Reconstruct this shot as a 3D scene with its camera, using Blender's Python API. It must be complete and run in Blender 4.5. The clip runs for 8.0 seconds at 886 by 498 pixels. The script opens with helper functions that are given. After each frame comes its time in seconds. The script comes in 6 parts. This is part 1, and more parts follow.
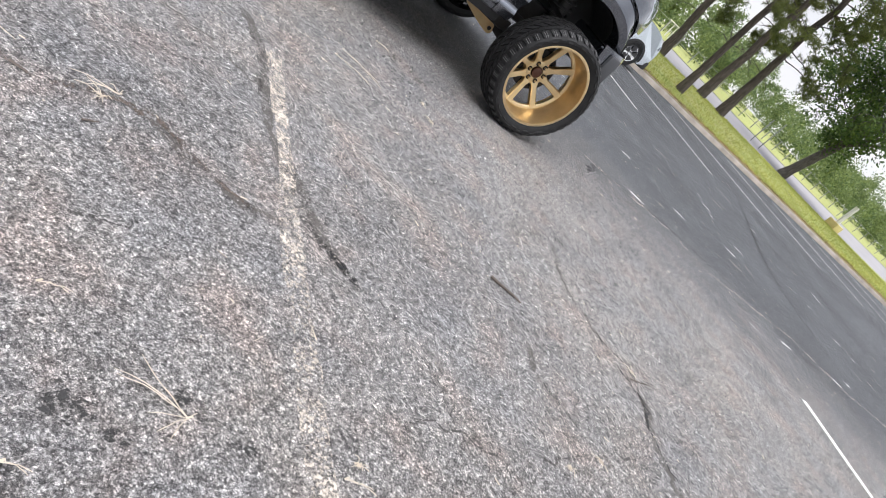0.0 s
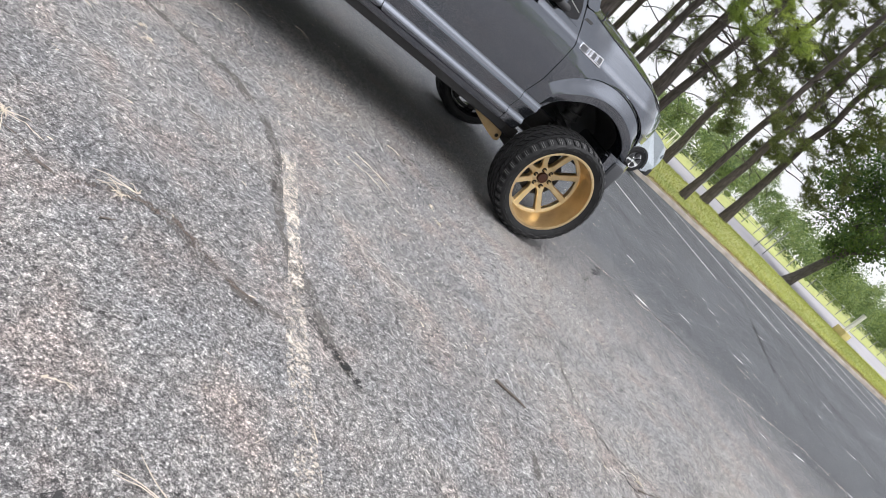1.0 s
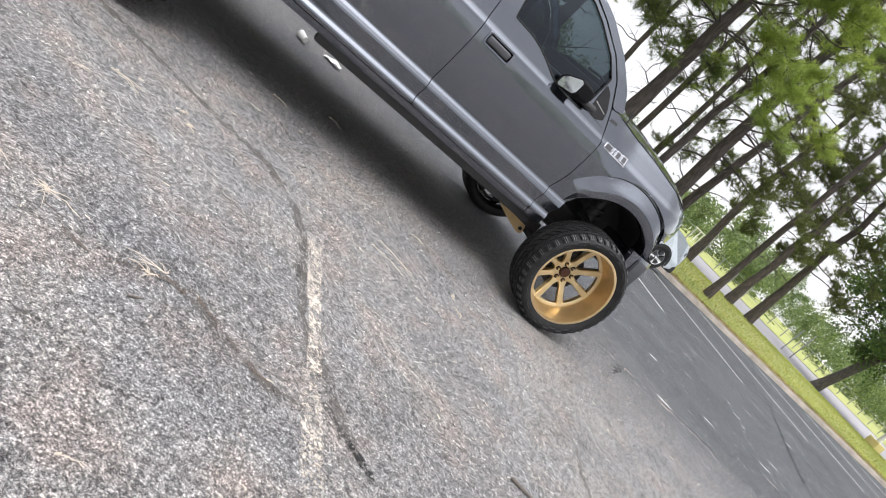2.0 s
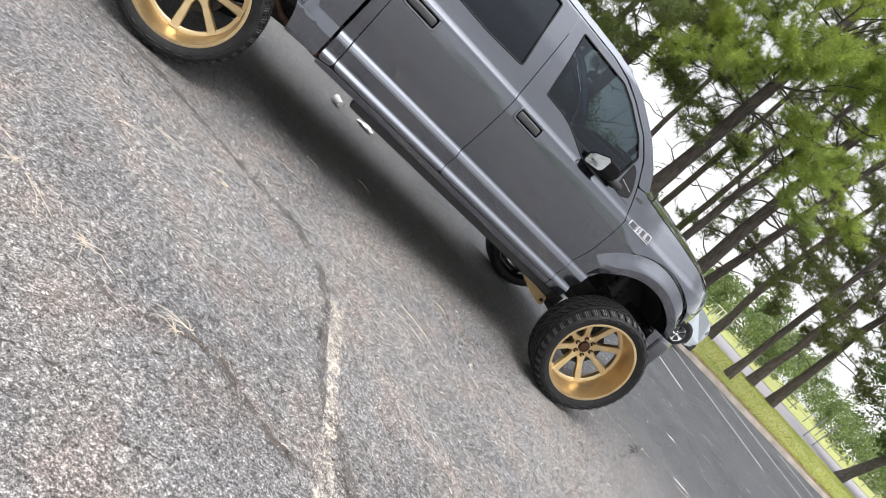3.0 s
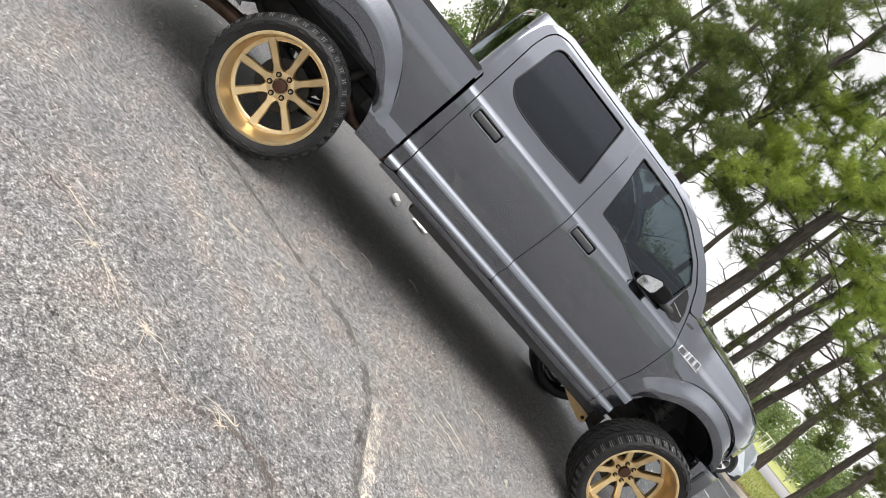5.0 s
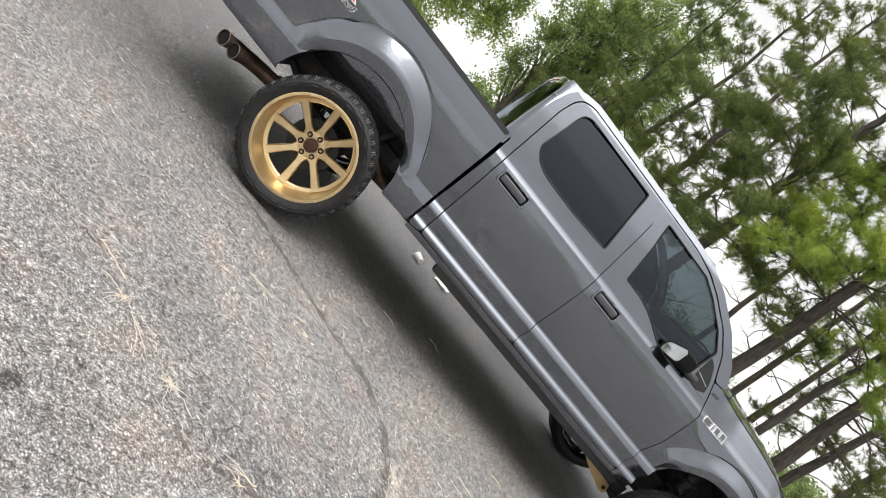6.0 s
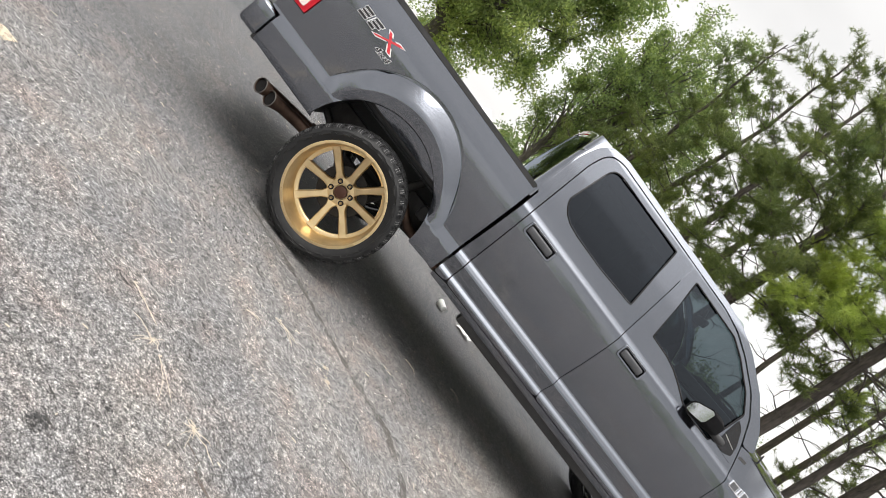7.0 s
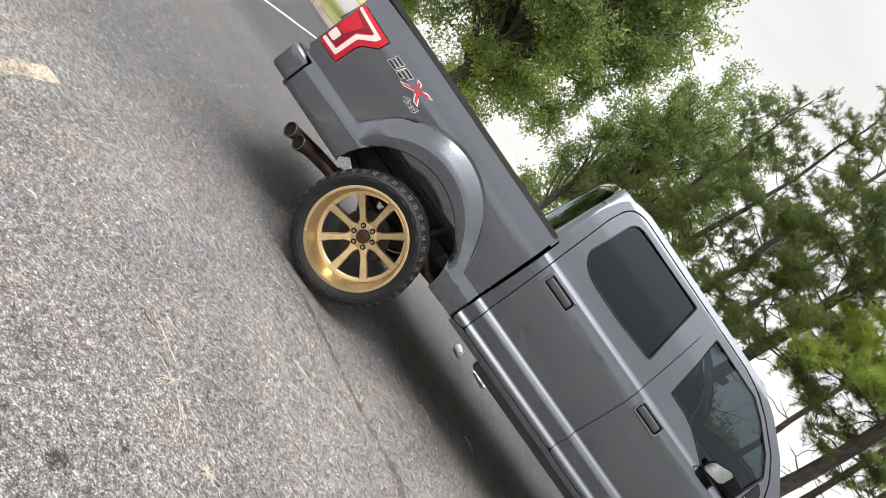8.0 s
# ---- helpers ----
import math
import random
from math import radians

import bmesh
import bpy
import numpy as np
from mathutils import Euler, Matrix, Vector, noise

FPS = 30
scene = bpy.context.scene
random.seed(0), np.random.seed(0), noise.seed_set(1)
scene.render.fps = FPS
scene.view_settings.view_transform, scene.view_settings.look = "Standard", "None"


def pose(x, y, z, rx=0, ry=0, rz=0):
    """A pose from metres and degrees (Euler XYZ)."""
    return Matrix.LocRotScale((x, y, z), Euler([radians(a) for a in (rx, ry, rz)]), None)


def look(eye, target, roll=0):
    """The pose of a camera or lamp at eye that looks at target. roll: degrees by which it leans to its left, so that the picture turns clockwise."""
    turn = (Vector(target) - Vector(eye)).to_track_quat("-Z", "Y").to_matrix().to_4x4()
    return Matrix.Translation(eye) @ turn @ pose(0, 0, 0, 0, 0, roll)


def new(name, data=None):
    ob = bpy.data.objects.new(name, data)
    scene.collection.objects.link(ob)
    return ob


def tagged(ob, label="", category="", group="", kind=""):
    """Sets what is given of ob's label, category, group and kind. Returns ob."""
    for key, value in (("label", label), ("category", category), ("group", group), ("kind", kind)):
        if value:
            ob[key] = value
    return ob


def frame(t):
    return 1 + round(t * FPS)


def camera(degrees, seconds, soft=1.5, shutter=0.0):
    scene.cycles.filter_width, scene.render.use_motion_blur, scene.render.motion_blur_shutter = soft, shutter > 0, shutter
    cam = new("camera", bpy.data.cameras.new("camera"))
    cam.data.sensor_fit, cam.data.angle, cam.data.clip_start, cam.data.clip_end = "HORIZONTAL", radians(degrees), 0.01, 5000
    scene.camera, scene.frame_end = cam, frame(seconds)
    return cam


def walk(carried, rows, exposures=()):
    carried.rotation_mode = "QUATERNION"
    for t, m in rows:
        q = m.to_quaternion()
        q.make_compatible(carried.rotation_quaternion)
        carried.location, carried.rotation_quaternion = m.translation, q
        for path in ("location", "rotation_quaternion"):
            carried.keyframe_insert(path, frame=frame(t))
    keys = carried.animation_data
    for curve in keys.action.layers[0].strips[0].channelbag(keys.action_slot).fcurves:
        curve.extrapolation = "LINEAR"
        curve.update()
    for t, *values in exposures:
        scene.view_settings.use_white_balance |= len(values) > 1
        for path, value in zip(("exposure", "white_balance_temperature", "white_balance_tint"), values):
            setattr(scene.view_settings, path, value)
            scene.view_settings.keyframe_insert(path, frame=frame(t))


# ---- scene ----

import itertools
cam = camera(63.5, 8.0, soft=0.7)
PATH = [
    (0, (0.482, -4.582, 1.306), (1.656, -3.177, 0.501), 46.0),
    (0.5, (0.471, -4.594, 1.314), (1.589, -3.096, 0.604), 45.1),
    (1, (0.461, -4.587, 1.321), (1.51, -3.007, 0.686), 45.0),
    (1.5, (0.458, -4.588, 1.331), (1.424, -2.933, 0.759), 45.1),
    (1.7, (0.455, -4.591, 1.332), (1.386, -2.907, 0.786), 45.2),
    (3, (0.405, -4.596, 1.352), (1.145, -2.789, 0.919), 47.6),
    (3.5, (0.377, -4.592, 1.362), (1.058, -2.757, 0.947), 48.6),
    (4, (0.358, -4.589, 1.362), (0.975, -2.729, 0.966), 49.3),
    (4.5, (0.34, -4.594, 1.382), (0.892, -2.709, 1.003), 50.3),
    (6, (0.286, -4.595, 1.374), (0.612, -2.645, 1.076), 52.0),
    (6.5, (0.275, -4.593, 1.372), (0.53, -2.629, 1.093), 52.5),
    (7, (0.245, -4.593, 1.377), (0.437, -2.621, 1.105), 53.4),
    (7.5, (0.228, -4.612, 1.4), (0.351, -2.634, 1.129), 54.3),
    (8, (0.209, -4.616, 1.404), (0.277, -2.633, 1.153), 55.1),
]
walk(cam, [(t, look(eye, target, roll)) for t, eye, target, roll in PATH],
     exposures=[(0, -0.08, 6250, 13), (1.0, -0.05, 6250, 12), (1.5, 0.0, 6280, 12), (3.5, 0.06, 6450, 11), (6, 0.10, 6650, 10), (8, 0.04, 6650, 10)])

# ---------------------------------------------------------------- world and light
SUN_EL, SUN_ROT = 62.0, 200.0
world = bpy.data.worlds.new("overcast_sky")
scene.world = world
world.use_nodes = True
wt = world.node_tree
wt.nodes.clear()
sky = wt.nodes.new("ShaderNodeTexSky")
sky.sky_type = "NISHITA"
sky.sun_disc = False
sky.sun_elevation, sky.sun_rotation = radians(SUN_EL), radians(SUN_ROT)
sky.air_density, sky.dust_density, sky.ozone_density = 1.0, 4.0, 1.0
grey = wt.nodes.new("ShaderNodeHueSaturation")
grey.inputs["Saturation"].default_value = 0.3
wt.links.new(sky.outputs[0], grey.inputs["Color"])
wco = wt.nodes.new("ShaderNodeTexCoord")
wmap = wt.nodes.new("ShaderNodeMapping")
wmap.inputs["Scale"].default_value = (1.0, 1.0, 2.6)
cl = wt.nodes.new("ShaderNodeTexNoise")
cl.inputs["Scale"].default_value, cl.inputs["Detail"].default_value = 2.2, 5.0
wt.links.new(wco.outputs["Generated"], wmap.inputs[0])
wt.links.new(wmap.outputs[0], cl.inputs["Vector"])
cr = wt.nodes.new("ShaderNodeMapRange")
cr.inputs[1].default_value, cr.inputs[2].default_value = 0.3, 0.7
cr.inputs[3].default_value, cr.inputs[4].default_value = 6.2, 8.2
wt.links.new(cl.outputs["Fac"], cr.inputs[0])
mixc = wt.nodes.new("ShaderNodeMix")
mixc.data_type = "RGBA"
mixc.inputs[0].default_value = 0.75
wt.links.new(grey.outputs[0], mixc.inputs[6])
cmb = wt.nodes.new("ShaderNodeCombineColor")
for k in range(3):
    wt.links.new(cr.outputs[0], cmb.inputs[k])
wt.links.new(cmb.outputs[0], mixc.inputs[7])
# overcast sky, several times as bright overhead as at the horizon
sep = wt.nodes.new("ShaderNodeSeparateXYZ")
wt.links.new(wco.outputs["Generated"], sep.inputs[0])
high = wt.nodes.new("ShaderNodeMapRange")
high.inputs[1].default_value, high.inputs[2].default_value = 0.6, 1.0
wt.links.new(sep.outputs[2], high.inputs[0])
steep = wt.nodes.new("ShaderNodeMath")
steep.operation = "POWER"
steep.inputs[1].default_value = 2.0
wt.links.new(high.outputs[0], steep.inputs[0])
grad = wt.nodes.new("ShaderNodeMath")
grad.operation = "MULTIPLY_ADD"
grad.inputs[1].default_value = 4.7
wt.links.new(steep.outputs[0], grad.inputs[0])
# pale haze low over the horizon
haze = wt.nodes.new("ShaderNodeMapRange")
haze.inputs[1].default_value, haze.inputs[2].default_value, haze.inputs[3].default_value, haze.inputs[4].default_value = 0.0, 0.36, 1.36, 1.09
wt.links.new(sep.outputs[2], haze.inputs[0])
wt.links.new(haze.outputs[0], grad.inputs[2])
gcol = wt.nodes.new("ShaderNodeCombineColor")
for k in range(3):
    wt.links.new(grad.outputs[0], gcol.inputs[k])
dome = wt.nodes.new("ShaderNodeMix")
dome.data_type, dome.blend_type = "RGBA", "MULTIPLY"
dome.inputs[0].default_value = 1.0
wt.links.new(mixc.outputs[2], dome.inputs[6])
wt.links.new(gcol.outputs[0], dome.inputs[7])
bgn = wt.nodes.new("ShaderNodeBackground")
bgn.inputs["Strength"].default_value = 0.132
wt.links.new(dome.outputs[2], bgn.inputs["Color"])
wo = wt.nodes.new("ShaderNodeOutputWorld")
wt.links.new(bgn.outputs[0], wo.inputs["Surface"])

sun = new("sun", bpy.data.lights.new("sun", "SUN"))
sun.data.energy, sun.data.angle, sun.data.color = 1.15, radians(26), (1.0, 0.975, 0.94)
sun.matrix_world = look((-14, -30, 60), (2, 4, 0))
scene.view_settings.exposure = 0.0

# ---------------------------------------------------------------- node helpers
def mat_new(name):
    m = bpy.data.materials.new(name)
    m.use_nodes = True
    t = m.node_tree
    return m, t, t.nodes["Principled BSDF"], t.nodes["Material Output"]


def nd(t, kind, **kw):
    n = t.nodes.new(kind)
    for k, v in kw.items():
        n.inputs[k.replace("_", " ")].default_value = v
    return n


def coords(t, scale=(1, 1, 1), what="Object"):
    c = t.nodes.new("ShaderNodeTexCoord")
    m = t.nodes.new("ShaderNodeMapping")
    m.inputs["Scale"].default_value = scale
    t.links.new(c.outputs[what], m.inputs[0])
    return m.outputs[0]


def world_pos(t, scale=(1, 1, 1)):
    c = t.nodes.new("ShaderNodeNewGeometry")
    m = t.nodes.new("ShaderNodeMapping")
    m.inputs["Scale"].default_value = scale
    t.links.new(c.outputs["Position"], m.inputs[0])
    return m.outputs[0]


def ntex(t, vec, scale, detail=4.0, rough=0.55):
    n = nd(t, "ShaderNodeTexNoise", Scale=scale, Detail=detail, Roughness=rough)
    t.links.new(vec, n.inputs["Vector"])
    return n.outputs["Fac"]


def vtex(t, vec, scale, what="Color"):
    n = nd(t, "ShaderNodeTexVoronoi", Scale=scale)
    t.links.new(vec, n.inputs["Vector"])
    return n.outputs[what]


def ramp(t, src, stops):
    n = t.nodes.new("ShaderNodeValToRGB")
    e = n.color_ramp.elements
    while len(e) < len(stops):
        e.new(0.5)
    for el, (p, c) in zip(e, stops):
        el.position = p
        el.color = (*c, 1) if len(c) == 3 else (c[0], c[0], c[0], 1)
    t.links.new(src, n.inputs[0])
    return n.outputs[0]


def mixn(t, fac, a, b, mode="MIX"):
    n = t.nodes.new("ShaderNodeMix")
    n.data_type, n.blend_type = "RGBA", mode
    for k, v in ((0, fac), (6, a), (7, b)):
        sock = n.inputs[k]
        if isinstance(v, (int, float)):
            sock.default_value = v if k == 0 else (v, v, v, 1)
        elif isinstance(v, tuple):
            sock.default_value = (*v, 1)
        else:
            t.links.new(v, sock)
    return n.outputs[2]


def mth(t, op, a, b=0.0, clamp=False):
    n = t.nodes.new("ShaderNodeMath")
    n.operation, n.use_clamp = op, clamp
    for sock, v in ((n.inputs[0], a), (n.inputs[1], b)):
        if isinstance(v, (int, float)):
            sock.default_value = v
        else:
            t.links.new(v, sock)
    return n.outputs[0]


def bump(t, p, height, strength, dist, prev=None):
    n = nd(t, "ShaderNodeBump", Strength=strength, Distance=dist)
    t.links.new(height, n.inputs["Height"])
    if prev is not None:
        t.links.new(prev, n.inputs["Normal"])
    t.links.new(n.outputs[0], p.inputs["Normal"])
    return n.outputs[0]


def simple(name, col, rough=0.5, metal=0.0, var=0.12, scale=6.0, bumpy=0.0, coat=0.0, bscale=120.0):
    m, t, p, o = mat_new(name)
    v = coords(t)
    f = ntex(t, v, scale, 5.0)
    lo, hi = tuple(c * (1 - var) for c in col), tuple(min(1, c * (1 + var)) for c in col)
    t.links.new(ramp(t, f, [(0.3, lo), (0.7, hi)]), p.inputs["Base Color"])
    g = ntex(t, v, scale * 7, 3.0)
    t.links.new(ramp(t, g, [(0.3, (max(0.02, rough - 0.07),)), (0.7, (min(1, rough + 0.07),))]), p.inputs["Roughness"])
    p.inputs["Metallic"].default_value = metal
    p.inputs["Coat Weight"].default_value = coat
    p.inputs["Coat Roughness"].default_value = 0.04
    if bumpy:
        bump(t, p, ntex(t, v, bscale, 4.0), bumpy, 0.004)
    return m


# ---------------------------------------------------------------- materials
def asphalt_material():
    m, t, p, o = mat_new("worn_asphalt")
    v = world_pos(t)
    sx = t.nodes.new("ShaderNodeSeparateXYZ")
    t.links.new(v, sx.inputs[0])
    # newer, darker surface ahead of the parked pickup, old coarse surface in the stalls
    d = mth(t, "ADD", mth(t, "MULTIPLY", sx.outputs[0], 0.42), mth(t, "MULTIPLY", sx.outputs[1], 0.62))
    d = mth(t, "MAXIMUM", d, mth(t, "MULTIPLY", sx.outputs[1], 0.72))
    d = mth(t, "ADD", d, mth(t, "MULTIPLY", ntex(t, v, 1.3, 4.0), 1.0))
    fresh = nd(t, "ShaderNodeMapRange")
    fresh.inputs[1].default_value, fresh.inputs[2].default_value = 1.7, 3.7
    t.links.new(d, fresh.inputs[0])
    fresh = fresh.outputs[0]
    # half-worn newer surface round the tail of the pickup
    e = mth(t, "ADD", mth(t, "MULTIPLY", mth(t, "SUBTRACT", sx.outputs[1], mth(t, "MULTIPLY", sx.outputs[0], 0.35)), 0.9), mth(t, "MULTIPLY", ntex(t, v, 1.9, 4.0), 1.0))
    mid = nd(t, "ShaderNodeMapRange")
    mid.inputs[1].default_value, mid.inputs[2].default_value, mid.inputs[4].default_value = -0.35, 0.95, 0.62
    t.links.new(e, mid.inputs[0])
    fresh = mth(t, "MAXIMUM", fresh, mid.outputs[0])
    def warped(scale, amount):
        nz = nd(t, "ShaderNodeTexNoise", Scale=scale, Detail=3.0)
        t.links.new(v, nz.inputs["Vector"])
        sc = t.nodes.new("ShaderNodeVectorMath")
        sc.operation = "SCALE"
        sc.inputs["Scale"].default_value = amount
        t.links.new(nz.outputs["Color"], sc.inputs[0])
        wv = t.nodes.new("ShaderNodeVectorMath")
        wv.operation = "ADD"
        t.links.new(v, wv.inputs[0])
        t.links.new(sc.outputs[0], wv.inputs[1])
        return wv.outputs[0]

    def channel(col, k):
        n = t.nodes.new("ShaderNodeSeparateColor")
        t.links.new(col, n.inputs[0])
        return n.outputs[k]

    w1 = warped(170.0, 0.017)
    stones = vtex(t, w1, 135.0)
    dist = vtex(t, w1, 135.0, "Distance")
    small = channel(vtex(t, warped(330.0, 0.008), 300.0), 1)
    old = ramp(t, channel(stones, 0), [(0.0, (0.055, 0.055, 0.056)), (0.25, (0.13, 0.128, 0.126)), (0.5, (0.23, 0.224, 0.218)), (0.75, (0.34, 0.33, 0.32)), (0.93, (0.48, 0.465, 0.445)), (1.0, (0.66, 0.635, 0.60))])
    old = mixn(t, 0.42, old, ramp(t, small, [(0.0, (0.04, 0.04, 0.041)), (0.4, (0.16, 0.157, 0.154)), (0.75, (0.34, 0.33, 0.32)), (1.0, (0.78, 0.755, 0.72))]))
    old = mixn(t, 0.6, old, ramp(t, dist, [(0.42, (1.0,)), (0.60, (0.3,))]), "MULTIPLY")
    old = mixn(t, 1.0, old, (1.50, 1.48, 1.485), "MULTIPLY")
    coarse = channel(vtex(t, warped(95.0, 0.03), 66.0), 2)
    grain = ramp(t, coarse, [(0.0, (0.66,)), (0.3, (0.92,)), (0.7, (1.06,)), (1.0, (1.42,))])
    old = mixn(t, 1.0, old, grain, "MULTIPLY")
    old = mixn(t, 1.0, old, ramp(t, channel(vtex(t, warped(210.0, 0.012), 205.0), 0), [(0.0, (0.50,)), (0.25, (0.92,)), (0.75, (1.08,)), (1.0, (1.45,))]), "MULTIPLY")
    hue = ntex(t, v, 3.3, 5.0, 0.65)
    old = mixn(t, 1.0, old, ramp(t, hue, [(0.35, (0.965, 0.992, 1.02)), (0.52, (1.0, 1.0, 1.0)), (0.66, (1.075, 0.985, 0.955))]), "MULTIPLY")
    net = nd(t, "ShaderNodeTexVoronoi", Scale=8.0)
    net.feature = "DISTANCE_TO_EDGE"
    t.links.new(warped(9.0, 0.13), net.inputs["Vector"])
    fine = ramp(t, net.outputs["Distance"], [(0.004, (0.42,)), (0.022, (1.0,))])
    where = ramp(t, ntex(t, v, 1.1, 4.0, 0.6), [(0.50, (0.0,)), (0.60, (1.0,))])
    old = mixn(t, where, old, mixn(t, 1.0, old, fine, "MULTIPLY"))
    blot = ntex(t, v, 1.7, 6.0, 0.62)
    old = mixn(t, 1.0, old, ramp(t, blot, [(0.28, (0.80, 0.80, 0.81)), (0.5, (0.94, 0.935, 0.93)), (0.72, (1.08, 1.045, 1.01))]), "MULTIPLY")
    # fine crooked crevices between the stones, closer together where the surface has broken up
    def crevice(scale, wide, deep, rough):
        n = ntex(t, v, scale, 5.0, rough)
        return ramp(t, mth(t, "ABSOLUTE", mth(t, "SUBTRACT", n, 0.5)), [(0.0, (deep,)), (wide, (1.0,))])
    old = mixn(t, 1.0, old, crevice(26.0, 0.016, 0.30, 0.75), "MULTIPLY")
    old = mixn(t, where, old, mixn(t, 1.0, old, crevice(9.0, 0.012, 0.22, 0.7), "MULTIPLY"))
    shade = ntex(t, v, 0.75, 5.0, 0.6)
    old = mixn(t, 1.0, old, ramp(t, shade, [(0.36, (0.92, 0.93, 0.945)), (0.52, (1.0, 1.0, 1.0)), (0.70, (1.05, 1.03, 1.0))]), "MULTIPLY")
    old = mixn(t, 1.0, old, ramp(t, ntex(t, v, 34.0, 7.0, 0.8), [(0.35, (0.62,)), (0.5, (1.0,)), (0.64, (1.30,))]), "MULTIPLY")
    old = mixn(t, 1.0, old, ramp(t, ntex(t, v, 11.0, 6.0, 0.8), [(0.34, (0.86,)), (0.5, (1.0,)), (0.66, (1.12,))]), "MULTIPLY")
    old = mixn(t, 1.0, old, crevice(13.0, 0.010, 0.40, 0.8), "MULTIPLY")
    pits = ntex(t, v, 46.0, 6.0, 0.76)
    old = mixn(t, 1.0, old, ramp(t, pits, [(0.355, (0.22,)), (0.40, (1.0,))]), "MULTIPLY")
    new_c = ramp(t, small, [(0.0, (0.026, 0.028, 0.032)), (0.4, (0.058, 0.062, 0.068)), (0.8, (0.105, 0.110, 0.118)), (0.95, (0.19, 0.195, 0.20)), (1.0, (0.36, 0.36, 0.36))])
    new_c = mixn(t, 1.0, new_c, ramp(t, ntex(t, v, 0.55, 6.0, 0.6), [(0.3, (0.8,)), (0.7, (1.25,))]), "MULTIPLY")
    new_c = mixn(t, 1.0, new_c, grain, "MULTIPLY")
    col = mixn(t, fresh, old, new_c)
    t.links.new(col, p.inputs["Base Color"])
    p.inputs["Roughness"].default_value = 0.78
    p.inputs["Specular IOR Level"].default_value = 0.35
    h = mth(t, "MULTIPLY", dist, -1.0)
    n1 = bump(t, p, h, 0.8, 0.006)
    bump(t, p, pits, 0.55, 0.012, n1)
    return m


def worn_paint_material(name, cover, col=(0.72, 0.70, 0.62), fine=75.0, most=1.0):
    m, t, p, o = mat_new(name)
    v = world_pos(t)
    f = ntex(t, v, fine, 6.0, 0.72)
    g = ntex(t, v, 7.0, 4.0)
    f = mth(t, "ADD", f, mth(t, "MULTIPLY", mth(t, "SUBTRACT", g, 0.5), 0.5))
    a = ramp(t, f, [(cover - 0.03, (0.0,)), (cover + 0.05, (most,))])
    t.links.new(ramp(t, ntex(t, v, 90.0, 3.0), [(0.3, tuple(c * 0.62 for c in col)), (0.6, col)]), p.inputs["Base Color"])
    p.inputs["Roughness"].default_value = 0.7
    t.links.new(a, p.inputs["Alpha"])
    bump(t, p, f, 0.6, 0.004)
    return m


def paint_material():
    """Dark grey metallic: a broad flake lobe under a smooth clear coat."""
    m, t, p, o = mat_new("grey_metallic_paint")
    v = coords(t)
    fl = ntex(t, v, 900.0, 1.0)
    dust = ntex(t, v, 2.2, 5.0)
    c = mixn(t, ramp(t, fl, [(0.35, (0.0,)), (0.65, (1.0,))]), (0.115, 0.126, 0.150), (0.159, 0.172, 0.202))
    c = mixn(t, ramp(t, dust, [(0.5, (0.0,)), (0.85, (0.12,))]), c, (0.20, 0.195, 0.19))
    t.links.new(c, p.inputs["Base Color"])
    p.inputs["Metallic"].default_value = 0.92
    t.links.new(ramp(t, dust, [(0.3, (0.12,)), (0.8, (0.17,))]), p.inputs["Roughness"])
    p.inputs["Coat Weight"].default_value = 1.0
    p.inputs["Coat Roughness"].default_value = 0.02
    p.inputs["Coat IOR"].default_value = 1.6
    bump(t, p, ntex(t, v, 60.0, 2.0), 0.012, 0.002)
    return m


def glass_material(name, tint, gloss=0.04, keep=1.0):
    m, t, p, o = mat_new(name)
    t.nodes.remove(p)
    tr = t.nodes.new("ShaderNodeBsdfTransparent")
    tr.inputs[0].default_value = (*tint, 1)
    gl = t.nodes.new("ShaderNodeBsdfGlossy")
    gl.inputs["Roughness"].default_value = gloss
    gl.inputs["Color"].default_value = (keep * 0.76, keep * 0.85, keep * 0.98, 1)
    fr = t.nodes.new("ShaderNodeFresnel")
    fr.inputs["IOR"].default_value = 1.55
    mx = t.nodes.new("ShaderNodeMixShader")
    t.links.new(fr.outputs[0], mx.inputs[0])
    t.links.new(tr.outputs[0], mx.inputs[1])
    t.links.new(gl.outputs[0], mx.inputs[2])
    t.links.new(mx.outputs[0], o.inputs["Surface"])
    return m


def gold_material():
    m, t, p, o = mat_new("satin_gold_alloy")
    v = coords(t)
    t.links.new(ramp(t, ntex(t, v, 9.0, 4.0), [(0.3, (0.62, 0.475, 0.265)), (0.7, (0.76, 0.595, 0.35))]), p.inputs["Base Color"])
    p.inputs["Metallic"].default_value = 0.9
    t.links.new(ramp(t, ntex(t, v, 30.0, 3.0), [(0.3, (0.30,)), (0.7, (0.42,))]), p.inputs["Roughness"])
    return m


def rubber_material():
    m, t, p, o = mat_new("tyre_rubber")
    v = coords(t)
    t.links.new(ramp(t, ntex(t, v, 14.0, 5.0), [(0.3, (0.010, 0.010, 0.0105)), (0.62, (0.017, 0.017, 0.0175)), (0.9, (0.034, 0.033, 0.032))]), p.inputs["Base Color"])
    p.inputs["Roughness"].default_value = 0.58
    p.inputs["Specular IOR Level"].default_value = 0.32
    bump(t, p, ntex(t, v, 160.0, 3.0), 0.15, 0.003)
    return m


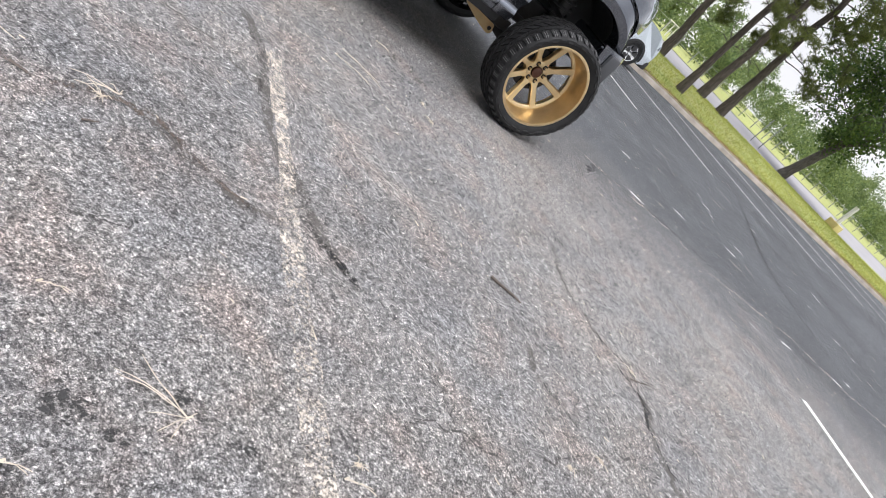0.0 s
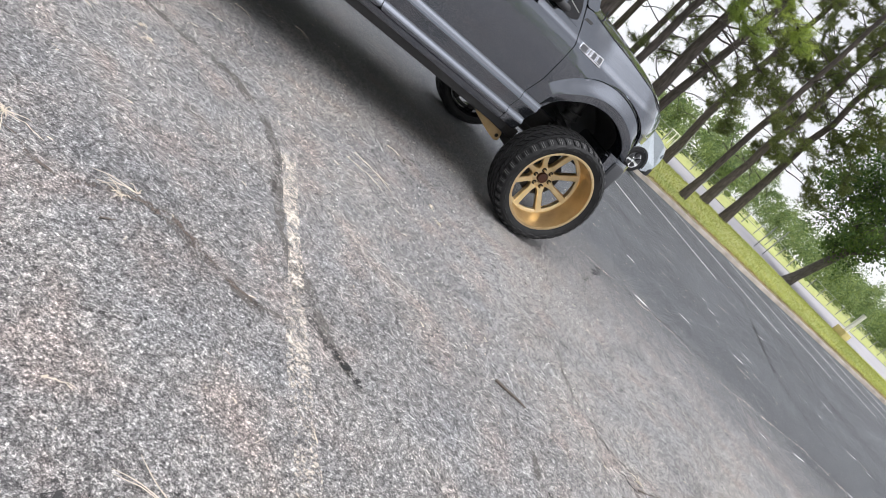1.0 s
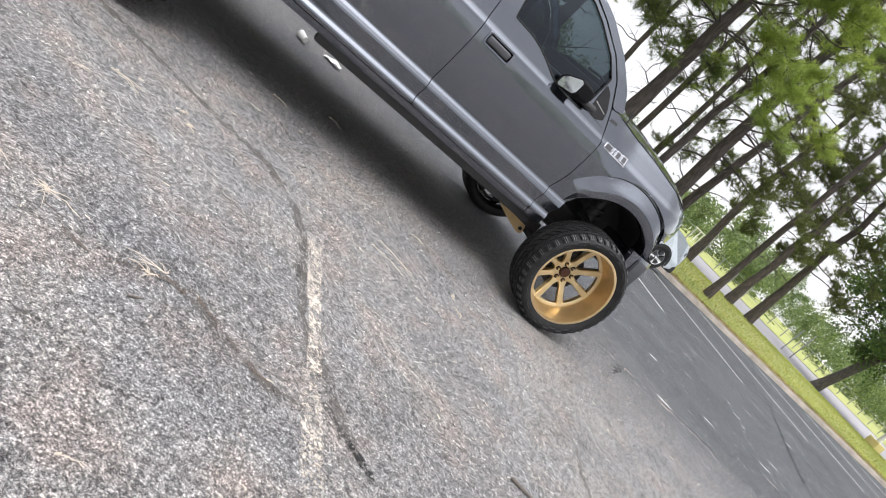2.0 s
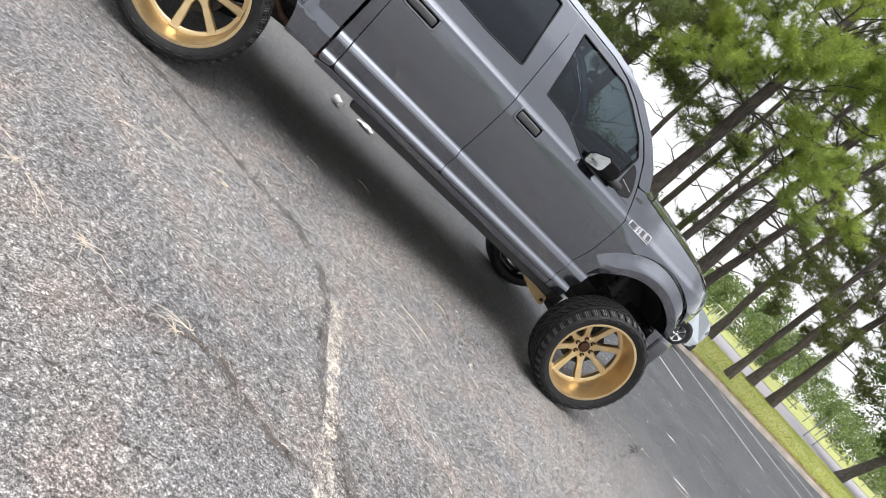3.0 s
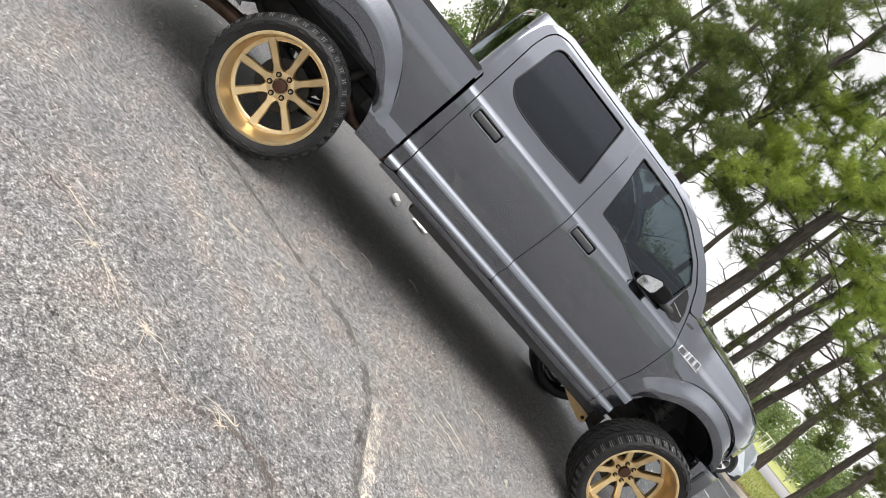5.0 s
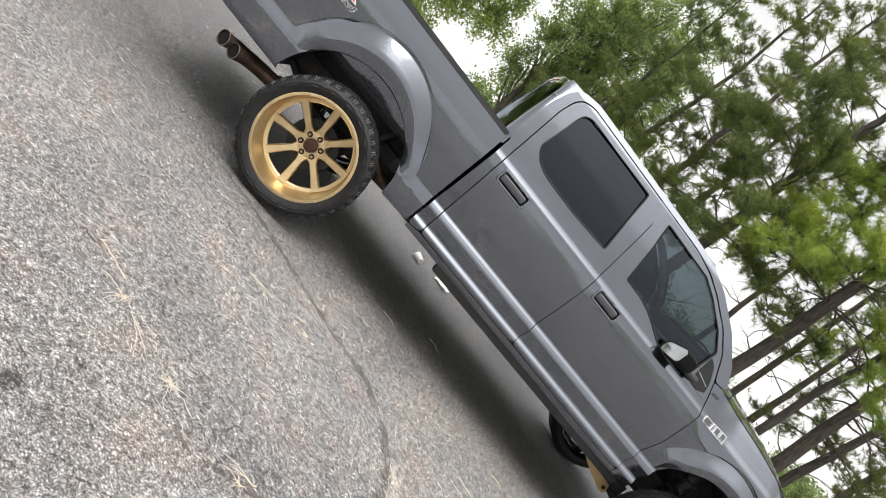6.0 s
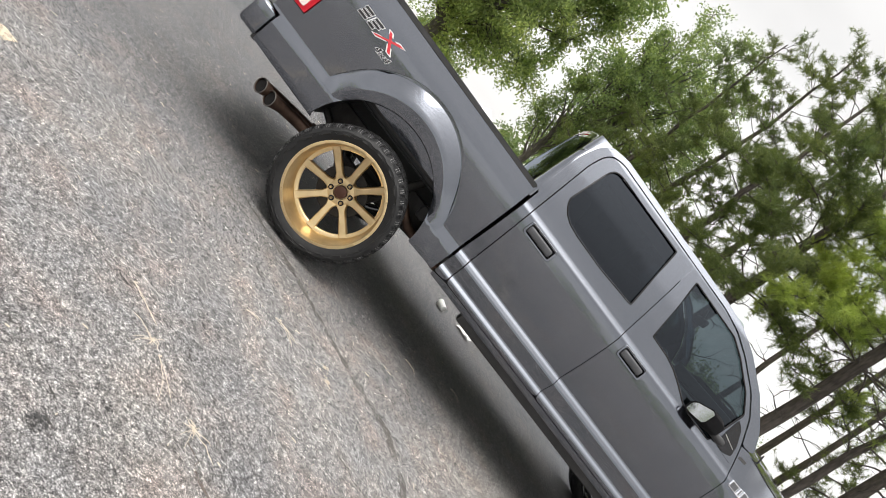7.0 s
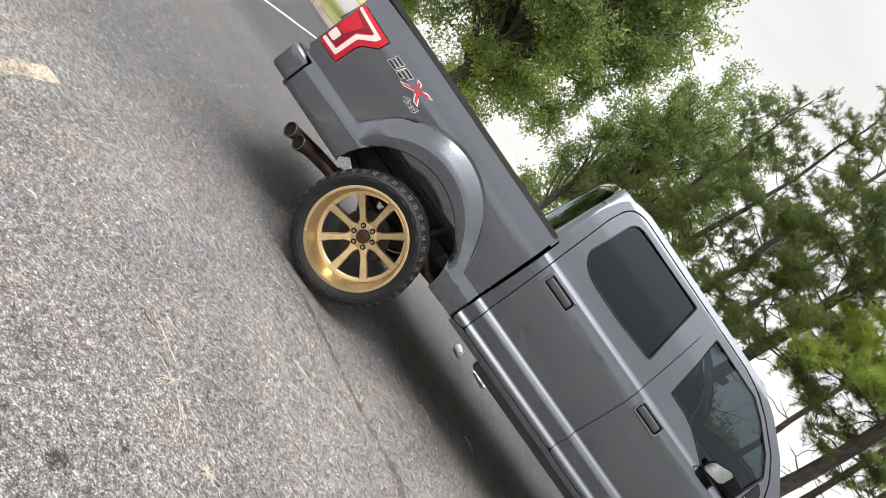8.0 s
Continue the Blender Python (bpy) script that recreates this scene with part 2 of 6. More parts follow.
def foliage_material(name, lo, hi, trans=0.35, rough=0.5):
    m, t, p, o = mat_new(name)
    g = t.nodes.new("ShaderNodeNewGeometry")
    c = ramp(t, g.outputs["Random Per Island"], [(0.0, lo), (0.6, tuple((a + b) / 2 for a, b in zip(lo, hi))), (1.0, hi)])
    big = ntex(t, world_pos(t), 0.5, 3.0)
    c = mixn(t, 1.0, c, ramp(t, big, [(0.3, (0.72, 0.78, 0.7)), (0.7, (1.25, 1.15, 1.0))]), "MULTIPLY")
    t.links.new(c, p.inputs["Base Color"])
    p.inputs["Roughness"].default_value = rough
    tl = t.nodes.new("ShaderNodeBsdfTranslucent")
    t.links.new(mixn(t, 1.0, c, (1.18, 1.22, 0.8), "MULTIPLY"), tl.inputs[0])
    mx = t.nodes.new("ShaderNodeMixShader")
    mx.inputs[0].default_value = trans
    t.links.new(p.outputs[0], mx.inputs[1])
    t.links.new(tl.outputs[0], mx.inputs[2])
    t.links.new(mx.outputs[0], o.inputs["Surface"])
    return m


def bark_material(name="pine_bark", lo=(0.036, 0.030, 0.026), hi=(0.12, 0.10, 0.086)):
    m, t, p, o = mat_new(name)
    v = world_pos(t, (9, 9, 2.2))
    f = vtex(t, v, 1.6, "Distance")
    g = ntex(t, v, 3.0, 5.0)
    t.links.new(mixn(t, 0.5, ramp(t, f, [(0.1, hi), (0.7, lo)]), ramp(t, g, [(0.3, lo), (0.7, hi)])), p.inputs["Base Color"])
    p.inputs["Roughness"].default_value = 0.9
    bump(t, p, f, 0.8, 0.03)
    return m


M_ASPHALT = asphalt_material()
M_LINE_OLD = worn_paint_material("worn_cream_line", 0.525, (0.70, 0.62, 0.53))
M_LINE_CREAM = worn_paint_material("cracked_cream_line", 0.475, (0.66, 0.56, 0.42))
M_LINE_GONE = worn_paint_material("almost_gone_line", 0.537, (0.62, 0.55, 0.47))
M_LINE = worn_paint_material("white_line", 0.36, (0.80, 0.80, 0.78))
M_TAR = worn_paint_material("crack_filler", 0.46, (0.15, 0.137, 0.125), 110.0, 0.72)
M_TAR_THIN = worn_paint_material("worn_crack_filler", 0.47, (0.14, 0.127, 0.115), 110.0, 0.75)
M_CRACK_DIRT = worn_paint_material("brown_crack_dirt", 0.47, (0.145, 0.112, 0.092), 80.0, 0.8)
M_GAP = worn_paint_material("open_crack", 0.50, (0.075, 0.07, 0.065), 60.0, 0.85)
M_GAP_DARK = worn_paint_material("dark_open_crack", 0.475, (0.014, 0.014, 0.015), 60.0)
M_STAIN = worn_paint_material("oil_stain", 0.5, (0.035, 0.034, 0.034))
M_PAINT = paint_material()
M_BLACK = simple("black_plastic", (0.032, 0.032, 0.033), 0.55, var=0.25, bumpy=0.1)
M_GLOSSBLACK = simple("gloss_black_trim", (0.01, 0.01, 0.011), 0.18, var=0.2)
M_RUBBER = rubber_material()
M_GOLD = gold_material()
M_DARKMETAL = simple("dark_chassis_metal", (0.045, 0.043, 0.042), 0.6, 0.6, var=0.3, scale=14, bumpy=0.2)
M_STEEL = simple("steel", (0.45, 0.44, 0.42), 0.35, 0.9, var=0.2)
M_DARKSTEEL = simple("dull_steel", (0.22, 0.20, 0.185), 0.4, 0.85, var=0.3, scale=20)
M_CHROME = simple("chrome", (0.78, 0.78, 0.79), 0.1, 1.0, var=0.05)
M_RUST = simple("heat_stained_exhaust", (0.11, 0.07, 0.052), 0.5, 0.75, var=0.4, scale=12)
M_BRONZE = simple("brown_hub_cap", (0.085, 0.04, 0.028), 0.35, 0.6, var=0.25)
M_GLASS_DARK = glass_material("dark_tinted_glass", (0.03, 0.037, 0.045), 0.02)
M_GLASS = glass_material("tinted_glass", (0.11, 0.14, 0.155))
M_GLASS_BACK = glass_material("back_glass", (0.05, 0.05, 0.025), 0.02, 0.38)
M_SCREEN = glass_material("windscreen_glass", (0.72, 0.80, 0.78))
M_MIRROR = simple("mirror_glass", (0.52, 0.54, 0.57), 0.03, 1.0, var=0.01)
M_SATIN = simple("satin_grey_plastic", (0.060, 0.062, 0.068), 0.42, var=0.15)
M_BORE_SHADE = simple("bore_shade", (0.006, 0.005, 0.005), 0.95)
M_SHELL = simple("mirror_shell_black", (0.008, 0.008, 0.009), 0.75, var=0.2)
M_SHELL.node_tree.nodes["Principled BSDF"].inputs["Specular IOR Level"].default_value = 0.12
M_RIB = simple("worn_glint_rubber", (0.125, 0.124, 0.122), 0.5, var=0.3, scale=40)
M_RED = simple("red_lens", (0.56, 0.008, 0.022), 0.22, var=0.15, coat=0.2)
M_REDDARK = simple("dark_red_lens", (0.22, 0.005, 0.014), 0.22, var=0.2, coat=0.2)
M_WHITELENS = simple("white_lens", (0.88, 0.74, 0.73), 0.12, var=0.05, coat=1.0)
M_CLEARLAMP = simple("headlamp_lens", (0.30, 0.34, 0.37), 0.1, 0.5, var=0.1, coat=1.0)
M_SEAT = simple("grey_seat_cloth", (0.06, 0.06, 0.062), 0.9, var=0.2, scale=20, bumpy=0.2)
M_DECAL_W = simple("white_decal", (0.75, 0.75, 0.76), 0.3)
M_DECAL_K = simple("black_decal", (0.02, 0.02, 0.022), 0.3)
M_DECAL_R = simple("red_decal", (0.62, 0.04, 0.055), 0.3)
M_KERB = simple("concrete_kerb", (0.40, 0.35, 0.30), 0.85, var=0.3, scale=2.5, bumpy=0.5, bscale=60)
M_ROAD = simple("pale_road", (0.30, 0.29, 0.30), 0.8, var=0.1, scale=0.6, bumpy=0.2)
M_BARK = bark_material()
M_BARK_D = bark_material("grey_bark", (0.045, 0.04, 0.035), (0.16, 0.145, 0.125))
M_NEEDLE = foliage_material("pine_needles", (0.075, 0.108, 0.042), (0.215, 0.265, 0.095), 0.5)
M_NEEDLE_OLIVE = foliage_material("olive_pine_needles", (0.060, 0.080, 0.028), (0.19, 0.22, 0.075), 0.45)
# brighter needle copy: light on the two near pines is put into the colour
M_NEEDLE_LIT = foliage_material("lit_pine_needles", (0.195, 0.27, 0.075), (0.50, 0.60, 0.175), 0.56)
M_LEAF = foliage_material("tree_leaves", (0.12, 0.18, 0.08), (0.32, 0.41, 0.185), 0.58)
M_LEAF_Y = foliage_material("yellowing_leaves", (0.16, 0.23, 0.10), (0.44, 0.53, 0.25), 0.6)
M_LEAF_D = foliage_material("dark_leaves", (0.03, 0.07, 0.02), (0.13, 0.20, 0.055), 0.5)
M_FARLEAF = foliage_material("far_leaves", (0.11, 0.16, 0.08), (0.25, 0.32, 0.16), 0.4, 0.7)
M_GRASS_B = foliage_material("grass_blades", (0.30, 0.34, 0.095), (0.46, 0.48, 0.18), 0.4, 0.7)
M_LITTER = foliage_material("fallen_leaves", (0.12, 0.075, 0.04), (0.38, 0.28, 0.16), 0.2, 0.8)
M_STRAW = simple("dry_pine_straw", (0.60, 0.53, 0.43), 0.7, var=0.25, scale=30)
M_TWIG = simple("dark_twig", (0.12, 0.10, 0.085), 0.85, var=0.3, scale=40)
M_WHITE = simple("white_card", (0.8, 0.79, 0.76), 0.6, var=0.1, scale=20)
M_CARWHITE = simple("pearl_silver_paint", (0.62, 0.68, 0.72), 0.3, 0.3, var=0.04, coat=1.0)
M_FENCE = simple("galvanised_fence", (0.30, 0.31, 0.31), 0.5, 0.5)


def grass_ground_material():
    m, t, p, o = mat_new("mown_grass")
    v = world_pos(t)
    a = ntex(t, v, 14.0, 6.0, 0.7)
    b = ntex(t, v, 0.7, 5.0, 0.6)
    c = ramp(t, a, [(0.28, (0.22, 0.26, 0.07)), (0.5, (0.33, 0.37, 0.115)), (0.72, (0.46, 0.47, 0.20))])
    c = mixn(t, ramp(t, b, [(0.42, (0.0,)), (0.75, (0.6,))]), c, (0.42, 0.36, 0.17))
    t.links.new(c, p.inputs["Base Color"])
    p.inputs["Roughness"].default_value = 0.95
    bump(t, p, a, 1.0, 0.05)
    return m


M_GRASS = grass_ground_material()

# ---------------------------------------------------------------- mesh helpers
def link_mesh(name, me, material, parent=None, label="", root=None):
    ob = new(name, me)
    if material is not None and not me.materials:
        me.materials.append(material)
    if parent is not None:
        ob.parent = parent
        ob.matrix_parent_inverse = base_of(parent).inverted()
    if label:
        tagged(ob, label)
    return ob


def base_of(ob):
    m = Matrix.Identity(4)
    while ob is not None:
        m = ob.matrix_basis @ m if ob.parent is None else ob.matrix_parent_inverse @ ob.matrix_basis @ m
        ob = ob.parent
    return m


def thing(name, at, label, category, group="", kind=""):
    ob = new(name)
    ob.empty_display_size = 0.2
    ob.matrix_basis = Matrix.Translation(at)
    return tagged(ob, label, category, group, kind)


def data_mesh(name, verts, faces, angle=None):
    me = bpy.data.meshes.new(name)
    me.from_pydata([tuple(v) for v in verts], [], [tuple(f) for f in faces])
    me.update()
    if angle is not None:
        me.shade_smooth()
        me.set_sharp_from_angle(angle=radians(angle))
    return me


def mesh_part(name, verts, faces, material, parent=None, label="", angle=None):
    return link_mesh(name, data_mesh(name, verts, faces, angle), material, parent, label)


def part(name, bm, material, parent=None, label="", angle=35):
    me = bpy.data.meshes.new(name)
    bmesh.ops.recalc_face_normals(bm, faces=bm.faces)
    bm.to_mesh(me)
    bm.free()
    if angle is not None:
        me.shade_smooth()
        me.set_sharp_from_angle(angle=radians(angle))
    return link_mesh(name, me, material, parent, label)


def add_box(bm, lo, hi, bevel=0.0, seg=2, m=None):
    ret = bmesh.ops.create_cube(bm, size=1.0)
    vs = ret["verts"]
    for v in vs:
        v.co = Vector([(l + h) / 2 + c * (h - l) for c, l, h in zip(v.co, lo, hi)])
        if m is not None:
            v.co = m @ v.co
    if bevel:
        es = list({e for v in vs for e in v.link_edges})
        bmesh.ops.bevel(bm, geom=es, offset=bevel, segments=seg, affect="EDGES", profile=0.5)


def box_part(name, lo, hi, material, parent=None, bevel=0.01, label="", m=None, seg=2):
    bm = bmesh.new()
    add_box(bm, lo, hi, bevel, seg, m)
    return part(name, bm, material, parent, label)


def tube_data(points, radii, sides=8, cap=True, verts=None, faces=None):
    """Rings along a line of points; appends to verts and faces."""
    verts = [] if verts is None else verts
    faces = [] if faces is None else faces
    pts = [Vector(p) for p in points]
    start = len(verts)
    ref = Vector((0.31, 0.2, 0.93)).normalized()
    for i, p in enumerate(pts):
        d = (pts[min(i + 1, len(pts) - 1)] - pts[max(i - 1, 0)]).normalized()
        if abs(d.dot(ref)) > 0.95:
            ref = Vector((1, 0, 0))
        u = d.cross(ref).normalized()
        w = d.cross(u)
        r = radii[i] if hasattr(radii, "__len__") else radii
        for k in range(sides):
            a = 2 * math.pi * k / sides
            verts.append(p + u * (r * math.cos(a)) + w * (r * math.sin(a)))
    for i in range(len(pts) - 1):
        for k in range(sides):
            a, b = start + i * sides + k, start + i * sides + (k + 1) % sides
            faces.append((a, b, b + sides, a + sides))
    if cap:
        faces.append(tuple(start + k for k in reversed(range(sides))))
        e = start + (len(pts) - 1) * sides
        faces.append(tuple(e + k for k in range(sides)))
    return verts, faces


def tube_part(name, points, radii, material, parent=None, sides=10, label=""):
    v, f = tube_data(points, radii, sides)
    return mesh_part(name, v, f, material, parent, label, 50)


def lathe_data(profile, seg=64, axis_y=True):
    """Profile of (radius, y) turned round the y axis."""
    verts, faces = [], []
    n = len(profile)
    for k in range(seg):
        a = 2 * math.pi * k / seg
        for r, y in profile:
            verts.append((r * math.cos(a), y, r * math.sin(a)))
    for k in range(seg):
        for i in range(n - 1):
            a, b = k * n + i, ((k + 1) % seg) * n + i
            faces.append((a, b, b + 1, a + 1))
    return verts, faces


def smooth01(x):
    x = min(1.0, max(0.0, x))
    return x * x * (3 - 2 * x)


def interp(x, pts):
    if x <= pts[0][0]:
        return pts[0][1]
    for (a, u), (b, v) in zip(pts, pts[1:]):
        if x <= b:
            return u + (v - u) * (x - a) / (b - a)
    return pts[-1][1]


# ---------------------------------------------------------------- ground, kerb, grass, road
def kerb_y(x):
    return 12.6 - 0.1 * x


def rise(x, y):
    """Height of the verge above the car park."""
    d = y - kerb_y(x) - 0.3
    z = 0.13 + 0.30 * math.exp(-(((x - 20) / 17) ** 2)) * smooth01(d / 7.5)
    if y > 21.0:
        z += 0.036 * min(y - 21.0, 16.0)
    if y > 37:
        z += 0.01 * (y - 37)
    return z


mesh_part("ground", [(-1500, -1500, 0), (1500, -1500, 0), (1500, 1500, 0), (-1500, 1500, 0)], [(0, 1, 2, 3)], M_ASPHALT)
tagged(bpy.data.objects["ground"], "grey worn asphalt car park with coarse aggregate", "asphalt ground", "", "structure")


def grid_surface(name, xs, yfun, rows, zfun, material):
    """Grid: for each x, rows of fractions between yfun(x) = (y0, y1)."""
    verts, faces = [], []
    for x in xs:
        y0, y1 = yfun(x)
        for r in range(rows + 1):
            y = y0 + (y1 - y0) * r / rows
            verts.append((x, y, zfun(x, y)))
    n = rows + 1
    for i in range(len(xs) - 1):
        for r in range(rows):
            a = i * n + r
            faces.append((a, a + n, a + n + 1, a + 1))
    return mesh_part(name, verts, faces, material, None, "", 60)


XS = [-60 + 3 * k for k in range(54)]
verge = grid_surface("grass_verge", XS, lambda x: (kerb_y(x) + 0.16, 21.0), 14, lambda x, y: rise(x, y) + 0.02 * noise.noise((x * 0.7, y * 0.7, 0)), M_GRASS)
tagged(verge, "yellow-green mown grass verge behind the kerb", "grass", "", "structure")
road = grid_surface("road", XS, lambda x: (21.0, 31.0), 6, lambda x, y: rise(x, y) - 0.01, M_ROAD)
tagged(road, "pale grey road running behind the trees", "road", "", "structure")
meadow = grid_surface("far_grass", [-160 + 10 * k for k in range(50)], lambda x: (31.0, 150.0), 24, lambda x, y: rise(x, y) + 0.02, M_GRASS)
tagged(meadow, "grassy bank beyond the road", "grass", "", "structure")


M_DIRT = simple("sandy_soil", (0.40, 0.32, 0.24), 0.95, var=0.35, scale=5.0, bumpy=0.6, bscale=40)
soil = grid_surface("soil_strip", XS, lambda x: (kerb_y(x) + 0.165, kerb_y(x) + 0.60 + 0.10 * noise.noise((x * 0.6, 3.0, 0))), 3, lambda x, y: rise(x, y) + 0.024, M_DIRT)
tagged(soil, "bare sandy soil between kerb and grass", "soil", "", "structure")


def kerb_stones():
    """Concrete kerb, cast in lengths with a rounded top edge."""
    prof = [(0.0, -0.05), (0.0, 0.095), (0.012, 0.122), (0.04, 0.132), (0.16, 0.135), (0.17, -0.05)]
    rng = random.Random(4)
    length = 3.0
    n = len(prof)
    root = thing("kerb", (10, kerb_y(10), 0), "pale concrete kerb along the grass verge", "kerb", "", "structure")
    for k in range(-12, 26):
        x0, x1 = k * length + 0.006, (k + 1) * length - 0.006
        verts, faces = [], []
        for x in (x0, (x0 + x1) / 2, x1):
            dz, dy = rng.uniform(-0.004, 0.004), rng.uniform(-0.006, 0.006)
            verts += [(x, kerb_y(x) + p + dy, z + dz) for p, z in prof]
        for i in range(2):
            for j in range(n - 1):
                a = i * n + j
                faces.append((a, a + n, a + n + 1, a + 1))
        faces += [tuple(range(n)), tuple(reversed(range(2 * n, 3 * n)))]
        mesh_part("kerb_length", verts, faces, M_KERB, root, "", 40)


kerb_stones()


def line_strip(name, x0, y0, x1, y1, width, material, label, z=0.004, jitter=0.006, seed=1):
    rng = random.Random(seed)
    a, b = Vector((x0, y0, 0)), Vector((x1, y1, 0))
    d = (b - a).normalized()
    s = Vector((-d.y, d.x, 0))
    n = max(4, int((b - a).length / 0.12))
    verts, faces = [], []
    for i in range(n + 1):
        p = a.lerp(b, i / n)
        w0, w1 = width / 2 + rng.uniform(-jitter, jitter), width / 2 + rng.uniform(-jitter, jitter)
        verts += [(p - s * w0) + Vector((0, 0, z)), (p + s * w1) + Vector((0, 0, z))]
    faces = [(2 * i, 2 * i + 2, 2 * i + 3, 2 * i + 1) for i in range(n)]
    ob = mesh_part(name, verts, faces, material)
    return tagged(ob, label, "road marking", "parking bay lines", "structure")


line_strip("parking_line", 1.560, -1.38, 1.545, -2.45, 0.066, M_LINE_OLD, "worn cream parking line flaking off the asphalt", seed=2)
line_strip("parking_line", 1.515, -1.42, 1.51, -1.95, 0.016, M_LINE_OLD, "thin stripe of worn cream paint beside a parking line", seed=6)
line_strip("parking_line", 1.53, -2.42, 1.56, -5.6, 0.095, M_LINE_GONE, "almost vanished cream parking line on the asphalt", seed=4)
line_strip("parking_line", -1.345, -1.45, -1.35, -5.6, 0.10, M_LINE_CREAM, "worn cream parking line flaking off the asphalt", seed=3)
line_strip("parking_line", 7.02, -1.74, 7.02, -5.6, 0.09, M_LINE, "white painted parking line on dark asphalt", seed=5)
for k in range(-5, 8):
    x = 9.70 + 2.743 * k
    if -5 < x < 30:
        line_strip("parking_line", x, 5.5, x, kerb_y(x) - 0.5, 0.075, M_LINE, "white painted parking line on dark asphalt", seed=10 + k)


def wander(points, step, wob, seed):
    """A line through points, broken up into short crooked steps."""
    rng = random.Random(seed)
    out = []
    for (x0, y0), (x1, y1) in zip(points, points[1:]):
        n = max(1, int(math.hypot(x1 - x0, y1 - y0) / step))
        for i in range(n):
            f = i / n
            out.append((x0 + (x1 - x0) * f + rng.gauss(0, wob), y0 + (y1 - y0) * f + rng.gauss(0, wob)))
    out.append(points[-1])
    return out


def crack(points, width, material, label, seed, wob=0.008, z=0.003, name="asphalt_crack", cat="crack"):
    rng = random.Random(seed)
    pts = wander(points, 0.035, wob, seed)
    verts, faces = [], []
    for i, (x, y) in enumerate(pts):
        xa, ya = pts[max(i - 1, 0)]
        xb, yb = pts[min(i + 1, len(pts) - 1)]
        d = Vector((xb - xa, yb - ya, 0)).normalized()
        s = Vector((-d.y, d.x, 0))
        f = min(1.0, 5 * i / len(pts), 5 * (len(pts) - 1 - i) / len(pts))
        w = width * (0.25 + 0.75 * f) * rng.uniform(0.45, 1.25) / 2
        verts += [Vector((x, y, z)) - s * w, Vector((x, y, z)) + s * w]
    faces = [(2 * i, 2 * i + 2, 2 * i + 3, 2 * i + 1) for i in range(len(pts) - 1)]
    return tagged(mesh_part(name, verts, faces, material), label, cat, "", "structure")


SEAL = "dark filled crack winding across the asphalt"
THIN = "fine open crack in the asphalt"
crack([(-0.43, -0.24), (0.27, -0.46), (0.79, -0.73), (1.22, -0.87), (1.43, -1.2), (1.487, -1.47), (1.478, -1.75), (1.478, -1.95), (1.492, -2.15), (1.53, -2.38)], 0.068, M_TAR, SEAL, 1, 0.007)
crack([(1.585, -2.25), (1.60, -2.45), (1.67, -2.63), (1.77, -2.80)], 0.085, M_TAR, SEAL, 19, 0.010)
crack([(1.69, -2.69), (1.74, -2.76), (1.80, -2.83)], 0.040, M_GAP_DARK, SEAL, 20, 0.008, 0.006)
crack([(1.56, -2.52), (1.65, -2.66), (1.72, -2.73), (1.79, -2.82)], 0.045, M_GAP, SEAL, 15, 0.010)
crack([(1.44, -1.3), (1.49, -1.5), (1.46, -1.75), (1.47, -1.95)], 0.03, M_GAP, SEAL, 16, 0.010)
crack([(0.90, -2.405), (1.05, -2.44), (1.16, -2.54), (1.37, -2.67), (1.51, -2.63)], 0.05, M_TAR_THIN, SEAL, 2, 0.012)
crack([(0.46, -2.40), (0.535, -2.462), (0.642, -2.51), (0.758, -2.463), (0.894, -2.402), (1.05, -2.44), (1.16, -2.54), (1.37, -2.67)], 0.028, M_CRACK_DIRT, "crack filled with brown dirt in the asphalt", 22, 0.012, 0.005)
crack([(3.52, -1.57), (3.42, -2.02), (3.51, -2.34), (3.70, -2.52)], 0.03, M_TAR_THIN, SEAL, 3, 0.01)
crack([(3.70, -2.52), (3.67, -2.79), (3.55, -3.10), (3.57, -3.5)], 0.05, M_TAR, SEAL, 4, 0.012)
crack([(2.79, -2.68), (2.74, -2.85), (2.83, -3.02)], 0.035, M_TAR, SEAL, 5, 0.012)
crack([(2.77, -2.92), (2.84, -3.03)], 0.02, M_GAP_DARK, SEAL, 21, 0.008, 0.006)
crack([(1.85, -3.37), (2.11, -3.34), (2.28, -3.38), (2.73, -3.30), (3.51, -3.12)], 0.012, M_GAP, THIN, 6, 0.014)
crack([(1.77, -2.80), (1.95, -2.9), (2.1, -3.15), (2.12, -3.34)], 0.01, M_GAP, THIN, 7, 0.014)
crack([(4.1, 0.9), (6.35, 0.19), (6.76, -0.23), (8.42, -0.48), (9.21, -1.01), (11.5, -1.5)], 0.03, M_LINE_OLD, "pale dusty crack across the dark asphalt", 8, 0.02)
crack([(13.81, 5.84), (10.9, 2.3), (10.36, 1.60), (9.99, 0.59), (9.89, 0.0), (9.8, -0.66), (9.76, -1.15)], 0.06, M_GAP_DARK, THIN, 9, 0.03)
crack([(16.5, 7.2), (14.0, 3.4), (13.2, 1.0)], 0.06, M_GAP_DARK, THIN, 10, 0.03)
crack([(4.68, -0.12), (5.31, 0.5), (5.73, 0.39), (6.32, 0.28), (7.06, -0.02)], 0.035, M_GAP_DARK, THIN, 17, 0.02)
crack([(3.52, -2.36), (3.60, -2.59), (3.66, -2.76), (3.57, -3.05), (3.60, -3.3)], 0.017, M_GAP_DARK, THIN, 18, 0.014, 0.006)
crack([(0.3, -2.95), (0.6, -2.9), (0.86, -3.02), (1.05, -2.95)], 0.012, M_GAP, THIN, 11, 0.014)
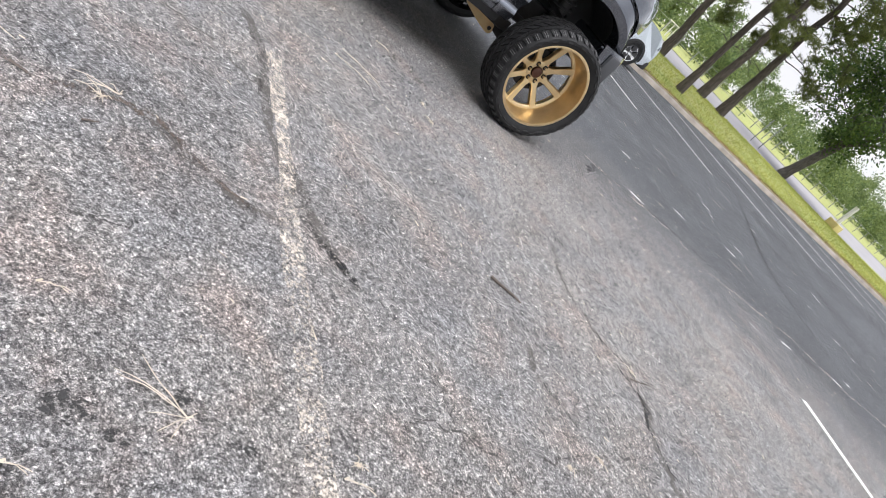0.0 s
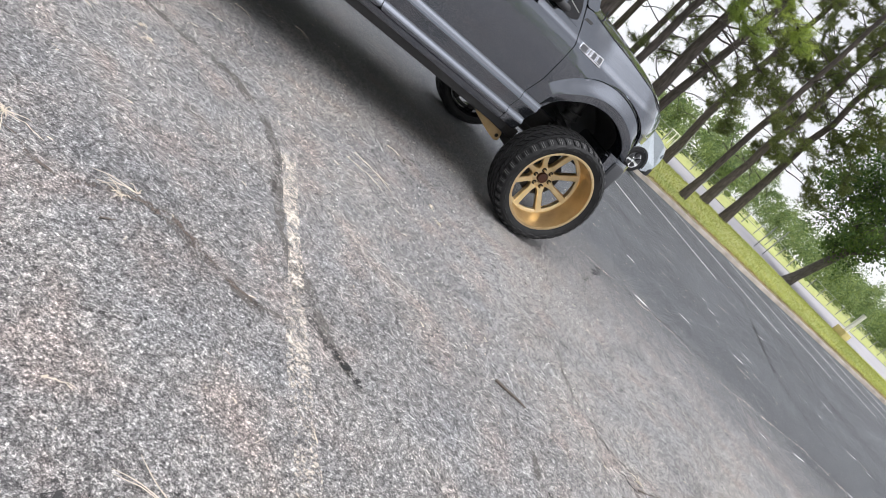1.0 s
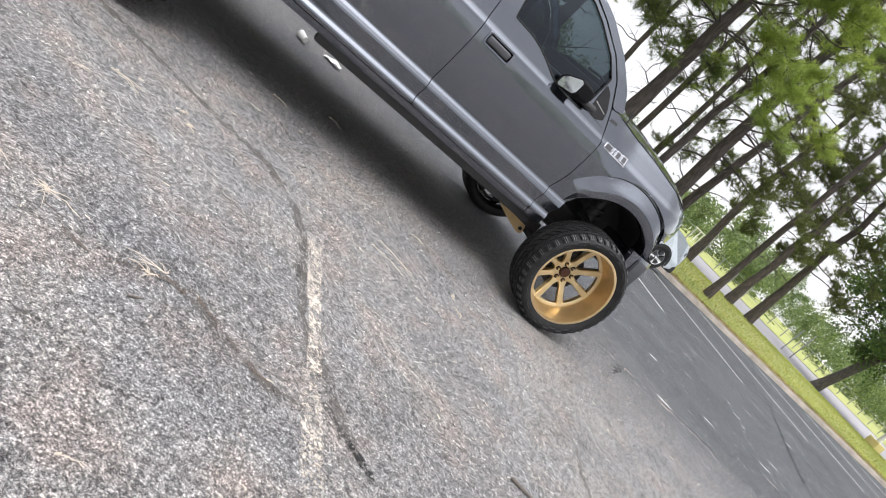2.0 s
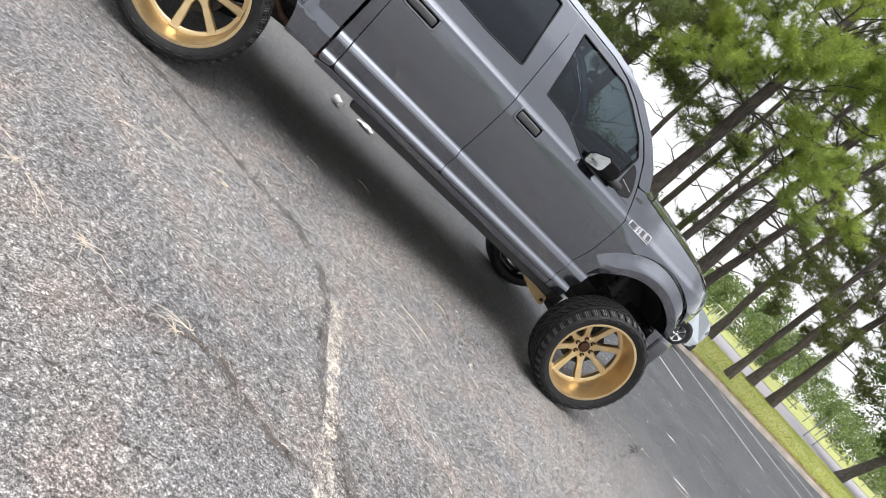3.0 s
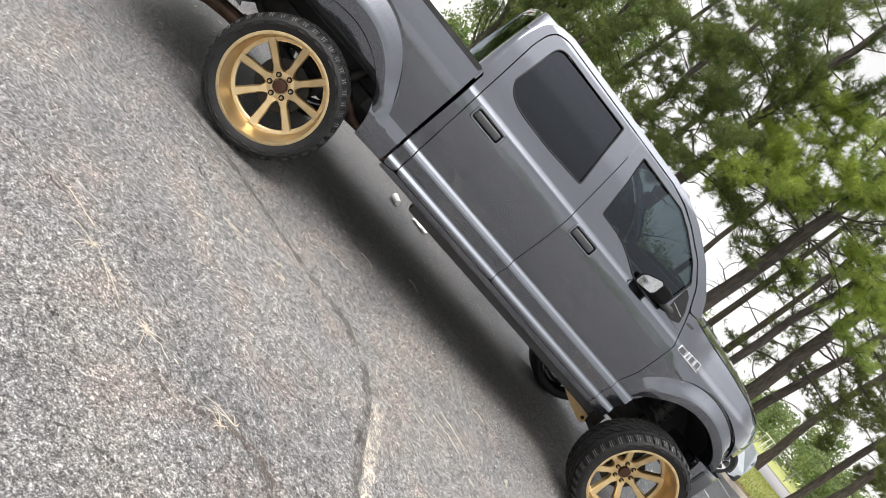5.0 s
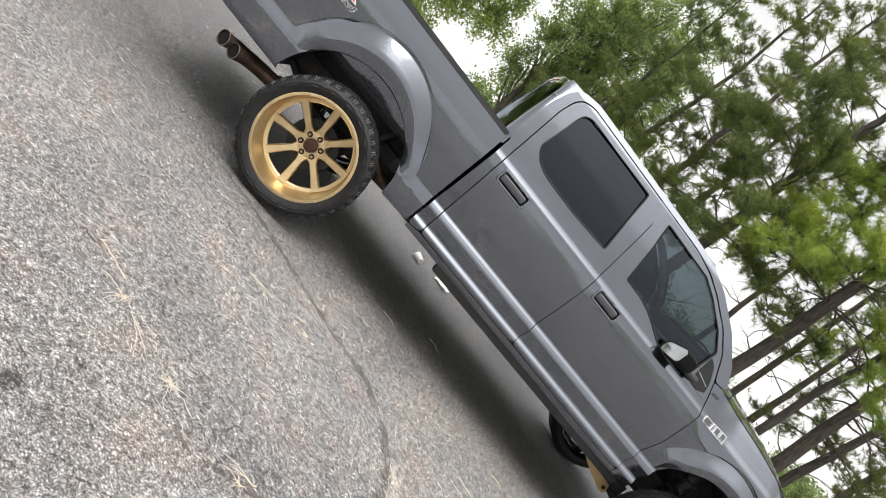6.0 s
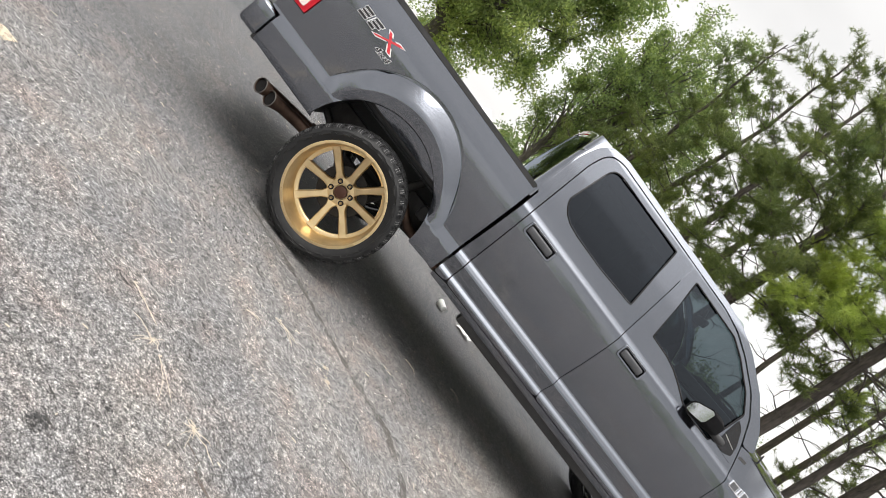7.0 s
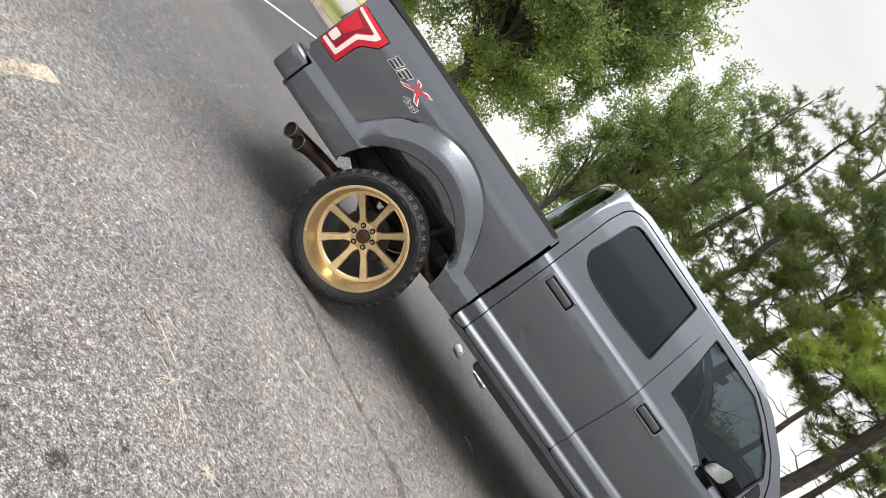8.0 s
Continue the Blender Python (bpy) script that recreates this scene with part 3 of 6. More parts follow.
crack([(0.98, -1.55), (1.2, -1.62), (1.40, -1.78), (1.47, -1.80)], 0.02, M_TAR_THIN, SEAL, 12, 0.01)
crack([(-0.6, -1.9), (-0.2, -2.05), (0.2, -2.0), (0.75, -2.25)], 0.012, M_GAP, THIN, 13, 0.014)
crack([(-0.4, -2.6), (0.1, -2.75), (0.3, -2.95)], 0.010, M_GAP, THIN, 14, 0.014)


def stain(x, y, r, seed, label):
    rng = random.Random(seed)
    ring = [(x + r * rng.uniform(0.6, 1.2) * math.cos(a), y + 0.7 * r * rng.uniform(0.6, 1.2) * math.sin(a), 0.0035) for a in [k * math.pi / 9 for k in range(18)]]
    tagged(mesh_part("oil_stain", ring, [tuple(range(18))], M_STAIN), label, "stain", "", "structure")


for k, (x, y, r) in enumerate([(0.91, -3.60, 0.06), (1.16, -3.50, 0.035), (1.33, -3.60, 0.03), (1.02, -3.64, 0.035), (0.15, -2.86, 0.05), (0.22, -2.6, 0.03)]):
    stain(x, y, r, 40 + k, "dark oil stain soaked into the asphalt")

for k, (x, y, l, a) in enumerate([(8.3, 0.64, 0.28, -35), (8.95, 3.48, 0.4, -10), (7.98, 2.34, 0.24, -30), (6.74, 0.8, 0.2, -35), (10.4, 3.2, 0.3, -20), (11.8, 4.4, 0.35, -40), (9.6, 4.2, 0.2, -30), (12.6, 2.8, 0.3, -30)]):
    c, s = math.cos(radians(a)), math.sin(radians(a))
    crack([(x - l / 2 * c, y - l / 2 * s), (x + l / 2 * c, y + l / 2 * s)], 0.05, M_LINE_OLD, "chipped scrap of old white paint on the asphalt", 60 + k, 0.01, name="paint_scrap", cat="paint mark")

scraps = random.Random(77)
for k in range(26):
    x, y, l, a = scraps.uniform(5.6, 13.0), scraps.uniform(-1.2, 3.6), scraps.uniform(0.07, 0.22), radians(scraps.gauss(-32, 12))
    crack([(x, y), (x + l * math.cos(a), y + l * math.sin(a))], 0.045, M_LINE, "small chipped scrap of old white paint on the asphalt", 80 + k, 0.006, name="paint_scrap", cat="paint mark")

# ---------------------------------------------------------------- pickup: body surface
YC = 0.93            # centre line of the pickup; its right side faces -y
PROFILE = [(0.45, 0.07), (0.545, 0.02), (0.59, -0.024), (0.655, -0.049), (0.676, -0.036), (0.689, -0.022), (0.70, -0.022), (0.787, -0.0535), (0.824, -0.033), (0.841, -0.017), (0.92, -0.032), (1.02, -0.046), (1.13, -0.054),
           (1.22, -0.056), (1.285, -0.053), (1.327, -0.047), (1.362, -0.024), (1.42, -0.003), (1.47, 0.012), (1.53, 0.032), (1.75, 0.112), (2.0, 0.215), (2.06, 0.27)]
BED_PROFILE = [(0.45, 0.07), (0.555, 0.0), (0.60, -0.036), (0.635, -0.049), (0.775, -0.057), (0.838, -0.031), (0.95, -0.038), (1.12, -0.047), (1.25, -0.046), (1.30, -0.042), (1.36, -0.027), (1.47, 0.006), (1.53, 0.02)]
REAR_ARCH, REAR_FLARE = (0.0, 0.57, 0.51, 0.49), (-0.02, 0.62, 0.62, 0.69)
FRONT_ARCH, FRONT_FLARE = (3.66, 0.58, 0.53, 0.54), (3.66, 0.62, 0.66, 0.69)


def side_y(x, z):
    """Distance of the painted side from the wheel plane, over length and height."""
    prof = BED_PROFILE if x < 0.75 and z < 1.49 else PROFILE
    w = 1.0 if z < 1.1 else 1.0 + 0.4 * smooth01((z - 1.1) / 0.15)
    y = sum(interp(z + d * w, prof) for d in (-0.007, -0.0035, 0.0, 0.0035, 0.007)) / 5
    if x > 3.05 and z > 1.2:
        y += 0.10 * ((z - 1.2) / 0.3) ** 1.4 * smooth01((x - 3.05) / 0.35)
    if x > 3.88:
        y += 1.35 * (x - 3.88) ** 1.9
    if x < -0.7:
        y += 0.10 * (-0.7 - x) ** 2
    return y


ZCUTS = [0.57, 0.59, 0.61, 0.63, 0.64, 0.652, 0.664, 0.678, 0.69, 0.702, 0.74, 0.778, 0.79, 0.802, 0.815, 0.826, 0.838, 0.85] + [0.9 + 0.04 * k for k in range(10)] + \
        [1.28, 1.295, 1.31, 1.325, 1.34, 1.36, 1.375, 1.39, 1.42, 1.45, 1.48, 1.505, 1.53, 1.58, 1.64, 1.7, 1.76, 1.82, 1.88, 1.94, 1.99]


def arc(spec, a0, a1, n=28):
    cx, cz, a, b = spec
    return [(cx + a * math.cos(radians(a0 + (a1 - a0) * k / n)), cz + b * math.sin(radians(a0 + (a1 - a0) * k / n))) for k in range(n + 1)]


def round_poly(pts, r, n=4):
    """Rounds the corners of an outline."""
    out = []
    m = len(pts)
    for i, p in enumerate(pts):
        p = Vector(p)
        a, b = Vector(pts[i - 1]) - p, Vector(pts[(i + 1) % m]) - p
        k = min(r, 0.45 * a.length, 0.45 * b.length)
        s, e = p + a.normalized() * k, p + b.normalized() * k
        for j in range(n + 1):
            f = j / n
            out.append(tuple((1 - f) ** 2 * s + 2 * f * (1 - f) * p + f * f * e))
    return out


def panel(name, outline, material, parent, holes=(), yf=side_y, zcuts=ZCUTS, step=0.05, thick=0.022, far=False, label="", push=0.0):
    """A sheet-metal panel: an outline in length and height laid on the side surface, with turned-in edges."""
    bm = bmesh.new()
    for loop in (outline, *holes):
        vs = [bm.verts.new((x, 0, z)) for x, z in loop]
        for a, b in zip(vs, vs[1:] + vs[:1]):
            bm.edges.new((a, b))
    bmesh.ops.triangle_fill(bm, use_beauty=True, edges=bm.edges[:], normal=(0, -1, 0))
    x0, x1 = min(p[0] for p in outline), max(p[0] for p in outline)
    z0, z1 = min(p[1] for p in outline), max(p[1] for p in outline)
    cuts = [((x0 + k * step, 0, 0), (1, 0, 0)) for k in range(1, int((x1 - x0) / step) + 1)] + [((0, 0, z), (0, 0, 1)) for z in zcuts if z0 < z < z1]
    for co, no in cuts:
        bmesh.ops.bisect_plane(bm, geom=bm.verts[:] + bm.edges[:] + bm.faces[:], plane_co=co, plane_no=no, dist=1e-5)
    for v in bm.verts:
        v.co.y = yf(v.co.x, v.co.z) + push
    bm.normal_update()
    for f in bm.faces:
        f.smooth = True
        if f.normal.y > 0:
            f.normal_flip()
    rim = [e for e in bm.edges if len(e.link_faces) == 1]
    ret = bmesh.ops.extrude_edge_only(bm, edges=rim)
    for v in (g for g in ret["geom"] if isinstance(g, bmesh.types.BMVert)):
        v.co.y += thick
    for f in (g for g in ret["geom"] if isinstance(g, bmesh.types.BMFace)):
        f.smooth = False
    bm.normal_update()
    me = bpy.data.meshes.new(name)
    bm.to_mesh(me)
    bm.free()
    normals = []
    e = 0.002
    for poly in me.polygons:
        if not poly.use_smooth:
            normals += [poly.normal.copy()] * poly.loop_total
            continue
        c = poly.center
        for i in poly.vertices:
            p = me.vertices[i].co.lerp(c, 0.12)
            gx = (yf(p.x + e, p.z) - yf(p.x - e, p.z)) / (2 * e)
            gz = (yf(p.x, p.z + e) - yf(p.x, p.z - e)) / (2 * e)
            normals.append(Vector((gx, -1, gz)).normalized())
    if far:
        for v in me.vertices:
            v.co.y = 2 * YC - v.co.y
        me.flip_normals()
        me.shade_smooth()
        me.set_sharp_from_angle(angle=radians(30))
    else:
        for poly in me.polygons:
            poly.use_smooth = True
        me.normals_split_custom_set(normals)
    return link_mesh(name, me, material, parent, label)


def sheet(name, pts, material, parent, label="", angle=40, thick=0.0):
    """pts: rows of points of a grid."""
    n = len(pts[0])
    verts = [p for row in pts for p in row]
    faces = [(i * n + j, i * n + j + 1, (i + 1) * n + j + 1, (i + 1) * n + j) for i in range(len(pts) - 1) for j in range(n - 1)]
    return mesh_part(name, verts, faces, material, parent, label, angle)


truck = thing("pickup_truck", (1.7, YC, 0), "lifted dark grey crew-cab pickup with gold deep-dish wheels on asphalt", "pickup truck")

BED = [(-1.09, 0.60), (-0.50, 0.585)] + arc(REAR_ARCH, 176, 148, 8) + arc(REAR_FLARE, 162, 18, 40) + arc(REAR_ARCH, 32, 4, 8) + [(0.52, 0.60), (0.742, 0.61), (0.735, 1.462), (-1.18, 1.485), (-1.18, 1.318),
      (-0.889, 1.306), (-0.898, 1.222), (-0.979, 1.142), (-0.993, 1.10), (-1.001, 0.948), (-1.18, 0.945), (-1.175, 0.83), (-1.09, 0.825)]
LAMP = [(-1.185, 1.312), (-0.896, 1.301), (-0.904, 1.226), (-0.985, 1.146), (-0.999, 1.10), (-1.007, 0.954), (-1.185, 0.951)]
RDOOR = [(0.872, 0.632), (1.8385, 0.632), (1.8365, 1.2), (1.8305, 1.5), (1.8245, 1.8), (1.8175, 2.0), (0.99, 2.012), (0.90, 1.985), (0.862, 1.93), (0.842, 1.82), (0.842, 1.5), (0.842, 1.28), (0.855, 1.0)]
RWIN = [(0.928, 1.60), (0.936, 1.68), (0.958, 1.88), (0.968, 1.915), (0.985, 1.938), (1.01, 1.951), (1.04, 1.956), (1.662, 1.957), (1.722, 1.50), (1.40, 1.482), (1.15, 1.486), (1.06, 1.496), (0.995, 1.520), (0.952, 1.556), (0.934, 1.585)]
RWIN = round_poly(RWIN, 0.014, 3)
FDOOR = [(1.844, 0.632), (3.0225, 0.632), (3.020, 0.762), (3.032, 0.863), (3.056, 1.0), (3.05, 1.31), (3.01, 1.42), (2.955, 1.535), (2.86, 1.685), (2.73, 1.80), (2.52, 1.91), (2.36, 1.968), (2.2, 1.995), (1.823, 2.0), (1.83, 1.8), (1.836, 1.5), (1.842, 1.2)]
FWIN = round_poly([(1.915, 1.945), (1.985, 1.497), (2.15, 1.491), (2.245, 1.474), (2.335, 1.444), (2.46, 1.392), (2.56, 1.378), (2.765, 1.380), (2.815, 1.672), (2.71, 1.772), (2.51, 1.882), (2.37, 1.935)], 0.012)
CORNER = [(0.762, 0.615), (0.864, 0.632), (0.847, 1.0), (0.834, 1.28), (0.834, 1.82), (0.854, 1.935), (0.895, 1.993), (0.985, 2.02), (2.2, 2.003), (2.38, 1.975), (2.53, 1.918), (2.74, 1.808), (2.87, 1.692), (2.965, 1.54),
          (3.07, 1.565), (2.985, 1.69), (2.80, 1.84), (2.56, 1.965), (2.36, 2.03), (2.2, 2.045), (0.99, 2.06), (0.86, 2.03), (0.77, 1.95), (0.735, 1.78), (0.735, 1.47), (0.765, 1.46)]
RDOOR, FDOOR, CORNER = round_poly(RDOOR, 0.03, 3), round_poly(FDOOR, 0.03, 3), round_poly(CORNER, 0.03, 3)
ROCKER = [(0.765, 0.580), (3.026, 0.580), (3.023, 0.627), (1.0, 0.626), (0.87, 0.626), (0.765, 0.609)]
FENDER = [(3.031, 0.582), (3.165, 0.585), (3.182, 0.595), (3.183, 0.62), (3.186, 0.683), (3.193, 0.748), (3.210, 0.815), (3.236, 0.872), (3.252, 0.912)] + arc(FRONT_FLARE, 148, 42, 36) + [(4.135, 1.12), (4.06, 1.395), (3.9, 1.465), (3.6, 1.505), (3.2, 1.535), (3.02, 1.545), (2.965, 1.535), (3.018, 1.42), (3.056, 1.31), (3.061, 1.0), (3.037, 0.863), (3.025, 0.762), (3.027, 0.64)]
HEADLAMP = [(4.135, 1.13), (4.27, 1.12), (4.33, 1.33), (4.22, 1.385), (4.065, 1.395)]


def flare(name, outer, inner, o0, o1, i0, i1, far, drop=0.0):
    """Bulged wheel-arch moulding between an outer and an inner curve."""
    rows = []
    n = 44
    for k in range(n + 1):
        t = k / n
        (ox, oz), (ix, iz) = arc(outer, o0 + (o1 - o0) * t, 0, 1)[0], arc(inner, i0 + (i1 - i0) * t, 0, 1)[0]
        row = []
        edge = side_y(ox, oz)
        lip = -0.060 - 0.030 * smooth01(min(t, 1 - t) / 0.16) + 1.35 * max(0.0, ix - 3.90) ** 1.9
        e = smooth01(min(t, 1 - t) / 0.07)
        g = smooth01((t - 0.18) / 0.25) * smooth01((1 - t) / 0.14)
        for s, u, dy in ((0.0, 0.0, 0.017 * e + 0.026 * g), (0.005, 0.0, 0.015 * e + 0.026 * g), (0.02 + 0.06 * g, 0.0, 0.015 * e + 0.026 * g), (0.03 + 0.065 * g, 0.05 * g, 0.015 * e), (0.14, 0.10, 0.012 * e), (0.30, 0.36, 0.006 * e), (0.48, 0.70, 0.002), (0.60, 0.94, 0.0), (0.64, 1.0, 0.0), (0.67, 1.0, 0.001), (0.93, 1.0, 0.014), (0.975, 0.94, 0.014), (1.0, 0.8, 0.018), (0.995, 0.0, 0.05)):
            x, z = ox + (ix - ox) * s, oz + (iz - oz) * s
            base = edge + (lip - edge) * u
            row.append((x, (base + dy) if not far else 2 * YC - base - dy, z))
        rows.append(row)
    def foot(x, z):
        """Lower edge of the moulding's ends, kept clear of the wheel opening."""
        k = 1 - ((x - inner[0]) / inner[2]) ** 2
        return max(z - drop if drop else 0.785, inner[1] + inner[3] * math.sqrt(k) if k > 0 else 0.0)
    sink = 0.004 if drop else -0.003
    for at in (0, -1):
        end = [(x, (side_y(x, foot(x, z)) + sink) if not far else 2 * YC - side_y(x, foot(x, z)) - sink, foot(x, z)) for x, _, z in rows[at]]
        rows.insert(0, end) if at == 0 else rows.append(end)
    return sheet(name, rows, M_PAINT, truck, "", 28)


HANDLES = ((0.89, 1.155, 1.232, 1.318), (1.90, 2.14, 1.240, 1.325))


def handle_hole(h):
    x0, x1, z0, z1 = h
    return round_poly([(x0 + 0.014, z0 + 0.008), (x1 - 0.014, z0 + 0.008), (x1 - 0.014, z1 - 0.007), (x0 + 0.014, z1 - 0.007)], 0.016, 5)


for far in (False, True):
    panel("bed_side", BED, M_PAINT, truck, far=far)
    panel("rear_door", RDOOR, M_PAINT, truck, [RWIN, handle_hole(HANDLES[0])], far=far)
    panel("front_door", FDOOR, M_PAINT, truck, [FWIN, handle_hole(HANDLES[1])], far=far)
    panel("cab_side_frame", CORNER, M_PAINT, truck, far=far, thick=0.06)
    panel("rocker_panel", ROCKER, M_PAINT, truck, far=far, thick=0.12)
    panel("front_fender", FENDER, M_PAINT, truck, far=far)
    flare("wheel_arch_flare", REAR_FLARE, REAR_ARCH, 162, 18, 147, 33, far)
    flare("wheel_arch_flare", FRONT_FLARE, FRONT_ARCH, 148, 31, 142, 37, far, 0.10)
    panel("headlamp", HEADLAMP, M_CLEARLAMP, truck, far=far, thick=0.1, label="clear wrap-round headlamp")
    lamp = panel("tail_lamp", LAMP, M_RED, truck, far=far, push=-0.006, thick=0.06, label="red tail lamp with a white inner band")
    panel("lamp_band", round_poly([(-1.18, 1.290), (-0.938, 1.272), (-0.948, 1.234), (-1.030, 1.150), (-1.040, 0.975), (-1.18, 0.973), (-1.18, 1.000), (-1.068, 1.003), (-1.062, 1.160), (-0.992, 1.238), (-0.990, 1.254), (-1.18, 1.271)], 0.010), M_WHITELENS, lamp, far=far, push=-0.012, thick=0.01, label="white light band")
    panel("inner_lens", round_poly([(-1.18, 1.262), (-1.004, 1.246), (-1.004, 1.238), (-1.072, 1.165), (-1.078, 1.012), (-1.18, 1.010)], 0.008), M_REDDARK, lamp, far=far, push=-0.009, thick=0.01, label="dark red inner lens")
    panel("brake_lens", round_poly([(-1.178, 1.096), (-1.112, 1.094), (-1.060, 1.225), (-1.178, 1.245)], 0.010), M_RED, lamp, far=far, push=-0.0125, thick=0.01, label="bright red brake lens")
    panel("reversing_lens", round_poly([(-1.178, 1.016), (-1.118, 1.016), (-1.116, 1.084), (-1.178, 1.086)], 0.010), M_WHITELENS, lamp, far=far, push=-0.0125, thick=0.01)
    panel("rear_window", RWIN, M_GLASS_DARK, truck, far=far, push=0.012, thick=0.004, label="dark tinted side glass")
    panel("front_window", FWIN, M_GLASS, truck, far=far, push=0.012, thick=0.004, label="tinted side glass")

    def seal(pts, name):
        v, f = tube_data([((x), (side_y(x, z) + 0.001) if not far else 2 * YC - side_y(x, z) - 0.001, z) for x, z in pts + pts[:1]], 0.0065, 6, False)
        mesh_part(name, v, f, M_GLOSSBLACK, truck, "", 60)
    seal(RWIN, "window_seal")
    seal(FWIN, "window_seal")


for far in (False, True):
    panel("pillar_backing", [(1.76, 1.86), (1.90, 1.86), (1.90, 2.015), (1.76, 2.015)], M_PAINT, truck, far=far, push=0.005, thick=0.004)


def roof_z(x, v):
    """v: -1 to 1 across."""
    z = 2.045 + 0.062 * (1 - abs(v) ** 2.4)
    z -= 0.22 * max(0.0, (1.0 - x)) ** 2 * 4
    z -= 0.16 * max(0.0, x - 1.9) ** 2
    return z


ROOF_EDGE = [(0.735, 1.78), (0.745, 1.84), (0.775, 1.95), (0.81, 1.995), (0.865, 2.03), (0.99, 2.056), (2.2, 2.042), (2.36, 2.027)]


def roof_pt(x, v):
    """A point of the roof skin, which meets the side frame at v = -1 and 1."""
    ez = interp(x, ROOF_EDGE)
    k = abs(v) ** 5
    return (x, YC + v * (YC - side_y(x, ez)), roof_z(x, v) * (1 - k) + ez * k)


rows = []
for i in range(34):
    x = 0.742 + (2.36 - 0.742) * (i / 33) ** 1.25
    rows.append([roof_pt(x, math.sin(math.pi / 2 * (k / 14 - 1))) for k in range(29)])
sheet("roof", rows, M_PAINT, truck, "", 60)
# windscreen and cab back
rows = []
for i in range(9):
    f = i / 8
    x, z = 2.37 + f * 0.72, 2.045 - 0.46 * f - 0.05 * f * (1 - f)
    half = 0.66 + 0.16 * f
    rows.append([(x + 0.10 * (1 - (k / 8 - 1) ** 2) * (0.3 + f), YC + half * (k / 8 - 1), z + 0.045 * (1 - (k / 8 - 1) ** 2) * (1 - f)) for k in range(17)])
sheet("windscreen", rows, M_SCREEN, truck, "clear windscreen glass")


def back_x(z, v):
    return 0.705 + 0.055 * max(0.0, (z - 1.45)) ** 1.5 * 2 - 0.03 * (1 - v * v)


def back_sheet(name, z0, z1, w0, w1, material, off, label=""):
    rows = []
    for i in range(9):
        z = z0 + (z1 - z0) * i / 8
        w = w0 + (w1 - w0) * i / 8
        row = []
        for k in range(17):
            v = k / 8 - 1
            zz = min(z, roof_pt(0.745, max(-1.0, min(1.0, w * v / (YC - side_y(0.745, 1.84)))))[2] - 0.006)
            row.append((back_x(zz, v) - off, YC + w * v, zz))
        rows.append(row)
    return sheet(name, rows, material, truck, label)


back_sheet("cab_back_panel", 0.62, 2.06, 0.96, 0.70, M_PAINT, 0.0)
# rounded rear corners between the side frame and the cab back, and the lip under the rear edge of the roof
def curl(p, c, q, n=6):
    """A rounded strip from p to q that bends round c."""
    p, c, q = Vector(p), Vector(c), Vector(q)
    return [tuple((1 - k / n) ** 2 * p + 2 * (k / n) * (1 - k / n) * c + (k / n) ** 2 * q) for k in range(n + 1)]


for s in (1, -1):
    rows = []
    for k in range(22):
        z = 1.40 + 0.62 * k / 21
        xa = interp(z, [(1.40, 0.735), (1.78, 0.735), (1.84, 0.745), (1.95, 0.775), (1.995, 0.81), (2.03, 0.865)]) + 0.016
        ya = side_y(0.8, z) - 0.003
        xb = back_x(z, 0.86) - 0.006
        row = curl((xa, ya, z), (xb - 0.002, ya + 0.004, z), (xb, ya + 0.085, z))
        rows.append([(x, y if s > 0 else 2 * YC - y, zz) for x, y, zz in row])
    sheet("cab_rear_corner", rows, M_PAINT, truck, "", 60)
rows = []
for k in range(41):
    v = math.sin(math.pi / 2 * (k / 20 - 1))
    x, y, z = roof_pt(0.752, v)
    xb = back_x(z - 0.045, v * 0.95) - 0.006
    rows.append(curl((x, y, z + 0.001), (xb - 0.002, y, z - 0.004), (xb, YC + (y - YC) * 0.955, z - 0.05)))
sheet("roof_rear_lip", rows, M_PAINT, truck, "", 60)
back_sheet("back_window", 1.48, 1.955, 0.84, 0.69, M_GLASS_BACK, 0.012, "dark tinted rear glass of the cab")
stop = box_part("high_stop_lamp", (0.716, YC - 0.17, 1.990), (0.775, YC + 0.17, 2.034), M_RED, truck, 0.012, "red high-level stop lamp on the cab roof")
box_part("cargo_lens", (0.712, YC - 0.12, 1.997), (0.722, YC - 0.04, 2.027), M_WHITELENS, stop, 0.005)
box_part("cargo_lens", (0.712, YC + 0.04, 1.997), (0.722, YC + 0.12, 2.027), M_WHITELENS, stop, 0.005)

# bonnet
rows = []
for i in range(22):
    x = 3.02 + (4.36 - 3.02) * i / 21
    zt = interp(x, [(3.02, 1.548), (3.2, 1.536), (3.6, 1.507), (3.9, 1.467), (4.1, 1.42), (4.25, 1.36), (4.4, 1.26)])
    y0 = side_y(x, zt) + 0.004
    row = []
    for k in range(25):
        v = k / 12 - 1
        dome = 0.072 * (1 - abs(v) ** 6.0) + 0.022 * smooth01((0.62 - abs(v)) / 0.12)
        dome *= 1 - 0.5 * smooth01((x - 4.0) / 0.5)
        row.append((x + 0.12 * (1 - v * v) * smooth01((x - 4.0) / 0.4), YC + v * (YC - y0), zt + dome))
    rows.append(row)
bonnet = sheet("bonnet", rows, M_PAINT, truck)
for j in (0, -1):
    v, f = tube_data([Vector(r[j]) + Vector((0, 0.004 if j else -0.004, -0.002)) for r in rows[1:18]], 0.0055, 6)
    mesh_part("shut_line", v, f, M_GLOSSBLACK, bonnet, "", 60)
box_part("cowl", (2.95, 0.16, 1.50), (3.12, 2 * YC - 0.16, 1.60), M_BLACK, truck, 0.02)
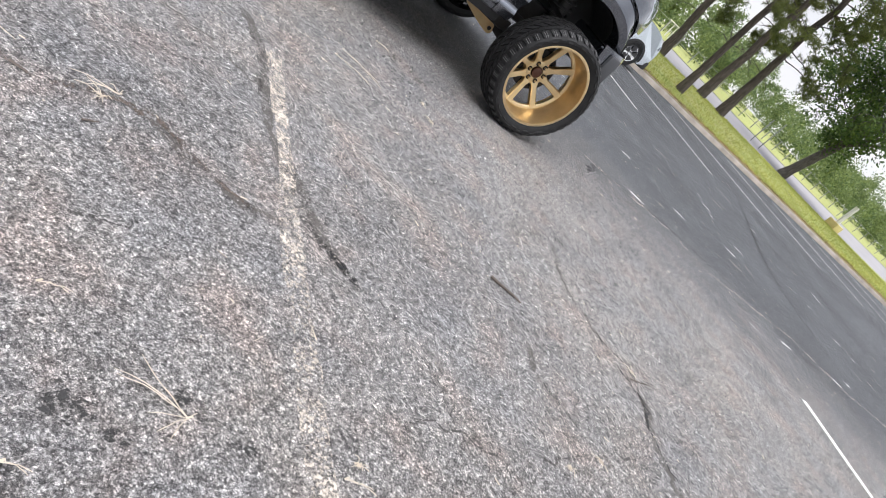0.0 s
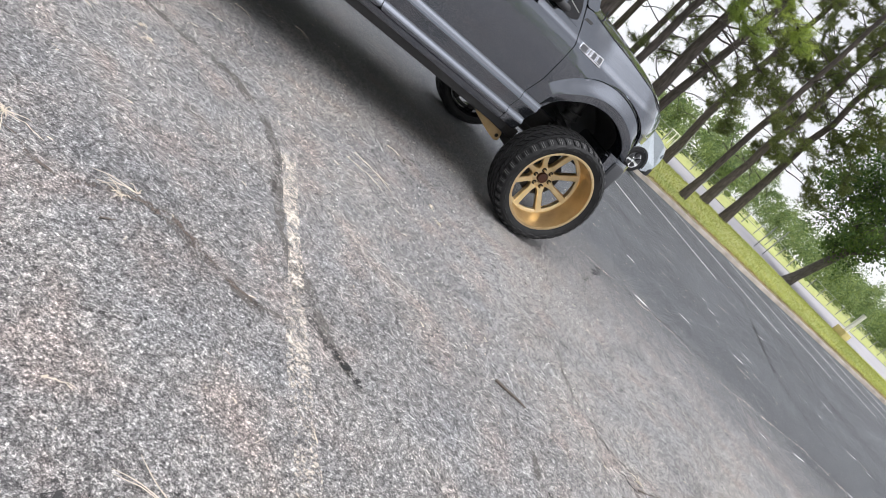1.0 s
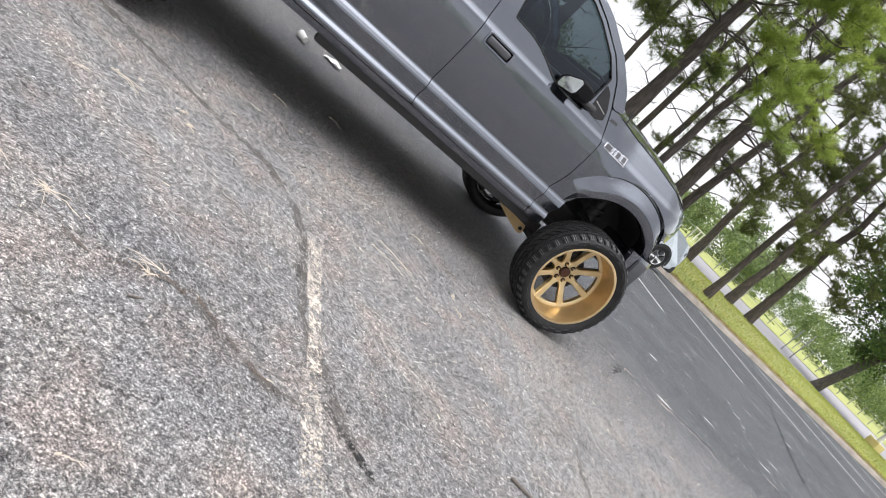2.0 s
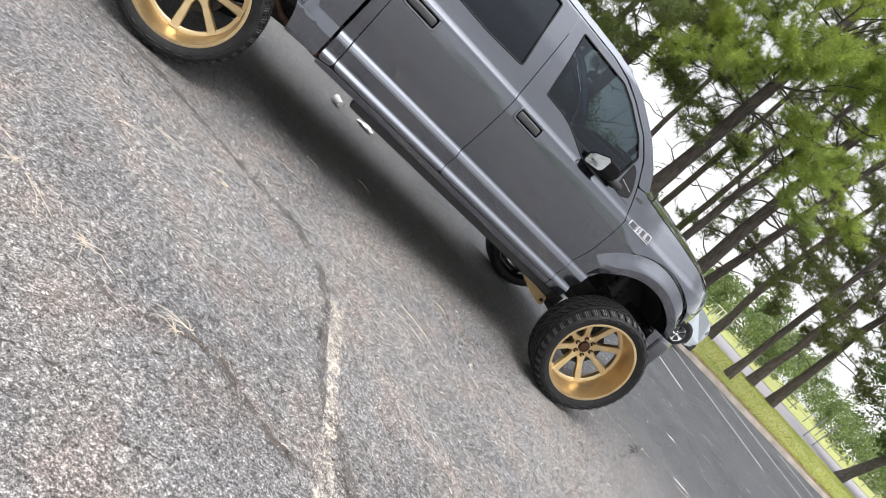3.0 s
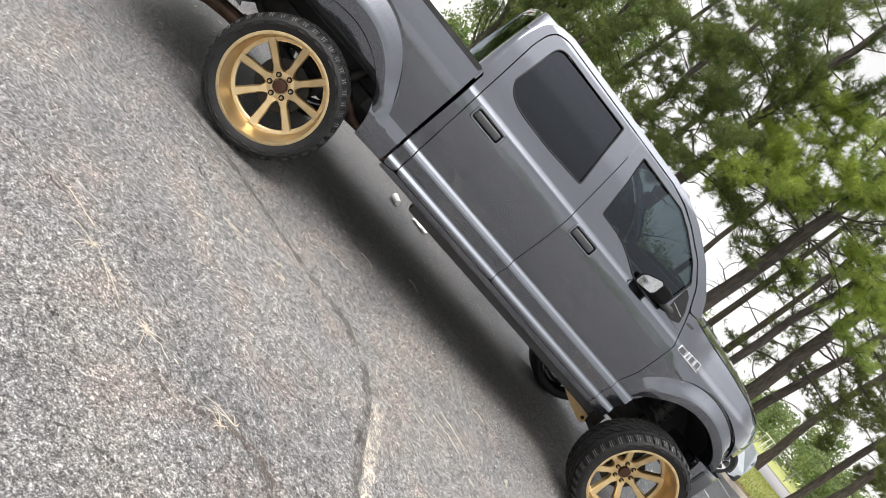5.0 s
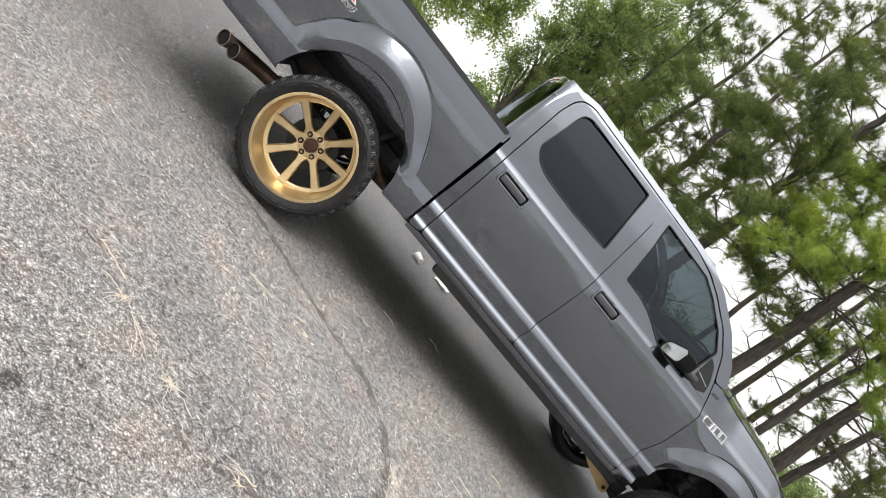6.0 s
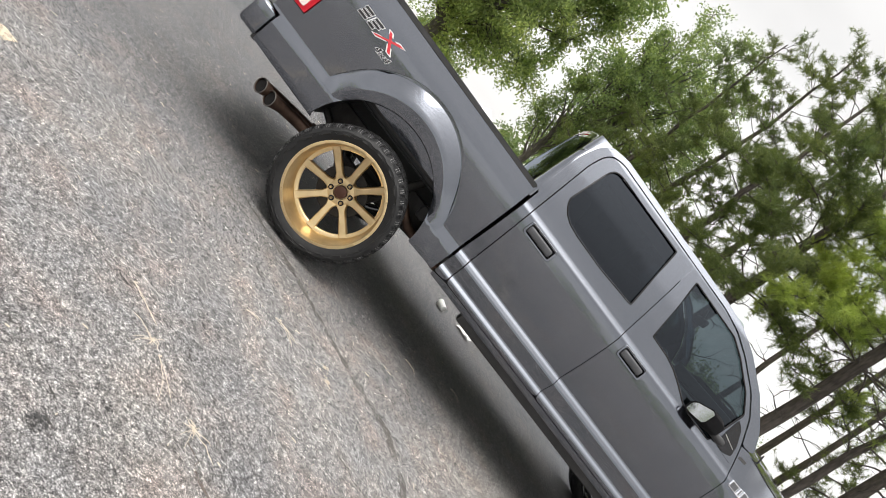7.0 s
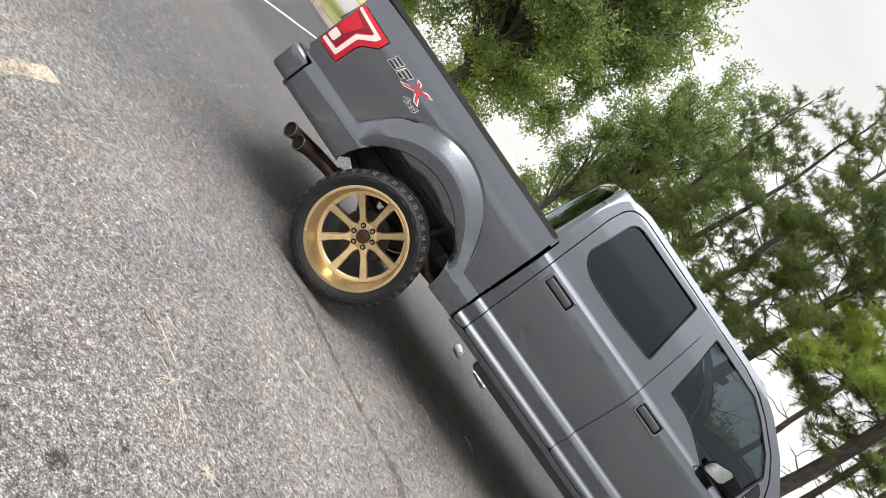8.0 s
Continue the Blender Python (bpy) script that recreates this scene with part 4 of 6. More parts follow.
# nose
box_part("grille", (4.30, 0.50, 0.98), (4.52, 2 * YC - 0.50, 1.30), M_BLACK, truck, 0.05, "dark front grille")
bm = bmesh.new()
add_box(bm, (4.00, 0.06, 0.70), (4.08, 2 * YC - 0.06, 0.90), 0.03)
front_bumper = part("front_bumper", bm, M_PAINT, truck)
rows = []
for i in range(7):
    z = 0.69 + 0.24 * i / 6
    row = []
    for k in range(33):
        a = -math.pi / 2 + math.pi * k / 32
        cy, cx = math.sin(a), math.cos(a)
        row.append((3.98 + 0.50 * max(0, cx) ** 0.9 - 0.02 * abs(i / 3 - 1) ** 2, YC + math.copysign(abs(cy) ** 0.62, cy) * 0.965, z))
    rows.append(row)
sheet("bumper_skin", rows, M_PAINT, front_bumper)
box_part("air_dam", (4.02, 0.20, 0.655), (4.32, 2 * YC - 0.20, 0.72), M_BLACK, front_bumper, 0.02)
box_part("end_cap", (4.065, -0.055, 0.655), (4.180, 0.20, 0.905), M_SATIN, front_bumper, 0.025)
box_part("fog_lamp_bezel", (4.36, 0.45, 0.72), (4.46, 0.66, 0.88), M_BLACK, front_bumper, 0.03)

# rear bumper, tailgate, bed
bm = bmesh.new()
add_box(bm, (-1.275, 0.0, 0.605), (-1.10, 2 * YC, 0.818), 0.035, 3)
rb = part("rear_bumper", bm, M_PAINT, truck)
box_part("step_pad", (-1.27, 0.06, 0.815), (-1.12, 2 * YC - 0.06, 0.826), M_BLACK, rb, 0.004)
box_part("bumper_bracket", (-1.13, 0.02, 0.585), (-1.085, 0.10, 0.80), M_BLACK, rb, 0.01)
tg = box_part("tailgate", (-1.225, 0.05, 0.86), (-1.16, 2 * YC - 0.05, 1.475), M_PAINT, truck, 0.02)
box_part("tailgate_handle", (-1.235, YC - 0.13, 1.24), (-1.22, YC + 0.13, 1.32), M_BLACK, tg, 0.008)
for s in (0, 1):
    y0, y1 = (-0.004, 0.09) if s == 0 else (2 * YC - 0.09, 2 * YC + 0.004)
    bm = bmesh.new()
    vs = [bm.verts.new(p) for p in ((-1.20, y0, 1.462), (0.73, y0, 1.438), (0.73, y1, 1.438), (-1.20, y1, 1.462), (-1.20, y0, 1.500), (0.73, y0, 1.477), (0.73, y1, 1.477), (-1.20, y1, 1.500))]
    for q in ((0, 1, 2, 3), (7, 6, 5, 4), (0, 4, 5, 1), (1, 5, 6, 2), (2, 6, 7, 3), (3, 7, 4, 0)):
        bm.faces.new([vs[i] for i in q])
    bmesh.ops.bevel(bm, geom=bm.edges[:], offset=0.006, segments=2, affect="EDGES")
    part("bed_rail_cap", bm, M_BLACK, truck, "black plastic bed rail cap")
    yi = (0.07, 0.09) if s == 0 else (2 * YC - 0.09, 2 * YC - 0.07)
    box_part("bed_inner_wall", (-1.17, yi[0], 0.95), (0.72, yi[1], 1.465), M_PAINT, truck, 0.004)
box_part("bed_floor", (-1.17, 0.09, 0.93), (0.72, 2 * YC - 0.09, 0.96), M_BLACK, truck, 0.004)
box_part("bed_head_board", (0.70, 0.03, 0.64), (0.728, 2 * YC - 0.03, 1.455), M_PAINT, truck, 0.006)

# ---------------------------------------------------------------- pickup: wheels
HUB_Z, TYRE_R = 0.44, 0.438


def tyre_mesh():
    """Low-profile mud-terrain tyre with a zigzag sidewall rib."""
    prof = [(0.318, -0.235), (0.350, -0.252), (0.372, -0.262), (0.392, -0.262), (0.406, -0.252), (0.414, -0.235), (0.422, -0.212), (0.428, -0.15), (0.430, -0.08), (0.428, -0.01), (0.424, 0.055),
            (0.424, 0.080), (0.412, 0.095), (0.395, 0.102), (0.372, 0.102), (0.350, 0.092), (0.318, 0.075)]
    return lathe_data(prof, 72)


def tread_mesh():
    verts, faces = [], []
    n = 40
    pitch = 2 * math.pi / n

    def block(cells, r0, r1):
        """cells: outline of (angle, y) on the tread; a block between two radii."""
        s = len(verts)
        m = len(cells)
        for r in (r0, r1):
            for a, y in cells:
                k = 1.0 if r == r0 else 0.94
                ca = sum(c[0] for c in cells) / m
                cy = sum(c[1] for c in cells) / m
                aa, yy = ca + (a - ca) * k, cy + (y - cy) * k
                drop = 0.012 * (max(0.0, abs(yy + 0.08) - 0.105) / 0.045) ** 1.5
                verts.append(((r - drop) * math.cos(aa), yy, (r - drop) * math.sin(aa)))
        for i in range(m):
            j = (i + 1) % m
            faces.append((s + i, s + j, s + m + j, s + m + i))
        faces.append(tuple(s + m + i for i in range(m)))

    for k in range(n):
        a = k * pitch
        for y0, y1, off, skew in ((-0.138, -0.088, 0.0, 0.35), (-0.080, -0.030, 0.5, -0.35), (-0.188, -0.146, 0.35, -0.3), (-0.022, 0.022, 0.8, 0.3)):
            b = a + off * pitch
            w = pitch * 0.40
            s = skew * pitch
            block([(b - w - s, y0), (b + w - s, y0), (b + w * 0.8, (y0 + y1) / 2), (b + w + s, y1), (b - w + s, y1), (b - w * 1.15, (y0 + y1) / 2)], 0.425, TYRE_R)
        # shoulder lugs, running over the edge, long and short by turns
        for side in (-1, 1):
            b = a + (0.1 if side < 0 else 0.6) * pitch
            w = pitch * (0.36 if k % 2 else 0.42)
            ya, yb = -0.08 + side * 0.116, -0.08 + side * 0.168
            block([(b - w, ya), (b + w, ya), (b + w * 0.9, yb), (b - w * 0.9, yb)], 0.424, TYRE_R - 0.001)
            depth = 0.045 if k % 2 else 0.030
            s = len(verts)
            pts = []
            for aa in (b - w * 0.82, b + w * 0.82):
                for r, y in ((0.430, 0.150), (0.420, 0.172), (0.420 - depth, 0.190), (0.414 - depth, 0.182), (0.414, 0.158)):
                    pts.append((r * math.cos(aa), -0.08 + side * y, r * math.sin(aa)))
            verts.extend(pts)
            for i in range(5):
                j = (i + 1) % 5
                faces.append((s + i, s + j, s + 5 + j, s + 5 + i))
            faces.extend([tuple(s + i for i in range(5)), tuple(s + 5 + i for i in reversed(range(5)))])
    # raised outer sidewall with a stepped inner edge
    for side in (-1, 1):
        m = 184
        st = len(verts)
        for k in range(m):
            a = 2 * math.pi * k / m
            r = (0.371, 0.371, 0.379, 0.385, 0.385, 0.385, 0.377, 0.371)[k % 8]
            for rr, y in ((r, 0.178), (r + 0.002, 0.187), (0.396, 0.186), (0.408, 0.176)):
                verts.append((rr * math.cos(a), -0.08 + side * y, rr * math.sin(a)))
        for k in range(m):
            j = (k + 1) % m
            for i in range(3):
                faces.append((st + 4 * k + i, st + 4 * j + i, st + 4 * j + i + 1, st + 4 * k + i + 1))
    return verts, faces


def rim_mesh():
    """Deep-dish barrel with a stepped lip and the inner barrel behind the spokes."""
    prof = [(0.322, 0.065), (0.336, 0.075), (0.338, 0.068), (0.318, 0.05), (0.30, 0.0), (0.293, -0.03), (0.293, -0.045),      # inner half
            (0.300, -0.060), (0.307, -0.10), (0.313, -0.17), (0.316, -0.220), (0.3145, -0.236), (0.317, -0.243), (0.3375, -0.2445), (0.3425, -0.241), (0.344, -0.232), (0.340, -0.222)]
    return lathe_data(prof, 80)


def ring_mesh():
    """Flange that the spoke ends run into."""
    return lathe_data([(0.296, -0.030), (0.298, -0.052), (0.282, -0.050), (0.272, -0.042), (0.272, -0.020), (0.296, -0.020)], 80)


def spoke_mesh(far=0):
    """Flat-topped spoke with chamfered sides, flaring into the hub."""
    outline = [(0.070, 0.044), (0.100, 0.030), (0.125, 0.0225), (0.200, 0.0245), (0.280, 0.0285), (0.294, 0.030)]
    verts, faces = [], []
    n = len(outline)
    for i, (r, w) in enumerate(outline):
        y = interp(r, [(0.07, -0.012), (0.11, -0.022), (0.2, -0.036), (0.28, -0.052), (0.294, -0.056)])
        verts += [(r, y + 0.045, -w * 1.02), (r, y + 0.007, -w), (r, y, -w + 0.006), (r, y, w - 0.006), (r, y + 0.007, w), (r, y + 0.045, w * 1.02)]
    for i in range(n - 1):
        for j in range(5):
            a = i * 6 + j
            faces.append((a, a + 1, a + 7, a + 6))
        faces.append((i * 6 + 5, i * 6, i * 6 + 6, i * 6 + 11))
    e = (n - 1) * 6
    faces += [tuple(range(6)), tuple(e + k for k in reversed(range(6)))]
    return verts, faces


def hub_mesh():
    return lathe_data([(0.0, -0.004), (0.046, -0.004), (0.050, -0.014), (0.082, -0.018), (0.094, -0.012), (0.102, 0.0), (0.104, 0.04), (0.0, 0.04)], 48)


def narrowed(verts, faces):
    """Draws the inner half of the tyre in towards its middle."""
    return [(x, y if y < -0.08 else -0.08 + 0.80 * (y + 0.08), z) for x, y, z in verts], faces


ME_TYRE = data_mesh("tyre", *narrowed(*tyre_mesh()), 40)
ME_TREAD = data_mesh("tread", *narrowed(*tread_mesh()), 30)
ME_RIM = data_mesh("rim_barrel", *rim_mesh(), 40)
ME_RING = data_mesh("rim_flange", *ring_mesh(), 40)
ME_SPOKE = data_mesh("spoke", *spoke_mesh(), 30)
ME_HUB = data_mesh("hub", *hub_mesh(), 35)
ME_CAP = data_mesh("centre_cap", *lathe_data([(0.0, -0.030), (0.030, -0.030), (0.040, -0.026), (0.043, -0.018), (0.044, 0.0)], 32), 40)
ME_NUT = data_mesh("lug_nut", *lathe_data([(0.0, -0.036), (0.006, -0.036), (0.009, -0.032), (0.0105, -0.010), (0.0105, 0.0)], 6), 25)
ME_SEAT = data_mesh("nut_recess", *lathe_data([(0.0185, -0.0165), (0.0185, -0.0155), (0.0, -0.0155)], 20), 25)
ME_RIVET = data_mesh("lip_bolt", *lathe_data([(0.0, -0.0045), (0.0042, -0.0042), (0.0062, -0.0015), (0.0062, 0.002)], 10), 40)
ME_DISC = data_mesh("brake_disc", *lathe_data([(0.06, 0.035), (0.17, 0.035), (0.175, 0.040), (0.175, 0.058), (0.06, 0.06)], 48), 30)
ME_DRUM = data_mesh("wheel_bearing", *lathe_data([(0.0, 0.03), (0.085, 0.03), (0.09, 0.09), (0.12, 0.10), (0.12, 0.16), (0.0, 0.16)], 32), 30)
for me, mt in ((ME_TYRE, M_RUBBER), (ME_TREAD, M_RUBBER), (ME_RIM, M_GOLD), (ME_RING, M_GOLD), (ME_SPOKE, M_GOLD), (ME_HUB, M_GOLD), (ME_CAP, M_BRONZE), (ME_NUT, M_GOLD), (ME_SEAT, M_GLOSSBLACK),
               (ME_RIVET, M_GOLD), (ME_DISC, M_DARKMETAL), (ME_DRUM, M_DARKMETAL)):
    me.materials.append(mt)


# worn rib pairs on the shoulder lugs, their glints put into a paler colour
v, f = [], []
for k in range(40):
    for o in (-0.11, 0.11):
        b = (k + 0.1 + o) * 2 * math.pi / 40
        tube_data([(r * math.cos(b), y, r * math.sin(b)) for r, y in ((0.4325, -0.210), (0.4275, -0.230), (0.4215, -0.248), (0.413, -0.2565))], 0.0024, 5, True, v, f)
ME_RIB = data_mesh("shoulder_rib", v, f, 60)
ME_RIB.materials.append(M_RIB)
# dark copies of the gold parts: shade on the far wheels, put into colour
ME_RIM_SHADED = data_mesh("rim_barrel", *rim_mesh(), 40)
ME_RIM_SHADED.materials.append(M_GLOSSBLACK)
ME_RING_SHADED = data_mesh("rim_flange", *ring_mesh(), 40)
ME_RING_SHADED.materials.append(M_GLOSSBLACK)
ME_SPOKE_SHADED = data_mesh("spoke", *spoke_mesh(), 30)
ME_SPOKE_SHADED.materials.append(M_DARKMETAL)


def wheel(x, side, spin):
    """side: 1 on the near side, -1 on the far side, turned about."""
    hub = new("wheel")
    hub.empty_display_size = 0.1
    hub.parent = truck
    m = pose(x, 0.0 if side > 0 else 2 * YC, HUB_Z, 0, 0, 0 if side > 0 else 180)
    hub.matrix_basis = m
    hub.matrix_parent_inverse = base_of(truck).inverted()
    tagged(hub, "gold deep-dish alloy wheel with a black mud-terrain tyre")

    def sub(name, me, mm=Matrix.Identity(4), label=""):
        ob = new(name, me)
        ob.parent = hub
        ob.matrix_basis = pose(0, 0, 0, 0, spin, 0) @ mm
        if label:
            tagged(ob, label)
        if name == "shoulder_rib":
            tagged(ob, kind="stuff")

    sub("tyre", ME_TYRE, label="black rubber tyre")
    sub("tread", ME_TREAD, label="chunky black tread blocks")
    sub("shoulder_rib", ME_RIB, label="worn rib pairs on the tyre shoulder, coloured pale for glints")
    sub("rim_barrel", ME_RIM if side > 0 else ME_RIM_SHADED)
    sub("rim_flange", ME_RING if side > 0 else ME_RING_SHADED)
    sub("hub", ME_HUB)
    sub("centre_cap", ME_CAP, label="brown centre cap")
    for k in range(8):
        sub("spoke", ME_SPOKE if side > 0 else ME_SPOKE_SHADED, pose(0, 0, 0, 0, 45 * k, 0))
    for k in range(6):
        a = radians(60 * k + 12)
        sub("nut_recess", ME_SEAT, pose(0.071 * math.cos(a), -0.003, 0.071 * math.sin(a)))
        sub("lug_nut", ME_NUT, pose(0.071 * math.cos(a), -0.002, 0.071 * math.sin(a)))
    for k in range(24):
        a = radians(15 * k + 5)
        sub("lip_bolt", ME_RIVET, pose(0.3285 * math.cos(a), -0.2440, 0.3285 * math.sin(a)))
    sub("brake_disc", ME_DISC)
    sub("wheel_bearing", ME_DRUM)
    return hub


SPIN_R, SPIN_F = -10.0, 7.0
wheel(0.0, 1, SPIN_R)
wheel(3.683, 1, SPIN_F)
wheel(0.0, -1, 10)
wheel(3.683, -1, 20)

# wheel wells and running gear
for spec, far in ((REAR_ARCH, 0), (FRONT_ARCH, 0), (REAR_ARCH, 1), (FRONT_ARCH, 1)):
    pts = arc((spec[0], spec[1], spec[2] + 0.02, spec[3] + 0.02), 177, 3, 24)
    rows = []
    for y in (-0.045 if spec is REAR_ARCH else -0.004, 0.1, 0.3, 0.52):
        yy = y if not far else 2 * YC - y
        rows.append([(x, yy, z) for x, z in pts])
    rows.append([(spec[0], 0.52 if not far else 2 * YC - 0.52, spec[1]) for _ in pts])
    sheet("wheel_well_liner", rows, M_BLACK, truck, "black plastic wheel well liner")
for s in (0.42, 2 * YC - 0.42):
    box_part("frame_rail", (-1.10, s - 0.04, 0.62), (4.35, s + 0.04, 0.78), M_DARKMETAL, truck, 0.01)
for x in (-0.75, 0.75, 1.9, 2.9, 4.1):
    tube_part("cross_member", [(x, 0.42, 0.66), (x, 2 * YC - 0.42, 0.66)], 0.04, M_DARKMETAL, truck, 8)
tube_part("rear_axle", [(0, 0.10, HUB_Z), (0, 2 * YC - 0.10, HUB_Z)], 0.045, M_DARKMETAL, truck, 12)
v, f = lathe_data([(0.0, -0.16), (0.07, -0.14), (0.13, -0.08), (0.15, 0.0), (0.13, 0.08), (0.07, 0.14), (0.0, 0.16)], 20)
mesh_part("differential", [(p[0], p[1] + YC + 0.05, p[2] + HUB_Z) for p in v], f, M_DARKMETAL, truck, "", 40)
tube_part("drive_shaft", [(0.1, YC, HUB_Z + 0.02), (2.4, YC, 0.66)], 0.045, M_DARKMETAL, truck, 12)
for s in (1, -1):
    def yy(y):
        return y if s > 0 else 2 * YC - y
    # rear leaf spring with its shackle, damper
    tube_part("leaf_spring", [(-0.62, yy(0.36), 0.68), (-0.3, yy(0.36), 0.54), (0, yy(0.36), 0.52), (0.35, yy(0.36), 0.55), (0.70, yy(0.36), 0.66)], [0.022, 0.028, 0.038, 0.028, 0.022], M_DARKMETAL, truck, 8)
    box_part("lift_block", (-0.07, yy(0.36) - 0.04, 0.44), (0.07, yy(0.36) + 0.04, 0.54), M_DARKMETAL, truck, 0.008)
    tube_part("rear_damper", [(0.10, yy(0.28), 0.42), (0.30, yy(0.34), 0.92)], 0.032, M_DARKMETAL, truck, 12)
    # front coil-over, arms in the gold of the lift kit
    tube_part("coil_over", [(3.683, yy(0.30), 0.55), (3.683, yy(0.36), 1.05)], 0.055, M_DARKMETAL, truck, 14)
    pts = [(3.683 + 0.075 * math.cos(k * 0.7), yy(0.31 + 0.05 * k / 60) + 0.075 * math.sin(k * 0.7), 0.60 + 0.40 * k / 60) for k in range(61)]
    tube_part("coil_spring", pts, 0.010, M_BLACK, truck, 6)
    tube_part("lower_arm", [(3.683, yy(0.12), 0.34), (3.45, yy(0.50), 0.42)], [0.03, 0.04], M_DARKMETAL, truck, 8)
    tube_part("lower_arm", [(3.683, yy(0.12), 0.34), (3.92, yy(0.50), 0.42)], [0.03, 0.04], M_DARKMETAL, truck, 8)
    tube_part("upper_arm", [(3.683, yy(0.12), 0.80), (3.60, yy(0.45), 0.86)], 0.022, M_DARKMETAL, truck, 8)
    tube_part("tie_rod", [(3.52, yy(0.12), 0.45), (3.46, yy(0.7), 0.46)], 0.014, M_STEEL, truck, 8)
    box_part("steering_knuckle", (3.63, yy(0.13) - 0.05, 0.30), (3.74, yy(0.13) + 0.05, 0.84), M_DARKMETAL, truck, 0.02)
    # lift-kit drop bracket and trailing strut
    v, f = [], []
    out = round_poly([(2.94, 0.54), (3.10, 0.430), (3.26, 0.374), (3.38, 0.345), (3.42, 0.362), (3.40, 0.43), (3.36, 0.46), (3.14, 0.49), (3.02, 0.55)], 0.02, 4)
    n = len(out)
    v = [(x, yy(0.43), z) for x, z in out] + [(x, yy(0.45), z) for x, z in out]
    f = [tuple(range(n)), tuple(reversed(range(n, 2 * n)))] + [(i, (i + 1) % n, n + (i + 1) % n, n + i) for i in range(n)]
    db = mesh_part("drop_bracket", v, f, M_GOLD, truck, "gold lift-kit drop bracket")
    for bx, bz in ((3.375, 0.39),):
        tube_part("bracket_bolt", [(bx, yy(0.42), bz), (bx, yy(0.46), bz)], 0.016, M_DARKMETAL, db, 8)
    tube_part("trailing_strut", [(3.43, yy(0.40), 0.458), (3.16, yy(0.41), 0.478), (2.75, yy(0.46), 0.56)], 0.022, M_BLACK, truck, 10)
    box_part("strut_mount", (3.27, yy(0.41) - 0.04, 0.45), (3.47, yy(0.41) + 0.04, 0.535), M_DARKMETAL, truck, 0.008)
box_part("skid_crossmember", (3.33, 0.56, 0.36), (3.42, 2 * YC - 0.56, 0.46), M_DARKMETAL, truck, 0.015, "dark lift-kit crossmember")
box_part("engine_sump", (3.3, 0.60, 0.52), (4.1, 2 * YC - 0.6, 0.9), M_DARKMETAL, truck, 0.05)
box_part("gearbox", (2.4, 0.72, 0.55), (3.3, 2 * YC - 0.72, 0.85), M_DARKMETAL, truck, 0.05)
box_part("fuel_tank", (0.9, 1.05, 0.50), (2.0, 1.45, 0.75), M_BLACK, truck, 0.05)
box_part("floor_pan", (0.74, 0.06, 0.66), (3.15, 2 * YC - 0.06, 0.72), M_BLACK, truck, 0.01)
box_part("inner_sill", (1.12, 0.03, 0.515), (3.15, 0.12, 0.64), M_BLACK, truck, 0.02)
box_part("inner_sill", (0.80, 2 * YC - 0.12, 0.52), (3.08, 2 * YC - 0.03, 0.64), M_BLACK, truck, 0.02)
# exhaust: two side-by-side tips leaving behind the rear wheel
ex = tube_part("exhaust_pipe", [(2.0, 0.55, 0.60), (0.8, 0.58, 0.60), (0.3, 0.56, 0.72), (-0.18, 0.46, 0.68), (-0.36, 0.30, 0.53), (-0.46, 0.20, 0.48)], 0.038, M_RUST, truck, 14, "heat-stained brown exhaust pipe")


def open_pipe(name, pts, r, parent):
    """A flared tip; a black plug paints the shade of its open mouth."""
    pts = [Vector(p) for p in pts]
    d = (pts[-1] - pts[-2]).normalized()
    v, f = tube_data(pts, [r * 0.76] * (len(pts) - 2) + [r * 0.8, r], 24, False)
    tip = mesh_part(name, v, f, M_RUST, parent, "", 50)
    v, f = tube_data([pts[-1] - d * 0.012, pts[-1] - d * 0.05], [r - 0.0035, r - 0.01], 24, True)
    mesh_part("shaded_bore", v, f, M_BORE_SHADE, tip, "black plug for the shaded inside")
    side = d.cross(Vector((0, 0, 1))).normalized()
    top = side.cross(d)
    v, f = tube_data([pts[-1] + (side * math.cos(a) + top * math.sin(a)) * r for a in [k * math.pi / 14 for k in range(29)]], 0.0038, 6, False)
    mesh_part("rolled_edge", v, f, M_DARKSTEEL, tip, "grey rolled edge", 60)


open_pipe("exhaust_tip", [(-0.40, 0.17, 0.476), (-0.56, 0.13, 0.466), (-0.672, 0.075, 0.457), (-0.740, -0.03, 0.450)], 0.052, ex)
open_pipe("exhaust_tip", [(-0.44, 0.24, 0.486), (-0.64, 0.18, 0.472), (-0.768, 0.09, 0.462), (-0.838, -0.02, 0.456)], 0.052, ex)
tube_part("tip_collar", [(-0.36, 0.26, 0.51), (-0.46, 0.20, 0.482)], 0.062, M_RUST, ex, 14)
for s in (1, -1):
    y0, y1 = (0.23, 0.25) if s > 0 else (2 * YC - 0.25, 2 * YC - 0.23)
    box_part("bed_lower_wall", (-0.62, y0, 0.893), (0.62, y1, 1.12), M_SATIN, truck, 0.006)
    box_part("wall_flange", (-0.62, y0 - 0.025, 0.885), (0.62, y1, 0.893), M_SATIN, truck, 0.003)
tube_part("tail_pipe", [(1.3, 0.50, 0.58), (0.80, 0.36, 0.57), (0.45, 0.27, 0.60), (0.20, 0.30, 0.74)], 0.033, M_RUST, ex, 12)
box_part("spring_hanger", (0.56, 0.26, 0.62), (0.66, 0.36, 0.80), M_DARKMETAL, truck, 0.015)
box_part("bump_stop", (0.40, 0.22, 0.70), (0.48, 0.30, 0.80), M_BLACK, truck, 0.02)
